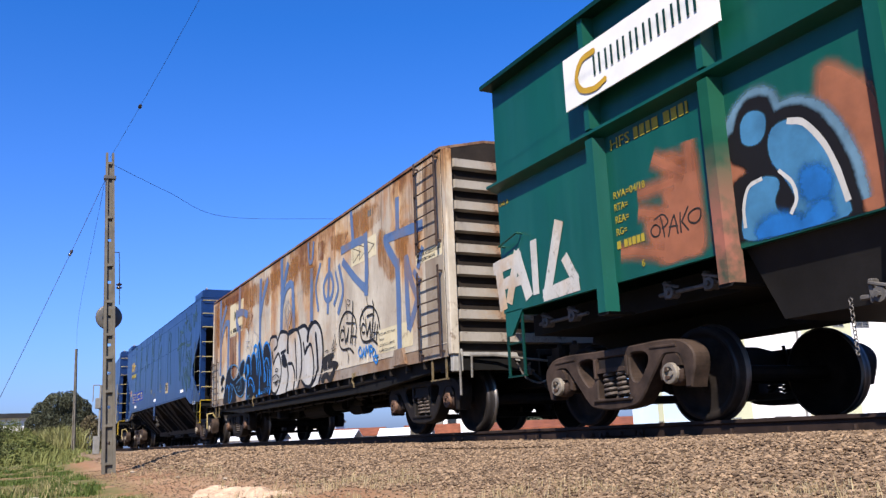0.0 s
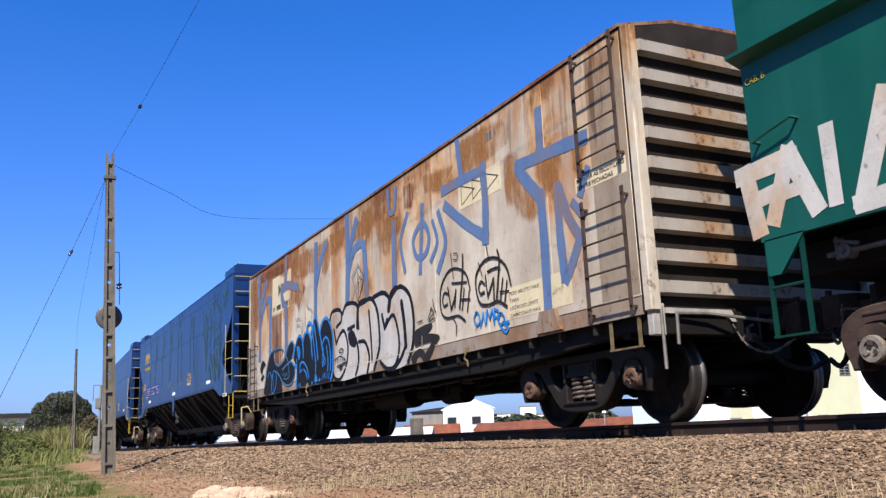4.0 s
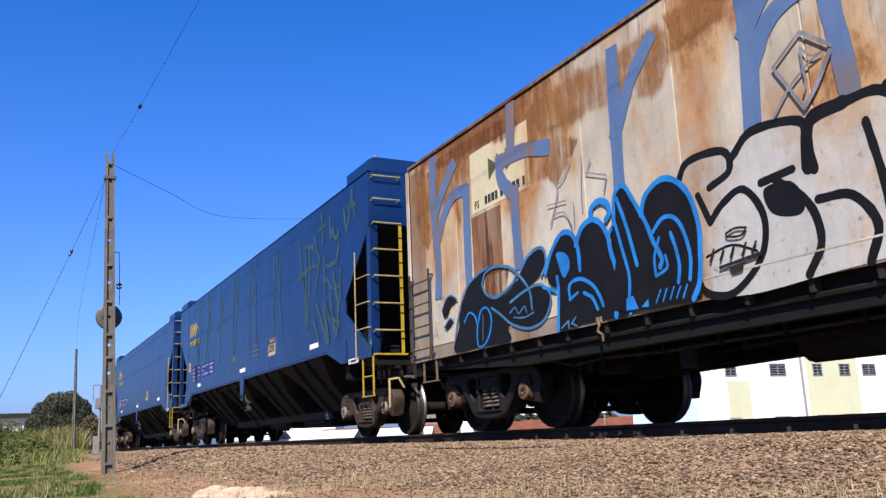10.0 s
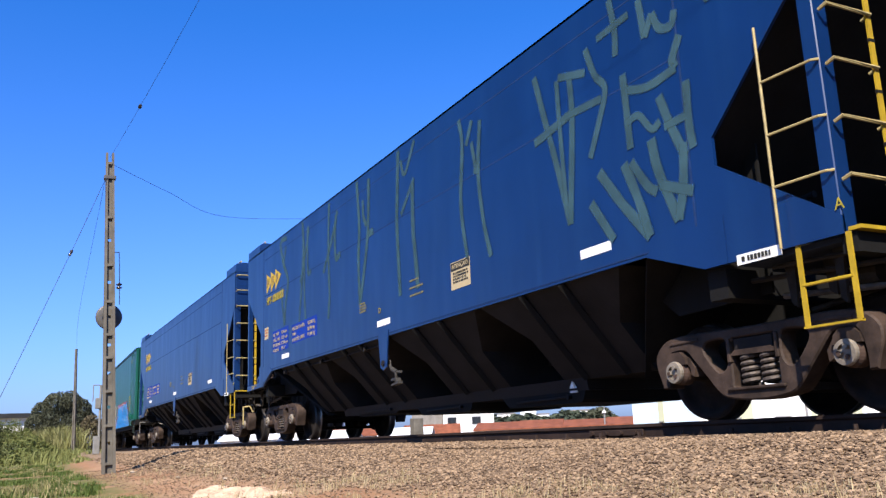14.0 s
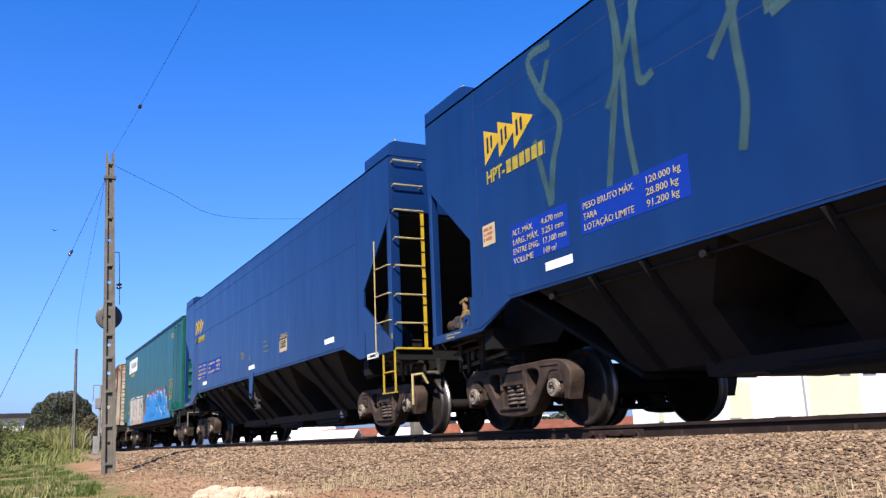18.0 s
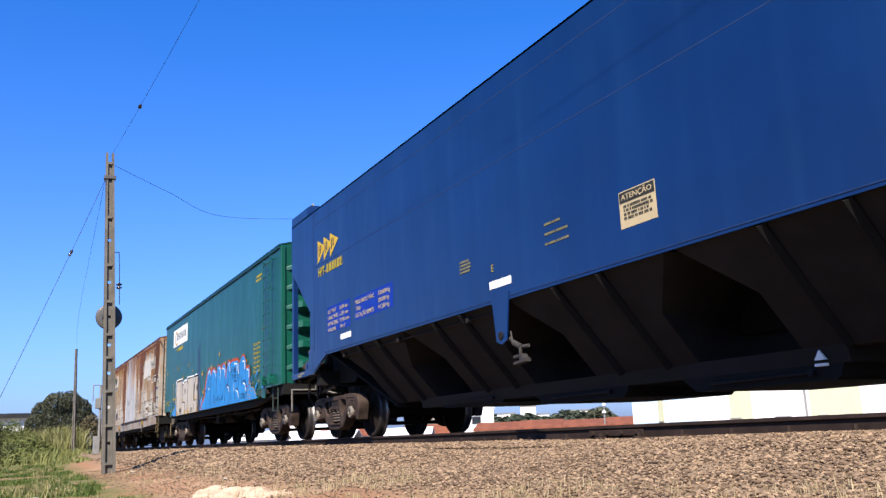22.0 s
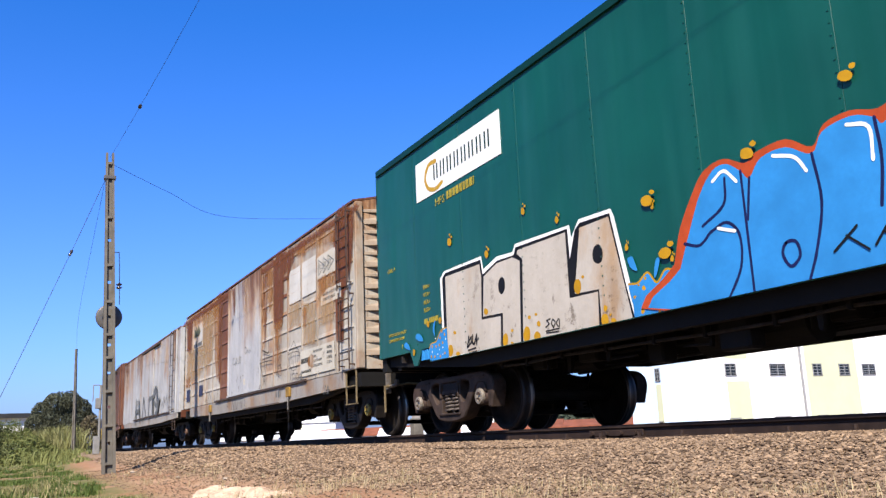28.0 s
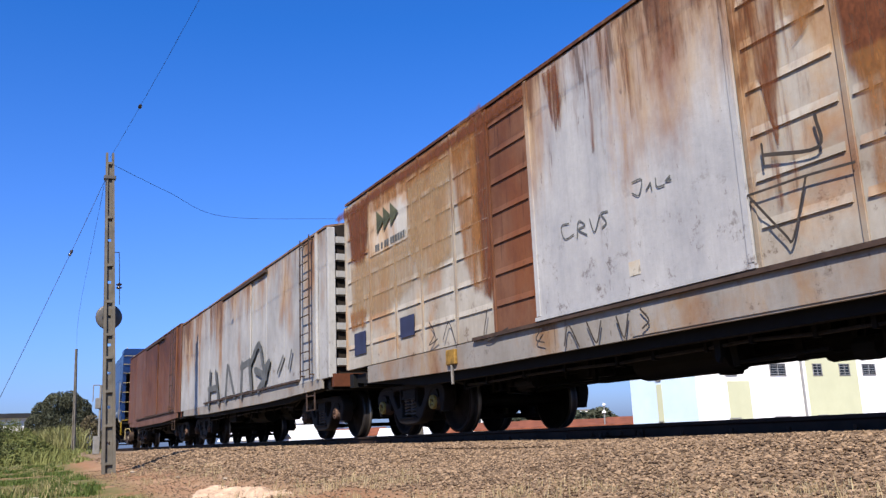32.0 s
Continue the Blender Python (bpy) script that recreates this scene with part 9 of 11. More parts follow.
g.fill(G_DROP, [(2.22, 2.04), (2.20, 2.01), (2.17, 2.00), (2.13, 2.02), (2.12, 2.06), (2.14, 2.08), (2.18, 2.09), (2.21, 2.07)])
g.fill(G_DROP, [(2.25, 2.09), (2.24, 2.08), (2.23, 2.08), (2.21, 2.09), (2.20, 2.10), (2.21, 2.11), (2.23, 2.11), (2.25, 2.11)])
g.done()
g = Piece(w4, "yellow painted drop")
g.fill(G_DROP, [(0.58, 2.05), (0.56, 2.02), (0.51, 2.02), (0.46, 2.04), (0.45, 2.08), (0.47, 2.11), (0.52, 2.11), (0.56, 2.09)])
g.fill(G_DROP, [(0.62, 2.12), (0.60, 2.10), (0.58, 2.10), (0.56, 2.11), (0.55, 2.13), (0.56, 2.14), (0.59, 2.15), (0.61, 2.13)])
g.done()
g = Piece(w4, "yellow painted drop")
g.fill(G_DROP, [(-0.61, 1.99), (-0.63, 1.95), (-0.69, 1.95), (-0.74, 1.97), (-0.76, 2.01), (-0.74, 2.04), (-0.68, 2.05), (-0.63, 2.03)])
g.fill(G_DROP, [(-0.57, 2.06), (-0.58, 2.04), (-0.61, 2.04), (-0.63, 2.05), (-0.64, 2.07), (-0.63, 2.08), (-0.60, 2.08), (-0.58, 2.07)])
g.done()
g = Piece(w4, "yellow painted drop")
g.fill(G_DROP, [(4.32, 1.89), (4.31, 1.87), (4.28, 1.86), (4.26, 1.88), (4.25, 1.91), (4.27, 1.93), (4.29, 1.93), (4.31, 1.92)])
g.fill(G_DROP, [(4.34, 1.94), (4.34, 1.93), (4.32, 1.92), (4.31, 1.93), (4.31, 1.94), (4.32, 1.95), (4.33, 1.95), (4.34, 1.95)])
g.done()
g = Piece(w4, "yellow painted drop")
g.fill(G_DROP, [(4.88, 1.34), (4.87, 1.32), (4.85, 1.31), (4.83, 1.32), (4.82, 1.35), (4.84, 1.37), (4.86, 1.37), (4.88, 1.36)])
g.fill(G_DROP, [(4.90, 1.38), (4.90, 1.37), (4.89, 1.37), (4.88, 1.37), (4.87, 1.39), (4.88, 1.39), (4.89, 1.40), (4.90, 1.39)])
g.done()
g = Piece(w4, "yellow painted drop")
g.fill(G_DROP, [(5.37, 1.34), (5.36, 1.33), (5.34, 1.32), (5.32, 1.33), (5.32, 1.35), (5.33, 1.37), (5.35, 1.38), (5.37, 1.37)])
g.fill(G_DROP, [(5.39, 1.39), (5.39, 1.38), (5.38, 1.37), (5.37, 1.38), (5.36, 1.39), (5.37, 1.40), (5.38, 1.40), (5.39, 1.40)])
g.done()
g = Piece(w4, "yellow painted drop")
g.fill(G_DROP, [(-0.43, 1.47), (-0.46, 1.44), (-0.51, 1.43), (-0.57, 1.45), (-0.59, 1.49), (-0.56, 1.52), (-0.51, 1.53), (-0.45, 1.51)])
g.fill(G_DROP, [(-0.39, 1.54), (-0.40, 1.53), (-0.43, 1.52), (-0.46, 1.53), (-0.47, 1.55), (-0.46, 1.57), (-0.43, 1.57), (-0.40, 1.56)])
g.done()


# ---- the rusty boxcar with ridged panels ----
def ridged_boxcar():
    w = wagon("rust-stained cream boxcar with ridged panels and a plug door", -80.55, "boxcar")
    hw = SIDE[w] = 1.625
    x0, x1, low, top = -7.12, 7.05, 1.10, 3.84
    seams = [-6.13, -5.17, -4.3, -3.33, -2.4, -1.5, 1.5, 2.4, 3.4, 4.3, 5.2, 6.2]
    kinds = [PATCHY] * 5 + [RUSTBAY, DOORGREY] + [PATCHY] * 6
    box_shell(w, x0, x1, hw, low, top, 0.2, PATCHY, RUSTROOF, seams, kinds, 0.006)
    underframe(w, x0, x1, hw, 1.02, 0.34)
    xs = [x0] + seams + [x1]
    for i, (a, b) in enumerate(zip(xs, xs[1:])):
        if i == 6:
            continue
        for k in range(7):
            z = 1.42 + 0.36 * k
            bm = fresh()
            prism(bm, [(-hw, z + 0.07), (-hw - 0.0175, z), (-hw, z - 0.001)], "x", a + 0.06, b - 0.06)
            part("panel_ridge", bm, RUSTBAY if i == 8 and k > 3 else kinds[i], w)
    for x in seams:
        bm = fresh()
        box(bm, x - 0.024, x + 0.024, -hw - 0.014, -hw + 0.01, low, top, 0.004)
        part("side_post", bm, RUSTBAY if x == -2.4 else POSTGREY, w)
    # the plug door
    bm = fresh()
    box(bm, -1.47, 1.47, -hw - 0.035, -hw - 0.002, 1.16, 3.80, 0.01)
    dr = part("sliding_door", bm, DOORGREY, w, "grey-white plug door with rust runs")
    bm = fresh()
    box(bm, -1.5, 1.5, -hw - 0.06, -hw - 0.03, 1.13, 1.17)
    box(bm, -1.48, -1.42, -hw - 0.05, -hw - 0.03, 1.18, 3.8)
    box(bm, 1.42, 1.48, -hw - 0.05, -hw - 0.03, 1.18, 3.8)
    part("door_edge", bm, DOORGREY, dr)
    bm = fresh()
    box(bm, -2.9, 4.6, -hw - 0.05, -hw - 0.01, 1.085, 1.125)
    part("door_track", bm, RUSTDARK, w)
    # pale sill below the door
    bm = fresh()
    prism(bm, [(-6.3, 1.09), (6.5, 1.09), (6.5, 0.84), (2.85, 0.78), (-2.85, 0.78), (-6.3, 0.84)], "y", -hw - 0.006, -hw + 0.04)
    part("side_sill", bm, DIRTYGREY, w)
    bm = fresh()
    box(bm, -0.02, 2.8, -hw - 0.016, -hw - 0.004, 0.80, 1.06)
    part("sill_plate", bm, DIRTYGREY, w)
    me = end_rib_mesh(hw - 0.15, 0.12, 0.13, 0.75, ENDBROWN, 0.3)
    me2 = end_rib_mesh(hw - 0.15, 0.20, 0.16, 0.5, ENDBROWN, 0.4)
    for i in range(7):
        z = 1.3 + 0.36 * i
        for x, r in ((x1 + 0.03, 0), (x0 - 0.03, 180)):
            add("end_rib", me2, w, pose(x, 0, z, 0, 0, r))
            add("end_rib", me, w, pose(x, 0, z + 0.21, 0, 0, r))
    for x, s in ((x1 + 0.03, 1), (x0 - 0.03, -1)):
        for y in (-hw + 0.06, hw - 0.06):
            bm = fresh()
            box(bm, min(x, x + 0.06 * s), max(x, x + 0.06 * s), y - 0.07, y + 0.07, low, top, 0.015)
            part("corner_post", bm, POSTGREY, w)
    ladder(w, 6.47, 6.93, 2.44, 3.80, 4, -hw, RUSTDARK, 0.1, 0.034)
    ladder(w, 6.53, 6.99, 1.1, 2.40, 4, -hw, RUSTDARK, 0.1, 0.034)
    stirrup(w, 6.55, 6.99, 0.56, 1.12, -hw + 0.02, RUSTYELLOW, 1)
    bm = fresh()
    box(bm, x1 + 0.06, x1 + 0.09, -1.16, -1.06, 0.70, 1.02, 0.01)
    rod(bm, (x1 + 0.08, -1.1, 0.80), (x1 + 0.42, -1.1, 0.82), 0.028, 8)
    box(bm, x1 + 0.34, x1 + 0.42, -1.13, -1.07, 0.80, 0.90, 0.01)
    part("end_bracket", bm, GEAR_PALE, w)
    grab(w, [(x1 + 0.14, -1.2, 0.4), (x1 + 0.14, -1.2, 0.8), (x1 + 0.16, -0.8, 0.85), (x1 + 0.3, -0.1, 0.8)], RUSTYELLOW, 0.018, "uncoupling_rod")
    for x in (-3.48, 3.5):
        bm = fresh()
        box(bm, x - 0.12, x + 0.12, -hw - 0.05, -hw - 0.005, 0.86, 1.05, 0.01)
        tb = part("brake_tag_box", bm, TAGYELLOW, w, "worn yellow brake setting box")
        rod_bm = fresh()
        rod(rod_bm, (x, -hw - 0.03, 0.86), (x + 0.03, -hw - 0.04, 0.62), 0.02, 6)
        part("tag_lever", rod_bm, G_GREYROD, w)
    link = None
    for i in range(18):
        if link is None:
            bm = fresh()
            ring(bm, [(0.015, -0.004), (0.019, 0), (0.015, 0.004), (0.011, 0), (0.015, -0.004)], "x", 8)
            link = part("chain_link", bm, STEEL, w)
            lm = link.data
        else:
            link = add("chain_link", lm, w)
        link.matrix_basis = pose(3.56, -hw - 0.04, 0.82 - 0.025 * i, 0, 0, 90 * (i % 2))
    y = -hw - 0.018
    plate(w, "painted_panel", 4.24, 6.10, 1.18, 1.66, OLDWHITE, y + 0.002, "cream painted data panel")
    lettering(w, ["PESO BRUTO MAX", "TARA", "LOTAÇÃO LIMITE", "CAPACIDADE MAX"], 5.0, 1.56, 0.07, G_GREY, y - 0.004, [0.50, 0.16, 0.46, 0.5], 1.22, -0.01)
    lettering(w, ["100000Kg", "28500Kg", "71500Kg", "112,50 m³"], 5.72, 1.56, 0.07, G_GREY, y - 0.004, [0.27] * 4, 1.22)
    bars(w, [0.5], 4.3, 1.42, 0.09, LETTER_DARK, y - 0.004, seed=31)
    lettering(w, ["TRANSFORMAÇÃO"], 4.27, 1.24, 0.07, LETTER_DARK, y - 0.004, [0.6])
    plate(w, "painted_panel", 5.44, 6.46, 2.35, 2.60, OLDWHITE, y + 0.002, "cream painted notice panel")
    lettering(w, ["MANTER AS ESCOTILHAS", "SEMPRE FECHADAS"], 5.55, 2.50, 0.075, G_GREY, y - 0.004, [0.84, 0.62], 1.2, -0.012)
    plate(w, "painted_panel", 5.24, 6.2, 2.85, 3.26, OLDWHITE, y + 0.002, "cream panel with scratched marks")
    g = Piece(w, "faint outlined arrow emblem", 0.02, "emblem")
    for i in range(3):
        u = 5.34 + 0.25 * i
        for a, b in (((u, 2.92), (u + 0.30, 3.05)), ((u + 0.30, 3.05), (u, 3.20)), ((u, 3.20), (u, 2.92)), ((u + 0.06, 2.99), (u + 0.06, 3.12)), ((u + 0.13, 3.01), (u + 0.13, 3.10))):
            g.line(G_GREY, 0.016, [a, b])
    g.done()
    plate(w, "painted_panel", 3.55, 4.25, 2.65, 3.32, PALEPATCH, -hw - 0.0135, "pale repainted patch")
    plate(w, "painted_panel", 4.36, 5.16, 2.67, 3.34, PALEPATCH, -hw - 0.0135, "pale repainted patch")
    plate(w, "painted_panel", -6.1, -4.68, 2.76, 3.68, PALEPATCH, -hw - 0.0135, "cream repainted patch")
    g = Piece(w, "faded olive arrow emblem", 0.034, "emblem")
    for i in range(3):
        g.fill(OLIVE, [(-5.75 + 0.26 * i, 3.05), (-5.46 + 0.26 * i, 3.22), (-5.75 + 0.26 * i, 3.42)])
    g.done()
    bars(w, [1.1], -5.85, 2.80, 0.10, G_GREY, y - 0.004, seed=35)
    plate(w, "painted_panel", -6.80, -6.32, 1.30, 1.65, BLUEPATCH, y + 0.002, "dark blue painted square")
    plate(w, "painted_panel", -5.02, -4.55, 1.37, 1.66, BLUEPATCH, y + 0.002, "dark blue painted square")
    plate(w, "painted_panel", 0.04, 0.19, 1.33, 1.46, OLDWHITE, -hw - 0.037, "small cream label")
    bars(w, [0.34], 2.6, 0.90, 0.12, G_GREY, -hw - 0.018, seed=36)
    fittings(w, x0, x1, 5.72, -5.72, FRAME_DARK, CAP_YELLOW)
    return w


POSTGREY = rusty_paint("stained_post_paint", (0.175, 0.145, 0.112), (0.255, 0.225, 0.182), (0.085, 0.033, 0.012), 0.72, top_rust=0.4, per_sheet=0.03)
DIRTYGREY = rusty_paint("grimy_grey_sill_paint", (0.161, 0.148, 0.13), (0.224, 0.211, 0.193), (0.0896, 0.0426, 0.0202), 0.68, top_rust=0.0, height=1.3, base=0.3)
ENDBROWN = rusty_paint("rust_stained_end_paint", (0.165, 0.125, 0.090), (0.250, 0.205, 0.155), (0.088, 0.036, 0.015), 0.85, top_rust=0.3, per_sheet=0.03)
DOORGREY = rusty_paint("grey_white_door_paint", (0.235, 0.238, 0.245), (0.330, 0.328, 0.322), (0.090, 0.035, 0.014), 0.56, top_rust=1.0, streak=1.2, per_sheet=0.0, hang=0.16)
PALEPATCH = rusty_paint("pale_patch_paint", (0.34, 0.325, 0.29), (0.41, 0.395, 0.365), (0.134, 0.067, 0.031), 0.42, top_rust=0.2, streak=0.5)
TAGYELLOW = plain("rusty_tag_yellow", (0.188, 0.108, 0.0224), 0.7, 0, 0.5, 14)
BLUEPATCH = plain("dark_blue_square_paint", (0.0224, 0.0269, 0.0582), 0.7, 0, 0.25, 5)
w5 = ridged_boxcar()
g = Piece(w5, "orange and brown rust streaks on the panels", 0.0145, "rust_stain")
for material, soft, pts in (
        (DARKSTAIN, 0.16, [(-2.78, 3.74), (-2.44, 3.74), (-2.44, 2.35), (-2.50, 1.60), (-2.62, 2.20), (-2.70, 3.10)]),
        (ORANGESTAIN, 0.20, [(-3.24, 3.72), (-2.72, 3.72), (-2.68, 2.80), (-2.62, 1.80), (-2.90, 1.86), (-3.10, 2.67)]),
        (ORANGESTAIN, 0.24, [(-6.90, 3.66), (-4.45, 3.66), (-2.99, 3.66), (-3.09, 3.46), (-4.47, 3.48), (-6.77, 3.50)]),
        (DARKSTAIN, 0.20, [(-6.98, 3.62), (-6.20, 3.62), (-6.26, 3.10), (-6.40, 2.75), (-6.80, 2.90)]),
        (TANSTAIN, 0.24, [(-4.60, 3.45), (-3.40, 3.48), (-3.48, 2.30), (-4.30, 2.10), (-4.60, 2.60)]),
        (TANSTAIN, 0.24, [(-6.90, 2.70), (-4.42, 2.66), (-4.60, 2.10), (-5.60, 1.90), (-6.85, 2.0)]),
        (RUNSTAIN, 0.16, [(1.60, 3.68), (2.30, 3.68), (2.26, 2.90), (2.0, 1.80), (1.70, 1.60), (1.60, 2.60)]),
        (BROWNSTAIN, 0.10, [(1.66, 3.66), (1.96, 3.66), (1.90, 2.80), (1.80, 2.0), (1.70, 2.60)]),
        (ORANGESTAIN, 0.20, [(2.0, 3.66), (2.32, 3.66), (2.30, 3.0), (2.08, 2.70)]),
        (DARKSTAIN, 0.12, [(2.54, 3.72), (3.36, 3.70), (3.34, 3.42), (3.14, 3.32), (3.06, 2.40), (2.80, 2.34), (2.54, 2.36)]),
        (DARKSTAIN, 0.14, [(3.44, 3.72), (3.92, 3.72), (3.84, 3.54), (3.58, 3.42), (3.46, 3.20)]),
        (ORANGESTAIN, 0.20, [(2.55, 2.40), (3.02, 2.40), (2.98, 1.80), (2.92, 1.36), (2.60, 1.36)]),
        (ORANGESTAIN, 0.21, [(3.90, 3.66), (5.12, 3.64), (5.87, 3.60), (6.35, 3.50), (6.30, 3.38), (5.38, 3.50), (4.34, 3.54)]),
        (DARKSTAIN, 0.14, [(6.24, 3.72), (6.98, 3.72), (6.96, 3.10), (6.80, 2.70), (6.60, 2.45), (6.26, 2.40)]),
        (DARKSTAIN, 0.14, [(6.24, 2.55), (6.52, 2.50), (6.50, 1.60), (6.26, 1.66)]),
        (DARKSTAIN, 0.10, [(-7.05, 3.74), (-2.8, 3.74), (3.4, 3.74), (6.9, 3.74), (6.9, 3.68), (3.4, 3.69), (-2.8, 3.68), (-7.05, 3.68)]),
        (TANSTAIN, 0.16, [(3.54, 2.60), (4.22, 2.58), (4.18, 2.20), (3.58, 2.26)]),
        (TANSTAIN, 0.16, [(4.42, 2.52), (5.10, 2.45), (5.06, 1.76), (4.42, 1.76)]),
        (TANSTAIN, 0.16, [(5.34, 2.72), (6.06, 2.76), (6.06, 2.05), (5.34, 2.05)]),
        (ORANGESTAIN, 0.13, [(5.30, 2.84), (6.10, 2.84), (6.05, 2.68), (5.32, 2.50)]),
        (ORANGESTAIN, 0.16, [(4.40, 2.44), (4.60, 2.44), (4.58, 2.10), (4.42, 2.10)]),
        (ORANGESTAIN, 0.21, [(-6.95, 1.95), (-6.30, 1.95), (-6.35, 1.75), (-6.9, 1.75)])):
    g.fill(material, pts, soft)
g.done()
g = Piece(w5, "rust blot over the data panel", 0.0235, "rust_stain")
g.fill(ORANGESTAIN, [(4.72, 1.46), (4.91, 1.55), (5.05, 1.46), (5.06, 1.36), (4.95, 1.31), (4.74, 1.37)], 0.06)
g.done()
g = Piece(w5, "brown rust runs down the plug door", 0.052, "rust_stain")
for material, soft, pts in (
        (RUNSTAIN, 0.30, [(-1.25, 3.74), (-0.2, 3.74), (1.25, 3.74), (1.15, 3.30), (0.75, 3.05), (0.25, 2.75), (-0.15, 2.55), (-0.55, 3.0), (-1.05, 3.15)]),
        (RUNSTAIN, 0.10, [(-0.10, 3.74), (0.26, 3.72), (0.18, 3.10), (0.06, 2.45), (-0.12, 2.42), (-0.08, 3.10)]),
        (BROWNSTAIN, 0.07, [(-1.08, 3.74), (-0.84, 3.74), (-0.80, 3.30), (-0.90, 3.05), (-0.98, 3.30)])):
    g.fill(material, pts, soft)
g.done()
g = Piece(w5, "thin dark spray-paint scrawls", 0.042)
g.line(G_GREY, 0.013, [(-0.81, 2.03), (-0.94, 2.03), (-0.90, 1.89), (-0.74, 1.90)])
g.line(G_GREY, 0.015, [(-0.69, 1.85), (-0.65, 2.01), (-0.55, 1.95), (-0.66, 1.93), (-0.53, 1.85)])
g.line(G_GREY, 0.015, [(-0.47, 1.99), (-0.41, 1.85), (-0.31, 1.99)])
g.line(G_GREY, 0.015, [(-0.19, 2.00), (-0.29, 2.00), (-0.22, 1.90), (-0.29, 1.86)])
g.line(G_GREY, 0.013, [(0.19, 2.17), (0.32, 2.16), (0.27, 2.03), (0.18, 2.07)])
g.line(G_GREY, 0.015, [(0.37, 2.05), (0.43, 2.10), (0.44, 2.03)])
g.line(G_GREY, 0.015, [(0.50, 2.12), (0.51, 2.04), (0.60, 2.03)])
g.line(G_GREY, 0.015, [(0.68, 2.09), (0.62, 2.06), (0.69, 2.05)])
g.line(G_DARK, 0.020, [(-1.03, 0.83), (-0.94, 1.02), (-0.78, 0.79)])
g.line(G_DARK, 0.020, [(-0.64, 1.01), (-0.51, 0.80), (-0.42, 0.99)])
g.line(G_DARK, 0.020, [(-0.19, 1.00), (-0.10, 0.80), (-0.02, 1.00)])
g.line(G_DARK, 0.020, [(0.15, 1.02), (0.25, 0.91), (0.16, 0.85)])
g.line(G_DARK, 0.020, [(-4.04, 1.47), (-3.89, 1.30), (-4.06, 1.17), (-3.81, 1.22)])
g.line(G_DARK, 0.018, [(-3.65, 1.20), (-3.48, 1.39), (-3.32, 1.12)])
g.line(G_DARK, 0.020, [(-2.52, 1.39), (-2.59, 1.07), (-2.08, 1.14)])
g.line(G_DARK, 0.018, [(-1.41, 1.05), (-1.53, 0.95), (-1.38, 0.90)])
g.line(G_DARK, 0.020, [(1.49, 1.69), (1.76, 1.69), (2.02, 1.69), (2.42, 1.67)])
g.line(G_DARK, 0.020, [(1.51, 1.67), (1.78, 1.33), (1.86, 1.28), (2.03, 1.69)])
g.line(G_DARK, 0.020, [(1.68, 2.04), (1.68, 1.88)])
g.line(G_DARK, 0.030, [(2.17, 2.09), (2.16, 1.86), (1.69, 1.95)])
g.done()
g = Piece(w5, "dark spray-paint scrawls on rusty panels", 0.042)
g.line(G_DARK, 0.014, [(2.68, 1.84), (2.90, 2.02), (2.99, 1.71), (2.76, 1.53), (3.10, 1.52)])
g.line(G_DARK, 0.014, [(2.71, 1.31), (3.02, 1.54), (3.08, 1.31), (2.68, 1.43)])
g.line(G_DARK, 0.014, [(3.95, 1.91), (4.05, 1.78), (4.24, 1.69), (4.19, 1.63)])
g.line(G_DARK, 0.014, [(3.94, 1.90), (3.72, 1.78), (3.52, 1.67), (3.80, 1.69), (4.23, 1.67)])
g.line(G_DARK, 0.015, [(3.55, 1.66), (3.64, 1.49), (3.76, 1.38), (3.92, 1.34), (4.11, 1.39), (4.20, 1.65)])
g.line(G_DARK, 0.012, [(3.76, 1.66), (3.83, 1.46)])
g.line(G_DARK, 0.012, [(3.89, 1.65), (3.91, 1.42)])
g.line(G_DARK, 0.012, [(4.03, 1.65), (4.03, 1.45)])
g.line(G_DARK, 0.018, [(3.72, 1.29), (3.72, 1.17)])
g.line(G_DARK, 0.018, [(3.79, 1.26), (3.94, 1.28)])
g.line(G_DARK, 0.018, [(3.86, 1.27), (3.88, 1.15)])
g.line(G_DARK, 0.018, [(3.98, 1.27), (3.98, 1.15)])
g.line(G_DARK, 0.018, [(4.05, 1.14), (4.06, 1.26), (4.16, 1.26), (4.07, 1.20), (4.17, 1.14)])
g.line(G_DARK, 0.018, [(4.20, 1.13), (4.25, 1.25), (4.29, 1.15)])
g.line(G_DARK, 0.018, [(4.32, 1.13), (4.33, 1.24), (4.42, 1.21), (4.34, 1.17)])
g.line(G_GREY, 0.020, [(5.64, 0.79), (5.71, 0.93), (5.75, 0.79)])
g.line(G_GREY, 0.030, [(5.80, 0.78), (5.84, 0.91), (5.88, 0.86), (5.86, 0.79)])
g.done()


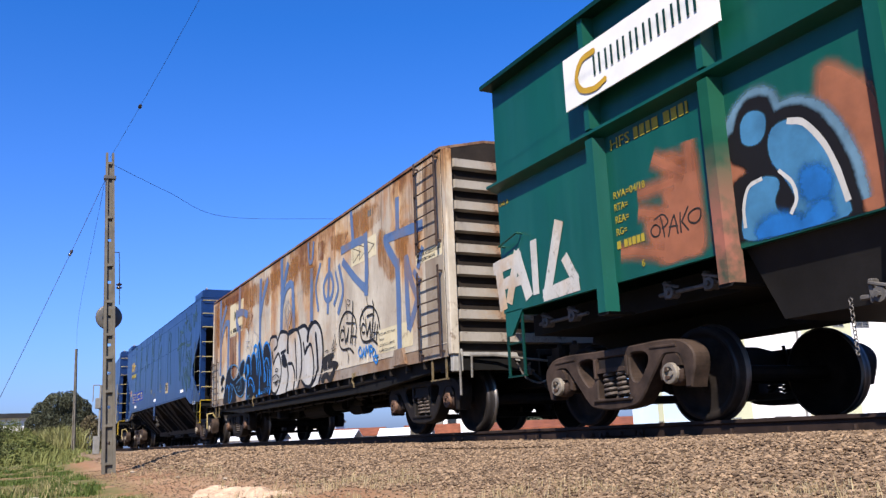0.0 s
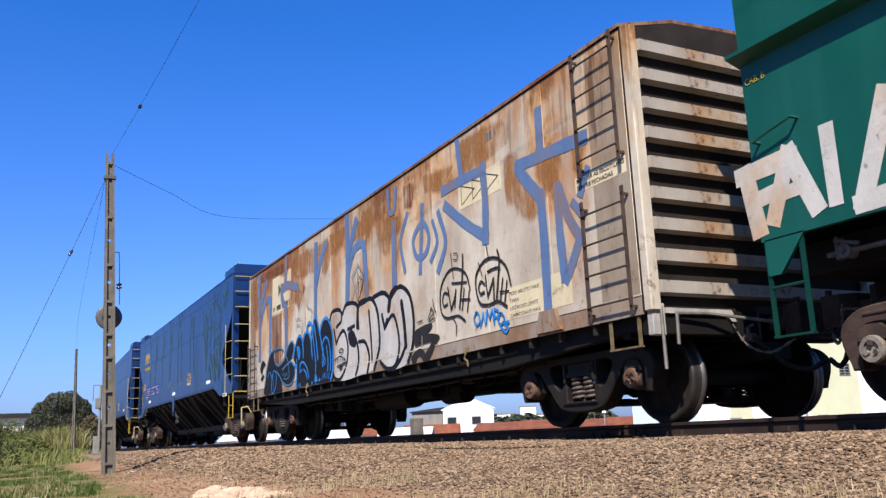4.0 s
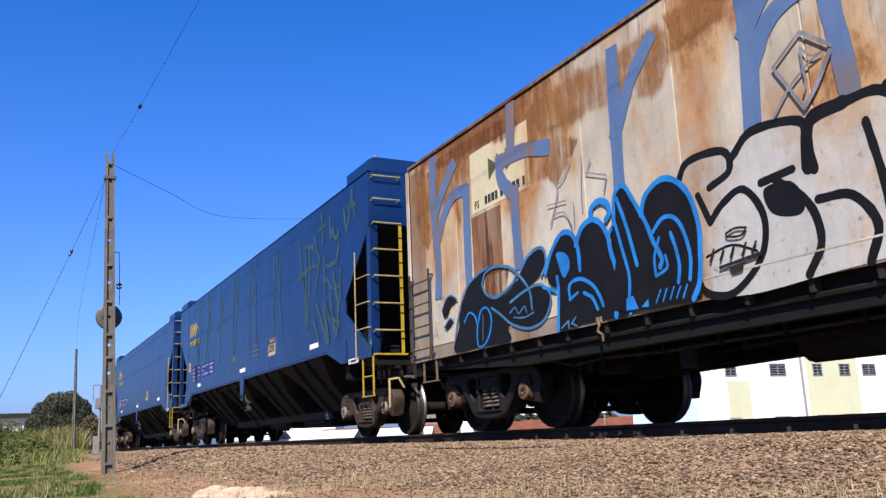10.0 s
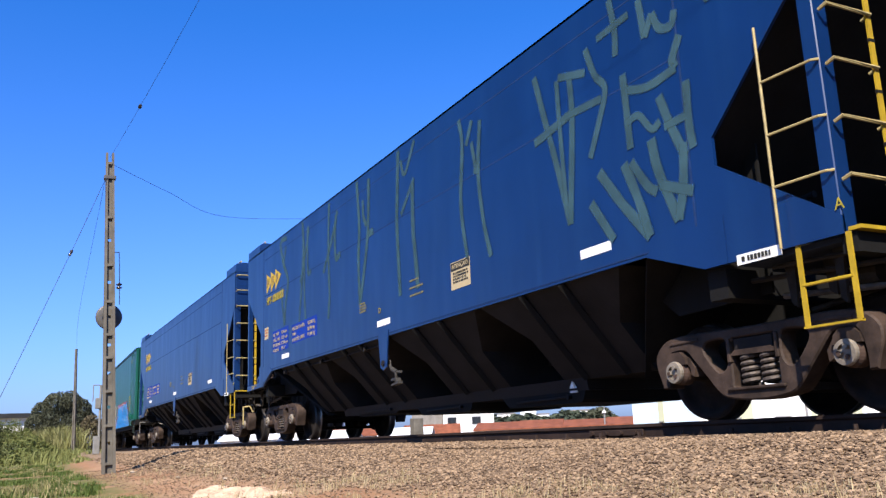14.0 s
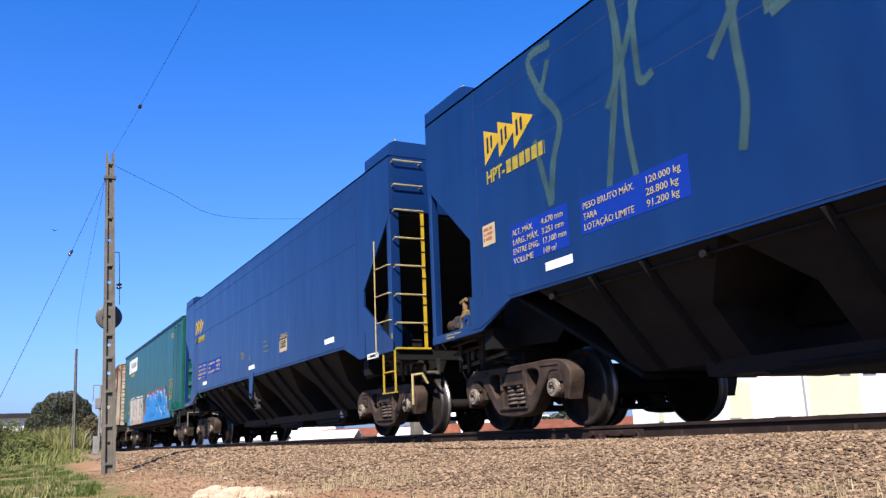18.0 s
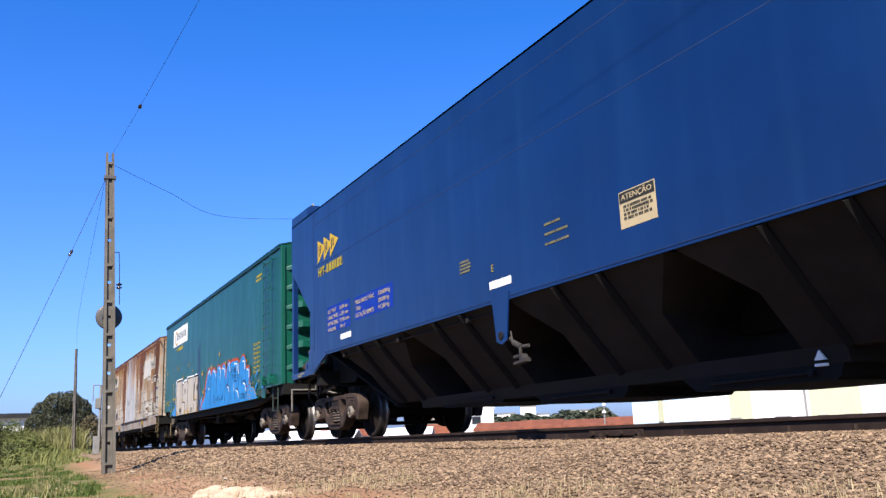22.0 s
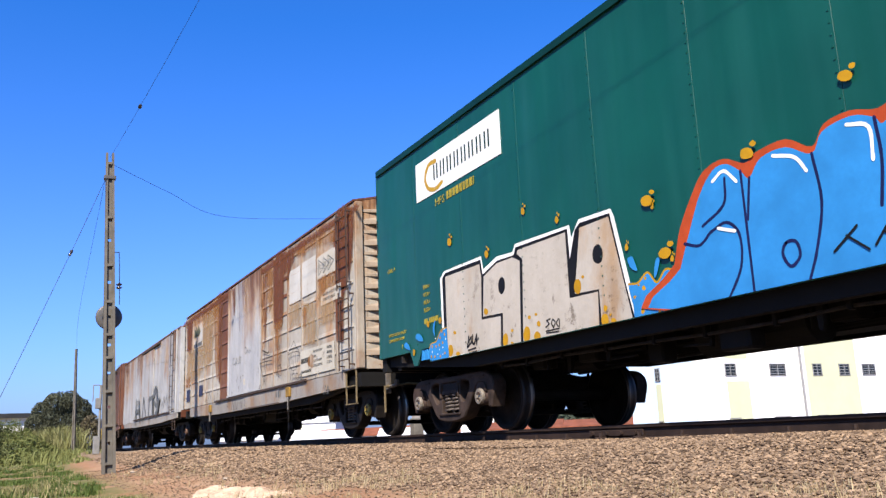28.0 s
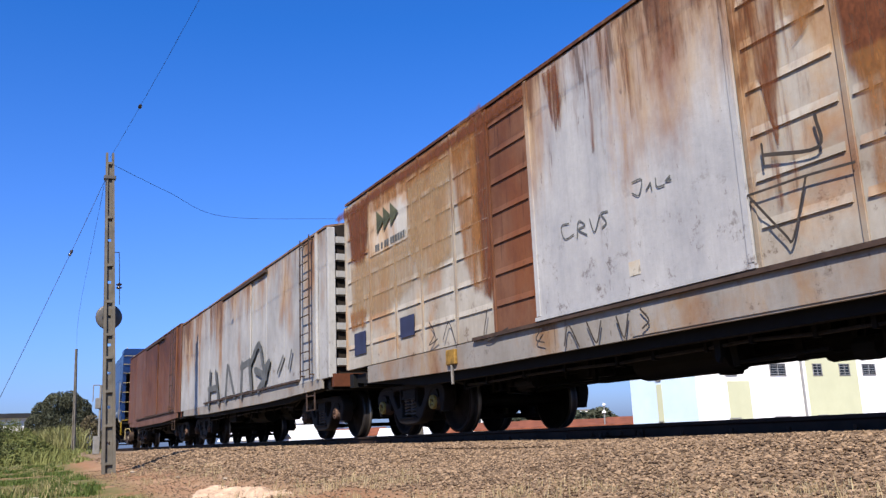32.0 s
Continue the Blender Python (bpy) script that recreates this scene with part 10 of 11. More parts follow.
# ---- the grey-white and the brown boxcars behind ----
def plain_boxcar(label, centre, half, top, material, panels, low=1.06, sill=None):
    sill = sill or material
    w = wagon(label, centre, "boxcar")
    hw = SIDE[w] = 1.625
    x0, x1 = -half, half
    box_shell(w, x0, x1, hw, low, top, 0.2, material, RUSTROOF, panels, None, 0.012, RIBSHADE)
    underframe(w, x0, x1, hw, low, 0.3)
    me = end_rib_mesh(hw - 0.12, 0.15, 0.09, 0.04, material, 0.88)
    for i in range(8):
        add("end_rib", me, w, pose(x1 + 0.03, 0, 1.25 + 0.31 * i))
    for y in (-hw + 0.06, hw - 0.06):
        bm = fresh()
        box(bm, x1 + 0.03, x1 + 0.12, y - 0.07, y + 0.07, low, top, 0.01)
        part("corner_post", bm, material, w)
    ladder(w, x1 - 1.25, x1 - 0.72, 1.1, top + 0.04, 8, -hw, RUSTDARK, 0.09, 0.05)
    bm = fresh()
    box(bm, x1 - 0.5, x1 - 0.42, -hw - 0.05, -hw, low, top, 0.01)
    part("side_post", bm, material, w)
    stirrup(w, x1 - 1.2, x1 - 0.75, 0.55, 1.06, -hw + 0.02, RUSTDARK, 1)
    bm = fresh()
    box(bm, -1.1, 1.7, -hw - 0.04, -hw - 0.002, low + 0.1, top - 0.12, 0.01)
    dr = part("sliding_door", bm, material, w)
    bm = fresh()
    box(bm, -1.1, 3.0, -hw - 0.07, -hw - 0.005, top - 0.1, top - 0.04)
    box(bm, -3.2, 5.2, -hw - 0.05, -hw - 0.005, low + 0.05, low + 0.09)
    part("door_track", bm, RUSTDARK, w)
    bm = fresh()
    box(bm, x1 + 0.02, x1 + 0.2, -hw + 0.05, hw - 0.05, 0.9, 1.12)
    part("red_headstock", bm, PRIMER, w)
    bm = fresh()
    prism(bm, [(x0 + 0.5, low), (x1 - 0.3, low), (x1 - 0.3, low - 0.16), (3.0, low - 0.22), (-3.0, low - 0.22), (x0 + 0.5, low - 0.16)], "y", -hw - 0.004, -hw + 0.04)
    part("side_sill", bm, sill, w)
    fittings(w, x0, x1, half - 1.5, -half + 1.5, FRAME_DARK)
    return w


w6 = plain_boxcar("grey-white steel boxcar with rust streaks and grey graffiti", -95.45, 6.75, 3.72, GREYWHITE, [-5.6, -4.2, -2.8, -1.1, 1.7, 2.9, 4.2, 5.4], sill=DIRTYGREY)
g = Piece(w6, "grey block-letter graffiti", 0.042)
g.line(G_GREY, 0.200, [(-2.56, 1.01), (-2.42, 1.89)])
g.line(G_GREY, 0.200, [(-1.75, 1.84), (-1.37, 1.06)])
g.line(G_GREY, 0.160, [(-2.60, 1.46), (-1.53, 1.46)])
g.line(G_GREY, 0.200, [(-0.64, 1.08), (-0.44, 1.87)])
g.line(G_GREY, 0.160, [(-0.32, 1.86), (0.28, 1.14)])
g.line(G_GREY, 0.200, [(0.93, 1.10), (1.00, 1.81)])
g.line(G_GREY, 0.160, [(0.90, 1.75), (1.66, 1.81)])
g.line(G_GREY, 0.200, [(1.66, 1.81), (1.83, 1.17)])
g.line(G_GREY, 0.160, [(1.81, 1.80), (2.46, 2.11), (2.83, 1.58), (3.26, 1.66), (2.84, 1.22)])
g.line(G_GREY, 0.160, [(2.15, 1.58), (3.05, 1.38), (2.39, 1.13)])
g.line(G_GREY, 0.080, [(3.88, 1.38), (4.27, 1.68)])
g.line(G_GREY, 0.080, [(4.64, 1.42), (4.83, 1.73)])
g.done()
w7 = plain_boxcar("brown-red rusty boxcar with weathered grey patches", -108.4, 5.85, 3.80, MAROON, [-4.0, -2.3, -0.8, 1.4, 3.0, 4.4])
w8 = blue_hopper(-123.3, "dark blue covered hopper wagon with yellow ladders", "B", "E")

# ---- sleepers, fixings and ballast ----
SLEEPER = plain("weathered_sleeper_wood", (0.0403, 0.0314, 0.0246), 0.9, 0, 0.4, 5)


def sleepers():
    bm = fresh()
    box(bm, -0.12, 0.12, -1.4, 1.4, -0.32, -0.155, 0.01)
    first = part("sleeper", bm, SLEEPER, track)
    bm = fresh()
    for y in (-0.94, -0.73, 0.73, 0.94):
        box(bm, -0.045, 0.045, y - 0.05, y + 0.05, -0.15, -0.115, 0.008)
        rod(bm, (0, y, -0.12), (0, y, -0.075), 0.018, 6)
    clip = part("rail_clip", bm, RAIL, track)
    n = 0
    for i in range(110):
        x, y, a = line_at(8.0 - 0.62 * i)
        m = pose(x, y, 0, 0, 0, math.degrees(a))
        (first if i == 0 else share(first, m, track)).matrix_basis = m
        (clip if i == 0 else share(clip, m, track)).matrix_basis = m
    for x in (-7.35, -22.0):
        bm = fresh()
        box(bm, x - 0.45, x + 0.45, YC - 0.836 - 0.035, YC - 0.836 - 0.012, -0.115, -0.05, 0.006)
        for k in (-0.36, -0.12, 0.12, 0.36):
            rod(bm, (x + k, YC - 0.836 - 0.07, -0.085), (x + k, YC - 0.836 - 0.03, -0.085), 0.022, 6)
        part("fishplate", bm, RAIL, track)


sleepers()


def varied(name, a, b, rough=0.95, scale=18.0, mode="Random"):
    """Stone or leaf colour that changes from piece to piece."""
    m, n, l, bs = mat(name, rough)
    g = n.new("ShaderNodeNewGeometry") if mode == "Island" else n.new("ShaderNodeObjectInfo")
    v = coords(n, l)
    fine = noise_tex(n, l, v, scale, 4)
    c = mix(n, l, g.outputs["Random Per Island" if mode == "Island" else "Random"], a, b)
    c = mix(n, l, mul(n, l, fine, 0.45), c, tuple(x * 0.55 for x in a))
    l.new(c, bs.inputs["Base Color"])
    return m


STONE = varied("ballast_stone", (0.058, 0.038, 0.025), (0.275, 0.190, 0.120), mode="Island")
STONE_ONE = varied("loose_ballast_stone", (0.058, 0.038, 0.025), (0.275, 0.190, 0.120))


def stone_shape(rnd):
    """A broken stone of about one unit: a squashed octahedron with cut corners."""
    v = []
    for d in ((1, 0, 0), (-1, 0, 0), (0, 1, 0), (0, -1, 0), (0, 0, 1), (0, 0, -1), (0.7, 0.7, 0.5), (-0.7, 0.6, 0.5), (0.6, -0.7, 0.55), (-0.65, -0.65, 0.5)):
        k = rnd.uniform(0.42, 0.62)
        v.append((d[0] * k * 1.1, d[1] * k, d[2] * k * 0.75))
    f = [(0, 6, 8), (0, 2, 6), (2, 7, 6), (2, 1, 7), (1, 9, 7), (1, 3, 9), (3, 8, 9), (3, 0, 8), (4, 6, 7), (4, 7, 9), (4, 9, 8), (4, 8, 6),
         (5, 2, 0), (5, 1, 2), (5, 3, 1), (5, 0, 3)]
    return np.array(v), f


def ballast():
    rnd = random.Random(5)
    shapes = [stone_shape(rnd) for i in range(8)]
    verts, faces, count = [], [], 0
    bank = thing("ballast_bank", "brown-grey crushed stone ballast piled along the rails", "ballast", kind="structure")
    singles = []
    for x_near, x_far, y_near, y_far, size, number in ((-2.4, -9.0, 3.0, 5.75, 0.026, 33000), (-9.0, -16.0, 2.9, 5.75, 0.036, 17000), (-16.0, -34.0, 3.0, 5.75, 0.065, 9000), (-2.4, -12.0, 5.85, 7.4, 0.06, 1800), (-6.0, -24.0, 1.7, 3.3, 0.020, 6000)):
        for i in range(number):
            x, y = rnd.uniform(x_far, x_near), y_near + (y_far - y_near) * rnd.random() ** 0.8
            if size > 0.03 and y < 3.6 and rnd.random() < (3.6 - y) * 1.1:
                continue
            s = size * rnd.uniform(0.55, 1.35)
            z = ground_z(x, y) + s * rnd.uniform(0.0, 0.3)
            a, b = rnd.uniform(0, 6.28), rnd.uniform(-0.5, 0.5)
            shape, fs = shapes[rnd.randrange(8)]
            if len(singles) < 300 and -6.5 < x < -3.2 and 3.6 < y < 4.6 and s > size * 0.8:
                singles.append((x, y, z, a, b, s, rnd.randrange(8)))
                continue
            ca, sa, cb, sb = math.cos(a), math.sin(a), math.cos(b), math.sin(b)
            r = np.array(((ca, -sa * cb, sa * sb), (sa, ca * cb, -ca * sb), (0, sb, cb)))
            p = shape @ r.T * s + (x, y, z)
            verts.append(p)
            faces.extend(tuple(k + count for k in t) for t in fs)
            count += len(shape)
    me = bpy.data.meshes.new("ballast_stones")
    me.from_pydata(np.vstack(verts).tolist(), [], faces)
    me.materials.append(STONE)
    ob = new("ballast_stones", me)
    ob.parent = bank
    ob["kind"] = "stuff"
    meshes = []
    for shape, fs in shapes:
        me = bpy.data.meshes.new("stone")
        me.from_pydata(shape.tolist(), [], fs)
        me.materials.append(STONE_ONE)
        meshes.append(me)
    for x, y, z, a, b, s, k in singles:
        o = add("stone", meshes[k], bank)
        o.matrix_basis = Matrix.LocRotScale((x, y, z), Euler((b, 0, a)), (s, s, s))


# ---- grass and bushes ----
BLADE = varied("green_grass_blade", (0.024, 0.050, 0.007), (0.095, 0.115, 0.026), 0.7, mode="Island")
STRAW = varied("dry_grass_blade", (0.197, 0.148, 0.0762), (0.296, 0.242, 0.148), 0.8, mode="Island")
SCRUB = varied("olive_scrub_leaf", (0.034, 0.046, 0.013), (0.100, 0.105, 0.038), 0.8, mode="Island")
TREELEAF = varied("dark_tree_leaf", (0.034, 0.039, 0.024), (0.074, 0.078, 0.048), 0.8, mode="Island")
MOUND = varied("pale_arching_grass", (0.110, 0.118, 0.036), (0.250, 0.235, 0.105), 0.75, mode="Island")
DRYBLADE = varied("yellowing_grass_blade", (0.130, 0.120, 0.045), (0.270, 0.225, 0.120), 0.8, mode="Island")
BARK = plain("tree_bark", (0.0448, 0.0336, 0.0246), 0.9, 0, 0.4, 6)


def tufts(name, label, material, spots, blades, height, width, seed):
    """Many grass tufts in one mesh: bent blades standing on the ground."""
    rnd = random.Random(seed)
    verts, faces = [], []
    for x, y in spots:
        z = ground_z(x, y) - 0.01
        k = rnd.uniform(0.6, 1.3)
        for j in range(blades):
            a = rnd.uniform(0, 6.283)
            h = height * k * rnd.uniform(0.5, 1.15)
            lean = h * rnd.uniform(0.1, 0.65)
            bx, by = x + rnd.gauss(0, 0.05 * k), y + rnd.gauss(0, 0.05 * k)
            wx, wy = -math.sin(a) * width, math.cos(a) * width
            dx, dy = math.cos(a) * lean, math.sin(a) * lean
            n = len(verts)
            verts += [(bx - wx, by - wy, z), (bx + wx, by + wy, z), (bx + dx * 0.35 - wx * 0.8, by + dy * 0.35 - wy * 0.8, z + h * 0.6),
                      (bx + dx * 0.35 + wx * 0.8, by + dy * 0.35 + wy * 0.8, z + h * 0.6), (bx + dx, by + dy, z + h)]
            faces += [(n, n + 1, n + 3, n + 2), (n + 2, n + 3, n + 4)]
    me = bpy.data.meshes.new(name)
    me.from_pydata(verts, [], faces)
    me.materials.append(material)
    return tagged(new(name, me), label, "grass", kind="stuff")


def spots(n, x0, x1, y0, y1, seed, keep=None):
    rnd = random.Random(seed)
    out = []
    while len(out) < n:
        x, y = rnd.uniform(x0, x1), rnd.uniform(y0, y1)
        if keep is None or keep(x, y):
            out.append((x, y))
    return out


def leafy(name, label, category, base, blobs, material, leaf, per, seed, trunk=None, group=""):
    """A tree or bush: limbs, and a crown of many small leaf clumps gathered in uneven lobes."""
    rnd = random.Random(seed)
    t = thing(name, label, category, group, at=Matrix.Translation(base))
    verts, faces = [], []
    for cx, cy, cz, rx, ry, rz in blobs:
        for i in range(int(per * rx * rz * 4)):
            u = Vector((rnd.gauss(0, 1), rnd.gauss(0, 1), rnd.gauss(0, 1))).normalized()
            d = 1.0 - 0.45 * rnd.random() ** 2.2
            d *= 1 + 0.22 * noise.noise(u * 2.3 + Vector((cx, cy, seed)))
            c = Vector((cx + u.x * rx * d, cy + u.y * ry * d, max(cz + u.z * rz * d, 0.02)))
            a, b = rnd.uniform(0, 6.283), rnd.uniform(-1.2, 1.2)
            e1 = Vector((math.cos(a), math.sin(a), math.sin(b) * 0.6)) * leaf * rnd.uniform(0.6, 1.4)
            e2 = e1.cross(Vector((rnd.gauss(0, 1), rnd.gauss(0, 1), rnd.gauss(0, 1)))).normalized() * leaf * rnd.uniform(0.4, 0.8)
            n = len(verts)
            verts += [c - e1, c + e2, c + e1, c - e2]
            faces += [(n, n + 1, n + 2, n + 3)]
    me = bpy.data.meshes.new("crown")
    me.from_pydata([tuple(v) for v in verts], [], faces)
    me.materials.append(material)
    crown = add("crown", me, t)
    if trunk:
        bm = fresh()
        h, r = trunk
        rod(bm, (0, 0, -0.2), (0.05, 0.02, h), r, 9, r * 0.6)
        part("trunk", bm, BARK, t)
        for cx, cy, cz, rx, ry, rz in blobs[:5]:
            bm = fresh()
            rod(bm, (0.04, 0.02, h * 0.85), (cx * 0.8, cy * 0.8, cz), r * 0.5, 6, r * 0.15)
            part("limb", bm, BARK, t)
    return t


def vegetation():
    green = lambda x, y: y < 1.75 and y < 1.05 + 0.028 * -x + 0.25 * noise.noise((x * 0.4, y * 0.4, 2)) and noise.noise((x * 0.5, y * 1.3, 5)) > -0.12
    tufts("green_grass", "short green grass with dry patches beside the railway bank", BLADE, spots(8500, -34, -9, -3.2, 2.1, 3, green), 8, 0.10, 0.0062, 3)
    tufts("dry_grass", "pale dry grass tufts among the green", DRYBLADE, spots(1500, -34, -9, -3.2, 1.6, 4, lambda x, y: green(x, y) and noise.noise((x * 0.45, y * 1.1, 9)) > 0.06), 9, 0.13, 0.005, 4)
    tufts("far_grass", "rough green and yellow grass beyond the pole", TALL, spots(3000, -75, -34, -6, 3.2, 5), 7, 0.16, 0.014, 5)
    near = lambda x, y: noise.noise((x * 1.3, y * 1.3, 7)) > 0.02 + 0.35 * max(0, y - 3.1)
    tufts("straw_tufts", "pale straw-coloured dry grass growing through the stones", STRAW, spots(230, -9.5, -2.2, 2.5, 3.7, 6, near), 7, 0.085, 0.0028, 6)
    for k, (cx, cy, sx_, sy_, n) in enumerate(((-3.2, 3.72, 0.25, 0.08, 26), (-3.95, 3.60, 0.3, 0.09, 24), (-4.9, 3.55, 0.4, 0.10, 22), (-2.8, 3.84, 0.2, 0.07, 20))):
        r = random.Random(60 + k)
        clumps = [(cx + r.gauss(0, sx_), cy + r.gauss(0, sy_)) for i in range(n)]
        tufts("straw_tufts", "wisps of pale straw lying on the ballast stones", STRAW, clumps, 6, 0.065, 0.0022, 60 + k)
    tufts("bank_straw", "sparse dry grass on the earth of the bank", STRAW, spots(70, -20, -8, 2.0, 3.6, 8), 6, 0.12, 0.005, 8)
    # the round dark tree
    x, y = -89.5, 5.1
    leafy("tree", "dense round dark green tree standing beyond the bushes", "tree", (x, y, ground_z(x, y)),
          [(0, -0.2, 4.7, 1.4, 1.3, 1.15), (0.3, 0.9, 4.9, 1.2, 1.0, 1.0), (0.2, 1.9, 4.2, 1.1, 0.9, 1.0), (0, -1.5, 3.9, 1.2, 0.9, 1.0), (0, -2.1, 2.7, 1.2, 0.8, 1.2), (0, 2.5, 3.0, 1.2, 0.7, 1.2), (0, 0.2, 2.8, 1.6, 2.0, 1.5), (0.4, -0.9, 3.1, 1.2, 1.0, 1.1), (0.5, 1.2, 2.6, 1.2, 1.2, 1.2)], TREELEAF, 0.075, 900, 11, (2.6, 0.22))
    x, y = -79.0, 7.0
    leafy("bush", "brown-green bush of bare twigs and small leaves", "bush", (x, y, ground_z(x, y)), [(0, 0, 1.5, 1.2, 0.9, 1.7), (0.3, 0.8, 1.2, 1.0, 0.7, 1.5)], SCRUB_BROWN, 0.08, 420, 12)
    def clump(cx, cy, rx, ry, n, seed):
        r = random.Random(seed)
        return [(cx + r.gauss(0, rx), cy + r.gauss(0, ry)) for k in range(n)]
    tufts("tall_grass", "mound of tall arching yellow-green grass beside the line", MOUND, clump(-75.0, 4.7, 1.4, 0.60, 520, 31) + clump(-76.0, 3.6, 1.5, 0.70, 420, 35), 12, 1.75, 0.024, 31)
    tufts("tall_grass", "low yellow-green grass at the foot of the bank", TALL, clump(-56.0, 3.0, 2.5, 0.8, 260, 36) + clump(-50.0, 2.3, 2.5, 0.8, 220, 37), 10, 0.26, 0.014, 36)
    tufts("tall_grass", "clump of tall yellow-green grass in the scrub", TALL, clump(-46.0, 1.7, 2.0, 0.8, 300, 32) + clump(-42, 0.3, 2.0, 0.7, 200, 33), 10, 0.48, 0.013, 32)
    tufts("tall_grass", "ragged tall grass among the bushes", TALL, spots(320, -66, -36, -4.0, 2.6, 34), 9, 0.36, 0.014, 34)
    for i, (x, y, r, h) in enumerate(((-50, 1.5, 1.0, 1.0), (-45, 0.4, 0.9, 0.7), (-60, 1.3, 1.2, 1.5), (-53, -0.6, 1.1, 1.6), (-48, -1.6, 0.9, 1.2), (-70, -0.6, 1.6, 2.4), (-43, 1.0, 0.8, 0.55), (-40, -0.3, 0.9, 0.7), (-47, 2.3, 0.7, 0.6), (-41, -1.6, 0.8, 1.0), (-37, -0.9, 0.6, 0.45), (-45, -0.8, 0.7, 0.95), (-38.5, 0.5, 0.5, 0.38), (-80, -1.4, 1.7, 2.9), (-77, 0.9, 1.5, 2.5), (-66, 0.2, 1.2, 1.9))):
        leafy("bush", "unkempt olive-green roadside scrub with dry stems", "bush", (x, y, ground_z(x, y)),
              [(0, 0, h * 0.55, r, r * 0.9, h * 0.6), (0.3, r * 0.8, h * 0.35, r * 0.6, r * 0.6, h * 0.45), (0, -r * 0.7, h * 0.5, r * 0.6, r * 0.6, h * 0.6), (0, r * 0.2, h * 0.9, r * 0.4, r * 0.4, h * 0.35)], (SCRUB_LIGHT, SCRUB)[i % 2], 0.055, 420, 20 + i)
    # trees across the line
    for i, (x, y, r, h) in enumerate(((-110.5, 84.0, 3.0, 4.6), (-107.0, 88.5, 1.6, 2.6), (-113.0, 79.5, 2.0, 2.6))):
        leafy("tree", "leafy green tree rising behind the red roofs", "tree", (x, y, -1.6), [(0, 0, h * 0.75, r * 0.7, r * 0.7, h * 0.35), (0, r * 0.6, h * 0.55, r * 0.7, r * 0.6, h * 0.3), (0, -r * 0.7, h * 0.5, r * 0.7, r * 0.6, h * 0.3)],
              TREELEAF, 0.28, 60, 40 + i, (h * 0.5, 0.2))
    rnd = random.Random(9)
    x0, y0, x1, y1 = -226.0, 112.0, -196.0, 152.0
    wood = []
    for i in range(26):
        k = i / 25
        wood.append(((x1 - x0) * k, (y1 - y0) * k, 4.0 + rnd.uniform(-0.6, 1.2), 2.6, 2.6, 2.6))
        wood.append(((x1 - x0) * k, (y1 - y0) * k, 1.0, 2.8, 2.8, 2.6))
    leafy("far_wood", "distant band of hazy green trees", "woods", (x0, y0, -2.0), wood, FARLEAF, 0.8, 10, 50)["kind"] = "stuff"


TALL = varied("tall_grass_blade", (0.075, 0.092, 0.022), (0.190, 0.195, 0.072), 0.75, mode="Island")
SCRUB_LIGHT = varied("yellow_green_scrub", (0.052, 0.070, 0.015), (0.135, 0.140, 0.046), 0.8, mode="Island")
SCRUB_BROWN = varied("brown_scrub", (0.0493, 0.0403, 0.0224), (0.103, 0.0851, 0.0493), 0.8, mode="Island")
FARLEAF = varied("hazy_far_leaf", (0.0269, 0.0381, 0.0269), (0.0538, 0.0627, 0.0403), 0.9, mode="Island")
ballast()
vegetation()


# ---- poles and wires ----
def pole(base, top, w0, w1, label):
    """A concrete pole of two tapering flanges joined by a web with cross bars and round holes."""
    base, top = Vector(base), Vector(top)
    h = (top - base).length
    m = Matrix.Translation(base) @ (top - base).to_track_quat("Z", "Y").to_matrix().to_4x4()
    q = thing("utility_pole", label, "utility pole", "poles along the line", at=m @ pose(0, 0, 0, 0, 0, 90))
    for s in (-1, 1):
        bm = fresh()
        lo = [bm.verts.new((s * w0 / 2 - 0.035 * s * k, y, -0.3)) for k, y in ((0, -0.09), (2, -0.09), (2, 0.09), (0, 0.09))]
        hi = [bm.verts.new((s * w1 / 2 - 0.025 * s * k, y, h)) for k, y in ((0, -0.06), (2, -0.06), (2, 0.06), (0, 0.06))]
        bm.faces.new(lo)
        bm.faces.new(hi)
        for i in range(4):
            bm.faces.new((lo[i], lo[(i + 1) % 4], hi[(i + 1) % 4], hi[i]))
        part("flange", bm, CONCRETE, q)
    z = 0.0
    levels = [0.0, 0.28, 1.15, 1.95, 2.75, 3.3, 4.1, 5.0, 6.2, h - 0.25]
    for i, (a, b) in enumerate(zip(levels, levels[1:])):
        wa, wb = w0 + (w1 - w0) * a / h, w0 + (w1 - w0) * b / h
        bm = fresh()
        if i % 2 == 1 or i in (2, 4, 6):
            zc = (a + b) / 2                           # leave a hole in the web
            box(bm, -wa / 2 + 0.06, wa / 2 - 0.06, -0.02, 0.02, a, zc - 0.035)
            box(bm, -wa / 2 + 0.06, wa / 2 - 0.06, -0.02, 0.02, zc + 0.035, b)
            box(bm, -wa / 2 + 0.06, -0.035, -0.02, 0.02, zc - 0.035, zc + 0.035)
            box(bm, 0.035, wa / 2 - 0.06, -0.02, 0.02, zc - 0.035, zc + 0.035)
        else:
            box(bm, -wa / 2 + 0.06, wa / 2 - 0.06, -0.02, 0.02, a, b)
        part("web", bm, CONCRETE, q)
        bm = fresh()
        box(bm, -wb / 2 + 0.05, wb / 2 - 0.05, -0.085, 0.085, b - 0.06, b)
        part("cross_bar", bm, CONCRETE, q)
    return q, m


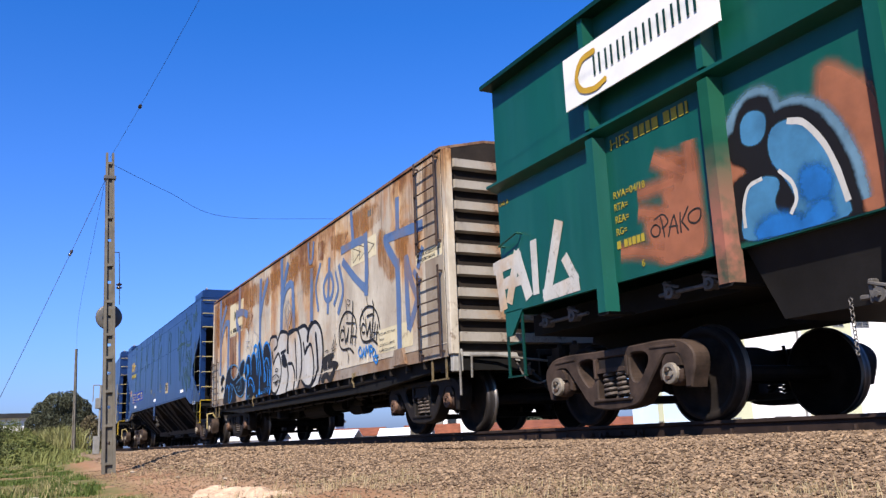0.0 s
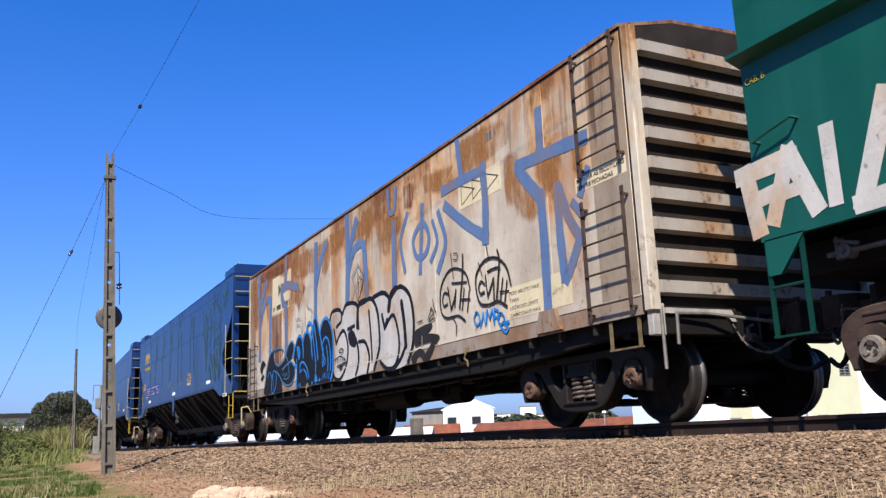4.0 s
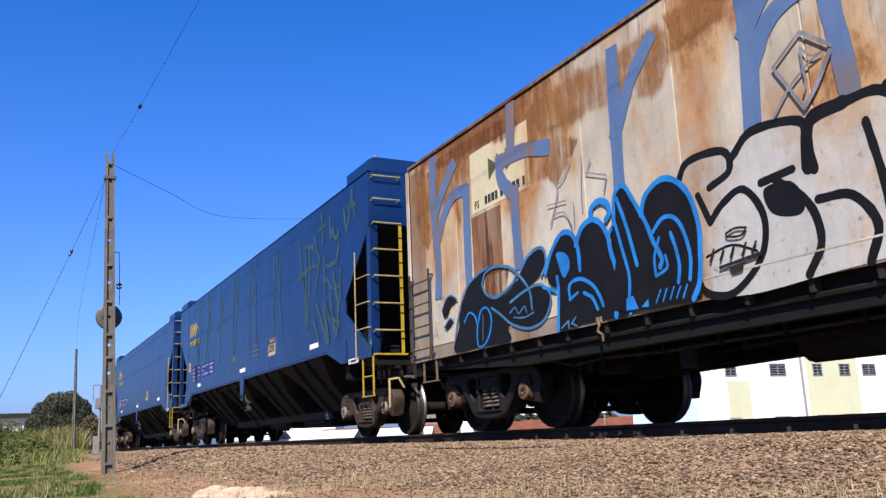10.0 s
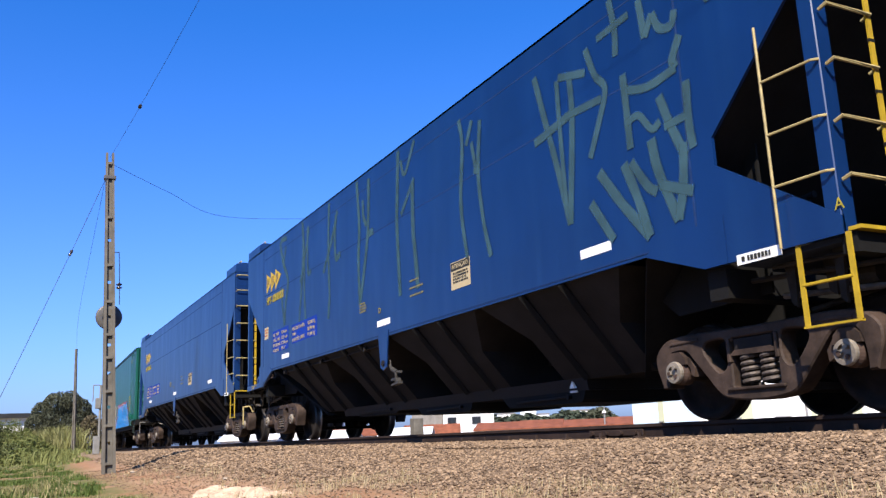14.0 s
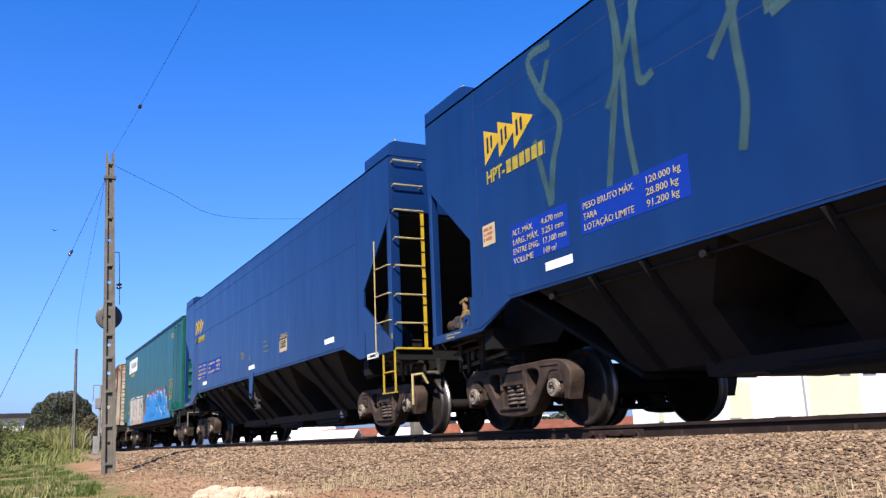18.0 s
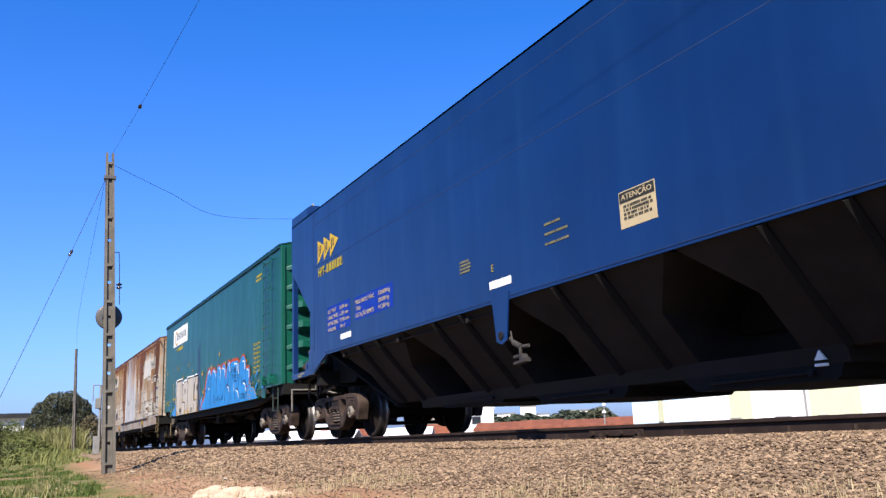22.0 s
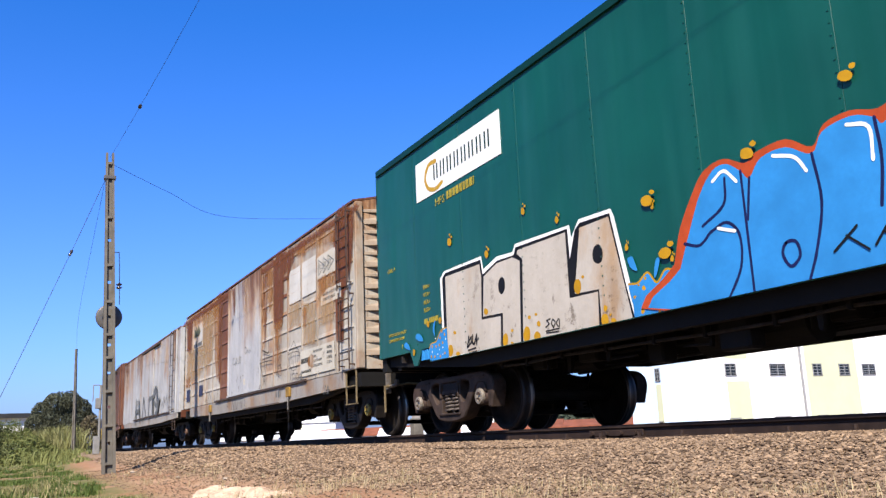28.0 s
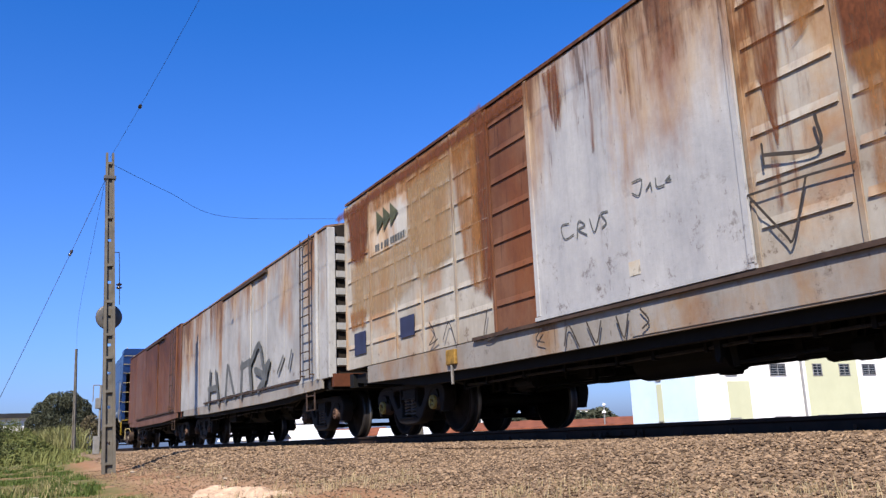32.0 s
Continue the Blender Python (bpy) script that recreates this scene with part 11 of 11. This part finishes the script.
def wire(name, label, pts, r, steps=10):
    ln = smooth_line([tuple(p) for p in pts], steps)
    bm = fresh()
    pipe(bm, ln, r, 5)
    ob = part(name, bm, WIRE, None)
    return tagged(ob, label, "wire")


WIRE = plain("black_wire", (0.00896, 0.00896, 0.00986), 0.6, 0, 0.3, 9)
PORCELAIN = plain("dark_insulator", (0.0157, 0.0112, 0.00896), 0.25, 0, 0.2, 9)
DISC = plain("grey_metal_disc", (0.0762, 0.0717, 0.0672), 0.45, 0.3, 0.3, 5)


def line_gear():
    p1, m1 = pole((-21.9, 2.37, ground_z(-21.9, 2.37) - 0.02), (-21.9, 2.09, 7.27), 0.31, 0.19, "slender perforated concrete pole standing on the bare bank")
    pole((-67.8, 4.92, ground_z(-67.8, 4.92)), (-67.9, 4.78, 7.30), 0.24, 0.13, "slender concrete pole far along the line")
    # disc behind the pole, with its bracket
    bm = fresh()
    ring(bm, [(0, -0.02), (0.27, -0.02), (0.305, -0.005), (0.305, 0.02), (0, 0.03)], "y", 30)
    d = part("disc", bm, DISC, p1, "round grey metal disc", True)
    d.matrix_basis = pose(0.01, 0.16, 3.72, 0, 0, 0)
    bm = fresh()
    box(bm, -0.05, 0.05, 0.05, 0.15, 3.68, 3.76)
    part("disc_bracket", bm, DISC, p1)
    # hanging rod with insulator
    bm = fresh()
    pipe(bm, [(0.1, 0, 5.3), (0.22, 0, 5.3), (0.23, 0, 4.95), (0.23, 0, 4.0)], 0.009, 6)
    part("hanging_rod", bm, WIRE, p1)
    for z in (4.42, 4.50):
        bm = fresh()
        ring(bm, [(0, -0.03), (0.05, -0.03), (0.075, 0.0), (0.03, 0.03), (0, 0.03)], "z", 14)
        part("insulator", bm, PORCELAIN, p1, smooth=True).matrix_basis = pose(0.22, 0, z)
    bm = fresh()
    box(bm, -0.14, 0.14, -0.09, 0.09, 7.15, 7.24, 0.01)
    part("clamp", bm, DISC, p1)
    wire("overhead_wire", "thin black wire rising over the line from the pole", [(-21.9, 2.1, 7.16), (-17.3, 2.23, 6.92), (-12.5, 2.39, 6.81), (-4, 2.66, 6.75), (8, 3.0, 6.9), (18, 3.3, 7.2)], 0.0036)
    wire("overhead_wire", "thin black sagging wire crossing above the train", [(-21.9, 2.2, 6.97), (-23.0, 3.7, 6.72), (-24.4, 5.5, 6.54), (-24.4, 8.9, 6.74), (-24.8, 13.1, 7.15)], 0.0055)
    wire("guy_wire", "thin dark stay wire from pole to ground", [(-21.9, 2.08, 6.78), (-20.96, 1.25, 4.46), (-20.0, 0.0, 1.13), (-19.4, -0.75, ground_z(-19.4, -0.75))], 0.006)
    wire("overhead_wire", "thin wire running on to the far pole", [(-21.9, 2.05, 6.9), (-45.0, 3.2, 6.5), (-67.9, 4.8, 7.1)], 0.005)
    for i, (x, y, z) in enumerate(((-20.96, 1.25, 4.46), (-17.6, 2.22, 6.93))):
        bm = fresh()
        ring(bm, [(0, -0.09), (0.028, -0.07), (0.038, -0.025), (0.02, 0.0), (0.038, 0.025), (0.028, 0.07), (0, 0.09)], "z", 12)
        o = part("insulator", bm, PORCELAIN, None, smooth=True)
        tagged(o, "dark brown porcelain insulator strung in a wire", "insulator")
        o.matrix_basis = pose(x, y, z, -22 if i == 0 else 88, 0, 0 if i == 0 else 90)
    # trackside mast
    x, y = -39.8, 3.86
    s = thing("trackside_mast", "slim pale metal trackside mast with a small ladder", "signal mast", at=Matrix.Translation((x, y, ground_z(x, y))))
    bm = fresh()
    rod(bm, (0, 0, -0.1), (0, 0, 2.9), 0.05, 8)
    part("post", bm, PALEMETAL, s)
    bm = fresh()
    box(bm, -0.12, 0.12, -0.2, 0.02, 1.9, 2.35, 0.02)
    part("equipment_box", bm, PALEMETAL, s)
    bm = fresh()
    box(bm, -0.15, 0.15, -0.22, 0.04, 0.0, 0.75, 0.02)
    part("base_cabinet", bm, PALEMETAL, s)
    bm = fresh()
    pipe(bm, [(0, -0.02, 2.9), (0, -0.3, 2.9), (0, -0.3, 2.2)], 0.02, 6)
    part("bracket", bm, PALEMETAL, s)


PALEMETAL = plain("pale_grey_metal", (0.152, 0.148, 0.139), 0.6, 0.1, 0.25, 5)
line_gear()


# ---- buildings across the line ----
PALEBLUEWALL = plain("pale_blue_render", (0.44, 0.55, 0.66), 0.9, 0, 0.06, 0.7)
PALEYELLOWWALL = plain("pale_yellow_render", (0.40, 0.41, 0.28), 0.9, 0, 0.06, 0.7)
GLASSDARK = plain("dark_window_glass", (0.0134, 0.0157, 0.0179), 0.15, 0, 0.2, 2, 0.0)
FRAMEGREY = plain("grey_window_frame", (0.202, 0.202, 0.202), 0.6, 0.2, 0.2, 5)
TILE = plain("red_clay_tile", (0.152, 0.0515, 0.0269), 0.85, 0, 0.35, 1.5)
GREYWALL = plain("bare_grey_wall", (0.161, 0.148, 0.134), 0.9, 0, 0.25, 1.2)
METALROOF = plain("white_metal_roof", (0.515, 0.53, 0.545), 0.5, 0.0, 0.15, 0.8)
DARKROOF = plain("dark_sheet_roof", (0.016, 0.016, 0.018), 0.7, 0, 0.3, 1)


def window(parent, x, y, z, w, h, along, bars_n=3):
    """A window set in a wall that faces +x (along='y') or -y (along='x')."""
    fr = fresh()
    def bx(bm, u0, u1, d0, d1, z0, z1):
        if along == "y":
            box(bm, x + d0, x + d1, y + u0, y + u1, z + z0, z + z1)
        else:
            box(bm, x + u0, x + u1, y - d1, y - d0, z + z0, z + z1)
    for u0, u1, z0, z1 in ((-w / 2, -w / 2 + 0.05, 0, h), (w / 2 - 0.05, w / 2, 0, h), (-w / 2, w / 2, 0, 0.05), (-w / 2, w / 2, h - 0.05, h)):
        bx(fr, u0, u1, -0.02, 0.035, z0, z1)
    f = part("window", fr, FRAMEGREY, parent)
    g = fresh()
    bx(g, -w / 2 + 0.04, w / 2 - 0.04, -0.01, 0.006, 0.04, h - 0.04)
    part("pane", g, GLASSDARK, f)
    for i in range(bars_n):
        g = fresh()
        zz = h * (i + 1) / (bars_n + 1)
        bx(g, -w / 2 + 0.04, w / 2 - 0.04, 0.008, 0.024, zz - 0.014, zz + 0.014)
        part("bar", g, FRAMEGREY, f)
    g = fresh()
    bx(g, -0.02, 0.02, 0.01, 0.03, 0.04, h - 0.04)
    part("bar", g, FRAMEGREY, f)


def apartments():
    b = thing("apartment_building", "white and pastel rendered apartment building with barred windows", "building")
    X, Y, top, foot = -35.6, 33.7, 8.6, -2.2
    bm = fresh()
    box(bm, X - 5.5, X, Y, Y + 26, foot, top)
    part("wall", bm, WHITEWALL, b)
    bm = fresh()
    box(bm, X - 5.8, X + 0.3, Y - 0.3, Y + 26.3, top, top + 0.25)
    part("roof", bm, TILE, b)
    bm = fresh()
    box(bm, X - 5.46, X - 0.02, Y - 0.012, Y + 0.05, foot, top - 0.02)
    part("blue_wall", bm, PALEBLUEWALL, b)
    bm = fresh()
    box(bm, X - 3.2, X - 2.75, Y - 0.03, Y + 0.02, foot, 2.4)
    part("wall_strip", bm, PALEYELLOWWALL, b)
    for y0, y1, z0, z1 in ((36.0, 37.7, -0.6, 2.35), (42.4, 46.9, foot, top - 0.02), (36.0, 37.7, 3.6, 5.2)):
        bm = fresh()
        box(bm, X - 0.05, X + 0.012, y0, y1, z0, z1)
        part("wall_panel", bm, PALEYELLOWWALL, b)
    bm = fresh()
    rod(bm, (X + 0.08, 41.95, foot), (X + 0.08, 41.95, top), 0.07, 8)
    part("drain_pipe", bm, FRAMEGREY, b)
    for z in (-0.38, 2.62, 5.6):
        for y, w in ((36.35, 0.85), (40.06, 1.3), (43.36, 0.8), (45.75, 0.95), (48.0, 1.25), (51.2, 1.25), (54.4, 0.9)):
            window(b, X + 0.012 if 42.4 < y < 46.9 else X, y, z, w, 0.72, "y", 3 if w < 1.2 else 4)
        window(b, X - 2.98, Y - 0.03, z - 0.05, 0.42, 0.75, "x", 2)


apartments()


def small_houses():
    # white gabled house
    fwd, right = Vector((-0.877, 0.480, 0)), Vector((0.480, 0.877, 0))
    m = Matrix.Translation((-87.6, 48.0, -1.6)) @ Matrix(((right.x, fwd.x, 0, 0), (right.y, fwd.y, 0, 0), (0, 0, 1, 0), (0, 0, 0, 1)))
    h = thing("house", "plain white gabled house with two small windows", "house", at=m)
    bm = fresh()
    prism(bm, [(-2.9, 0), (2.9, 0), (2.9, 4.4), (2.0, 4.9), (0.1, 5.75), (-1.2, 5.2), (-2.9, 4.5)], "y", 0, 8)
    part("wall", bm, WHITEWALL, h)
    bm = fresh()
    prism(bm, [(-3.1, 4.42), (-1.2, 5.22), (0.1, 5.80), (3.1, 4.42), (3.1, 4.55), (0.1, 5.95), (-1.2, 5.36), (-3.1, 4.56)], "y", 0.25, 8.3)
    part("roof", bm, METALROOF, h)
    for x in (-1.9, 0.9):
        bm = fresh()
        box(bm, x - 0.55, x + 0.55, -0.06, 0.02, 2.75, 3.7)
        wn_ = part("window", bm, FRAMEGREY, h)
        bm = fresh()
        box(bm, x - 0.47, x + 0.47, -0.08, -0.03, 2.83, 3.62)
        part("pane", bm, GLASSDARK, wn_)
    m2 = m @ pose(-5.0, 1.5, 0)
    s = thing("shed", "bare grey walled shed beside the white house", "shed", at=m2)
    bm = fresh()
    box(bm, -1.6, 2.0, 0, 5, 0, 4.4)
    part("wall", bm, GREYWALL, s)
    bm = fresh()
    prism(bm, [(-1.8, 4.4), (2.2, 4.4), (2.2, 4.9), (-1.8, 4.5)], "y", -0.3, 5.3)
    part("roof", bm, DARKROOF, s)
    s = thing("garage", "low white outbuilding with a red tiled roof", "outbuilding", at=m @ pose(-4.6, -6.0, 0))
    bm = fresh()
    box(bm, -2.2, 3.4, 0, 3, 0, 1.9)
    part("wall", bm, WHITEWALL, s)
    bm = fresh()
    prism(bm, [(-0.3, 1.85), (1.6, 2.9), (3.3, 1.85)], "x", -2.5, 3.7)
    part("roof", bm, TILE, s)
    # row of red roofs
    for k in range(4):
        p, q = Vector((-70.0, 39.4, -1.6)), Vector((-60.4, 51.6, -1.6))
        c = p + (q - p) * (k + 0.5) / 4
        ang = math.degrees(math.atan2(q.y - p.y, q.x - p.x))
        t = thing("row_house", "low white house under a red clay tile roof", "house", "row of low houses", at=Matrix.Translation(c) @ pose(0, 0, 0, 0, 0, ang))
        bm = fresh()
        box(bm, -1.93, 1.93, -3, 3, 0, 1.95)
        part("wall", bm, WHITEWALL, t)
        bm = fresh()
        top = 2.52 + (0.0, 0.06, -0.05, 0.03)[k]
        prism(bm, [(-3.3, 1.9), (0, top), (3.3, 1.9), (3.3, 2.0), (0, top + 0.12), (-3.3, 2.0)], "x", -1.98, 1.98)
        part("roof", bm, TILE, t)
        bm = fresh()
        box(bm, -1.4, -0.9, -3.04, -2.98, 0.8, 1.6)
        part("window", bm, GLASSDARK, t)
    # sheds with pale metal roofs and a red roof further up the line
    for k, (x, y, w, d, z, roof_m, lab) in enumerate(((-77.0, 20.5, 5.0, 4.0, 1.9, METALROOF, "low shed with a white metal roof"), (-74.5, 26.5, 5.0, 4.5, 1.7, METALROOF, "low shed with a white metal roof"),
                                                    (-80.0, 31.0, 6.0, 4.0, 1.9, TILE, "low house with a red tile roof"), (-95.0, 32.0, 6.0, 5.0, 3.6, METALROOF, "grey roofed workshop behind the sheds"),
                                                    (-72.0, 33.0, 4.5, 3.0, 1.7, METALROOF, "low shed with a white metal roof"))):
        t = thing("shed", lab + " across the line", "shed", at=Matrix.Translation((x, y, -1.6)) @ pose(0, 0, 0, 0, 0, 58))
        bm = fresh()
        box(bm, -w / 2, w / 2, -d / 2, d / 2, 0, z)
        part("wall", bm, WHITEWALL, t)
        bm = fresh()
        prism(bm, [(-d / 2 - 0.2, z), (0, z + 0.7), (d / 2 + 0.2, z), (d / 2 + 0.2, z + 0.08), (0, z + 0.8), (-d / 2 - 0.2, z + 0.08)], "x", -w / 2 - 0.2, w / 2 + 0.2)
        part("roof", bm, roof_m, t)
    # pale concrete yard wall
    bm = fresh()
    box(bm, -14, 14, -0.1, 0.1, 0, 1.75)
    yw = part("yard_wall", bm, WHITEWALL, None)
    tagged(yw, "long low white boundary wall across the line", "wall", kind="structure")
    yw.matrix_basis = Matrix.Translation((-63.0, 22.0, -1.75)) @ pose(0, 0, 0, 0, 0, 62)
    # town on the skyline
    for k, (dx, dy, dist, w, z) in enumerate(((-0.8560, 0.5170, 400, 9, 8.6), (-0.8420, 0.5395, 400, 7, 11.5), (-0.8360, 0.5487, 410, 10, 8.0), (-0.8100, 0.5865, 390, 12, 8.5), (-0.8680, 0.4965, 420, 6, 7.5))):
        t = thing("far_building", "distant white town block on the skyline", "building", "town blocks", at=Matrix.Translation((dx * dist, dy * dist, -3)) @ pose(0, 0, 0, 0, 0, 58))
        bm = fresh()
        box(bm, -w / 2, w / 2, -4, 4, 0, z + 3)
        part("wall", bm, WHITEWALL, t)
        bm = fresh()
        box(bm, -w / 2 - 0.3, w / 2 + 0.3, -4.3, 4.3, z + 3, z + 3.4)
        part("roof", bm, GREYWALL, t)
    # house on the left, under the tree
    t = thing("house", "white house with a dark flat roof behind the scrub", "house", at=Matrix.Translation((-118, 0.9, -1.0)))
    bm = fresh()
    box(bm, -4, 4, -4.2, 2.6, 0, 5.1)
    part("wall", bm, WHITEWALL, t)
    bm = fresh()
    box(bm, -4.6, 4.8, -4.6, 3.4, 5.1, 5.6)
    part("roof", bm, DARKROOF, t)
    # lamp posts and a concrete post between the rails and the town
    for k, (x, y, h) in enumerate(((-71.5, 55.0, 4.0), (-60.5, 46.5, 3.0))):
        t = thing("street_lamp", "thin grey street lamp post", "street lamp", "street lamps", at=Matrix.Translation((x, y, -1.6)))
        bm = fresh()
        rod(bm, (0, 0, 0), (0, 0, h), 0.06, 6)
        part("post", bm, FRAMEGREY, t)
        bm = fresh()
        ring(bm, [(0, 0.25), (0.18, 0.1), (0.18, 0.0), (0, -0.05)], "z", 10)
        part("lamp_head", bm, WHITEWALL, t).matrix_basis = pose(0, 0, h)
    t = thing("gate_post", "square grey concrete post across the line", "post", at=Matrix.Translation((-38.5, 18.2, -1.3)))
    bm = fresh()
    box(bm, -0.25, 0.25, -0.25, 0.25, 0, 2.2, 0.02)
    part("post", bm, CONCRETE, t)


small_houses()


# ---- small things on the bank ----
def small_things():
    bm = fresh()
    ring(bm, [(0, 0), (0.05, 0), (0.06, 0.02), (0.062, 0.13), (0.05, 0.15), (0, 0.15)], "z", 14)
    o = tagged(part("marker_stub", bm, REFLECT, None), "small white marker stub in the grass", "marker")
    o.location = (-11.2, 0.42, ground_z(-11.2, 0.42) - 0.01)
    rnd = random.Random(2)
    shape, fs = stone_shape(rnd)
    me = bpy.data.meshes.new("pale_stone")
    me.from_pydata(shape.tolist(), [], fs)
    me.materials.append(PALESTONE)
    for x, y, s in ((-15.0, 2.7, 0.07), (-19.5, 2.6, 0.09), (-12.5, 2.9, 0.06)):
        o = tagged(new("pale_stone", me), "pale sandy loose stone lying on the bank", "stone", "loose pale stones")
        o.matrix_basis = Matrix.LocRotScale((x, y, ground_z(x, y) + s * 0.2), Euler((0.2, 0.1, x * 3)), (s * 1.4, s, s))
    # low heap of pale sand
    bm = fresh()
    rows = []
    for i in range(97):
        rows.append([])
        for j in range(49):
            u, v = i / 48 - 1, j / 24 - 1
            x, y = -9.9 + 2.0 * u, 2.42 + 0.42 * v
            k = max(0.0, 1 - u * u - v * v) * (0.35 + 1.1 * max(0.0, 0.35 + noise.noise((x * 1.7, y * 3.1, 4))))
            z = ground_z(x, y) - 0.03 + 0.10 * k * (1 + 0.7 * noise.noise((x * 5, y * 5, 1))) + 0.022 * noise.noise((x * 9, y * 9, 2)) + 0.016 * noise.noise((x * 21, y * 21, 3))
            rows[-1].append(bm.verts.new((x, y, z)))
    for a, b in zip(rows, rows[1:]):
        for j in range(48):
            bm.faces.new((a[j], a[j + 1], b[j + 1], b[j]))
    tagged(part("sand_mound", bm, SAND, None), "low mound of pale pinkish sand at the foot of the bank", "sand")


PALESTONE = plain("pale_sandstone", (0.246, 0.202, 0.152), 0.9, 0, 0.2, 6)
SAND = plain("pale_pink_sand", (0.40, 0.285, 0.195), 0.95, 0, 0.35, 9, 0.8)
small_things()


# ---- the bird ----
def bird():
    b = thing("bird", "small dark bird flying over the train", "bird")
    bm = fresh()
    ring(bm, [(0, -0.11), (0.02, -0.09), (0.034, -0.03), (0.03, 0.03), (0.015, 0.09), (0, 0.12)], "y", 10)
    part("body", bm, FEATHER, b, smooth=True)
    for s in (-1, 1):
        bm = fresh()
        prism(bm, [(s * 0.02, 0.05), (s * 0.13, 0.07), (s * 0.24, 0.0), (s * 0.13, -0.02), (s * 0.02, -0.03)], "z", -0.004, 0.006)
        part("wing", bm, FEATHER, b).matrix_basis = pose(0, 0, 0.01, 0, -18 * s, 0)
    bm = fresh()
    prism(bm, [(-0.012, -0.09), (0.012, -0.09), (0.04, -0.19), (-0.04, -0.19)], "z", -0.003, 0.003)
    part("tail", bm, FEATHER, b)
    return b


FEATHER = plain("dark_feathers", (0.0134, 0.0125, 0.0116), 0.7, 0, 0.3, 20)
the_bird = bird()
the_bird.scale = (0.7, 0.7, 0.7)

# ---- the train's motion ----
TRAVEL = [-0.001, 0.410, 0.828, 1.271, 1.756, 2.237, 2.742, 3.274, 3.832, 4.408, 5.007, 5.646, 6.285,
          6.979, 7.702, 8.458, 9.243, 10.141, 10.980, 11.802, 12.716, 13.657, 14.744, 15.797, 16.848, 17.904,
          18.923, 20.036, 21.096, 22.191, 23.323, 24.485, 25.671, 26.876, 28.098, 29.344, 30.630, 31.948, 33.256,
          34.516, 35.838, 37.224, 38.618, 40.075, 41.584, 43.099, 44.595, 46.113, 47.644, 49.191, 50.752, 52.331,
          53.931, 55.623, 57.336, 59.039, 60.726, 62.409, 64.096, 65.785, 67.459, 69.250, 71.022, 72.778, 74.566]


def travelled(t):
    """Metres that the train has gone at t seconds, through the half-second marks by cubic steps."""
    k = max(0, min(len(TRAVEL) - 4, int(t * 2) - 1))
    u = t * 2 - k
    p = TRAVEL[k:k + 4]
    return (p[0] * (u - 1) * (u - 2) * (u - 3) / -6 + p[1] * u * (u - 2) * (u - 3) / 2 + p[2] * u * (u - 1) * (u - 3) / -2 + p[3] * u * (u - 1) * (u - 2) / 6)


def motions():
    marks = [0.0]
    f = last = 0
    while f < 960:
        f += 1
        if travelled(f / 30) - travelled(last / 30) > 0.40 or f == 960:
            marks.append(f / 30)
            last = f
    for w, centre in WAGONS:
        rows = []
        for i in range(65):
            x, y, a = line_at(centre + travelled(i / 2))
            rows.append((i / 2, pose(x, y, 0, 0, 0, math.degrees(a))))
        walk(w, rows)
    for w, x in WHEELSETS:
        walk(w, [(t, pose(x, 0, WHEEL_R, 0, math.degrees(travelled(t) / TREAD_R) % 360, 0)) for t in marks])

    flight = [(0.0, -219.40, -25.09, 4.48), (16.0, -59.40, -1.09, 9.28), (18.6, -33.40, 2.81, 10.06), (18.8, -30.68, 3.19, 10.23), (19.0, -27.89, 3.54, 10.17), (19.2, -25.15, 4.01, 10.10), (19.4, -22.57, 4.51, 9.75), (19.6, -19.88, 5.24, 9.38), (19.8, -17.30, 6.05, 8.95), (20.0, -14.71, 6.75, 8.31), (20.2, -12.26, 7.38, 7.58), (22.0, 7.54, 11.88, 8.12), (32.0, 117.54, 36.88, 11.12)]
    walk(the_bird, [(t, pose(x, y, z, 0, 0, -77)) for t, x, y, z in flight])


motions()
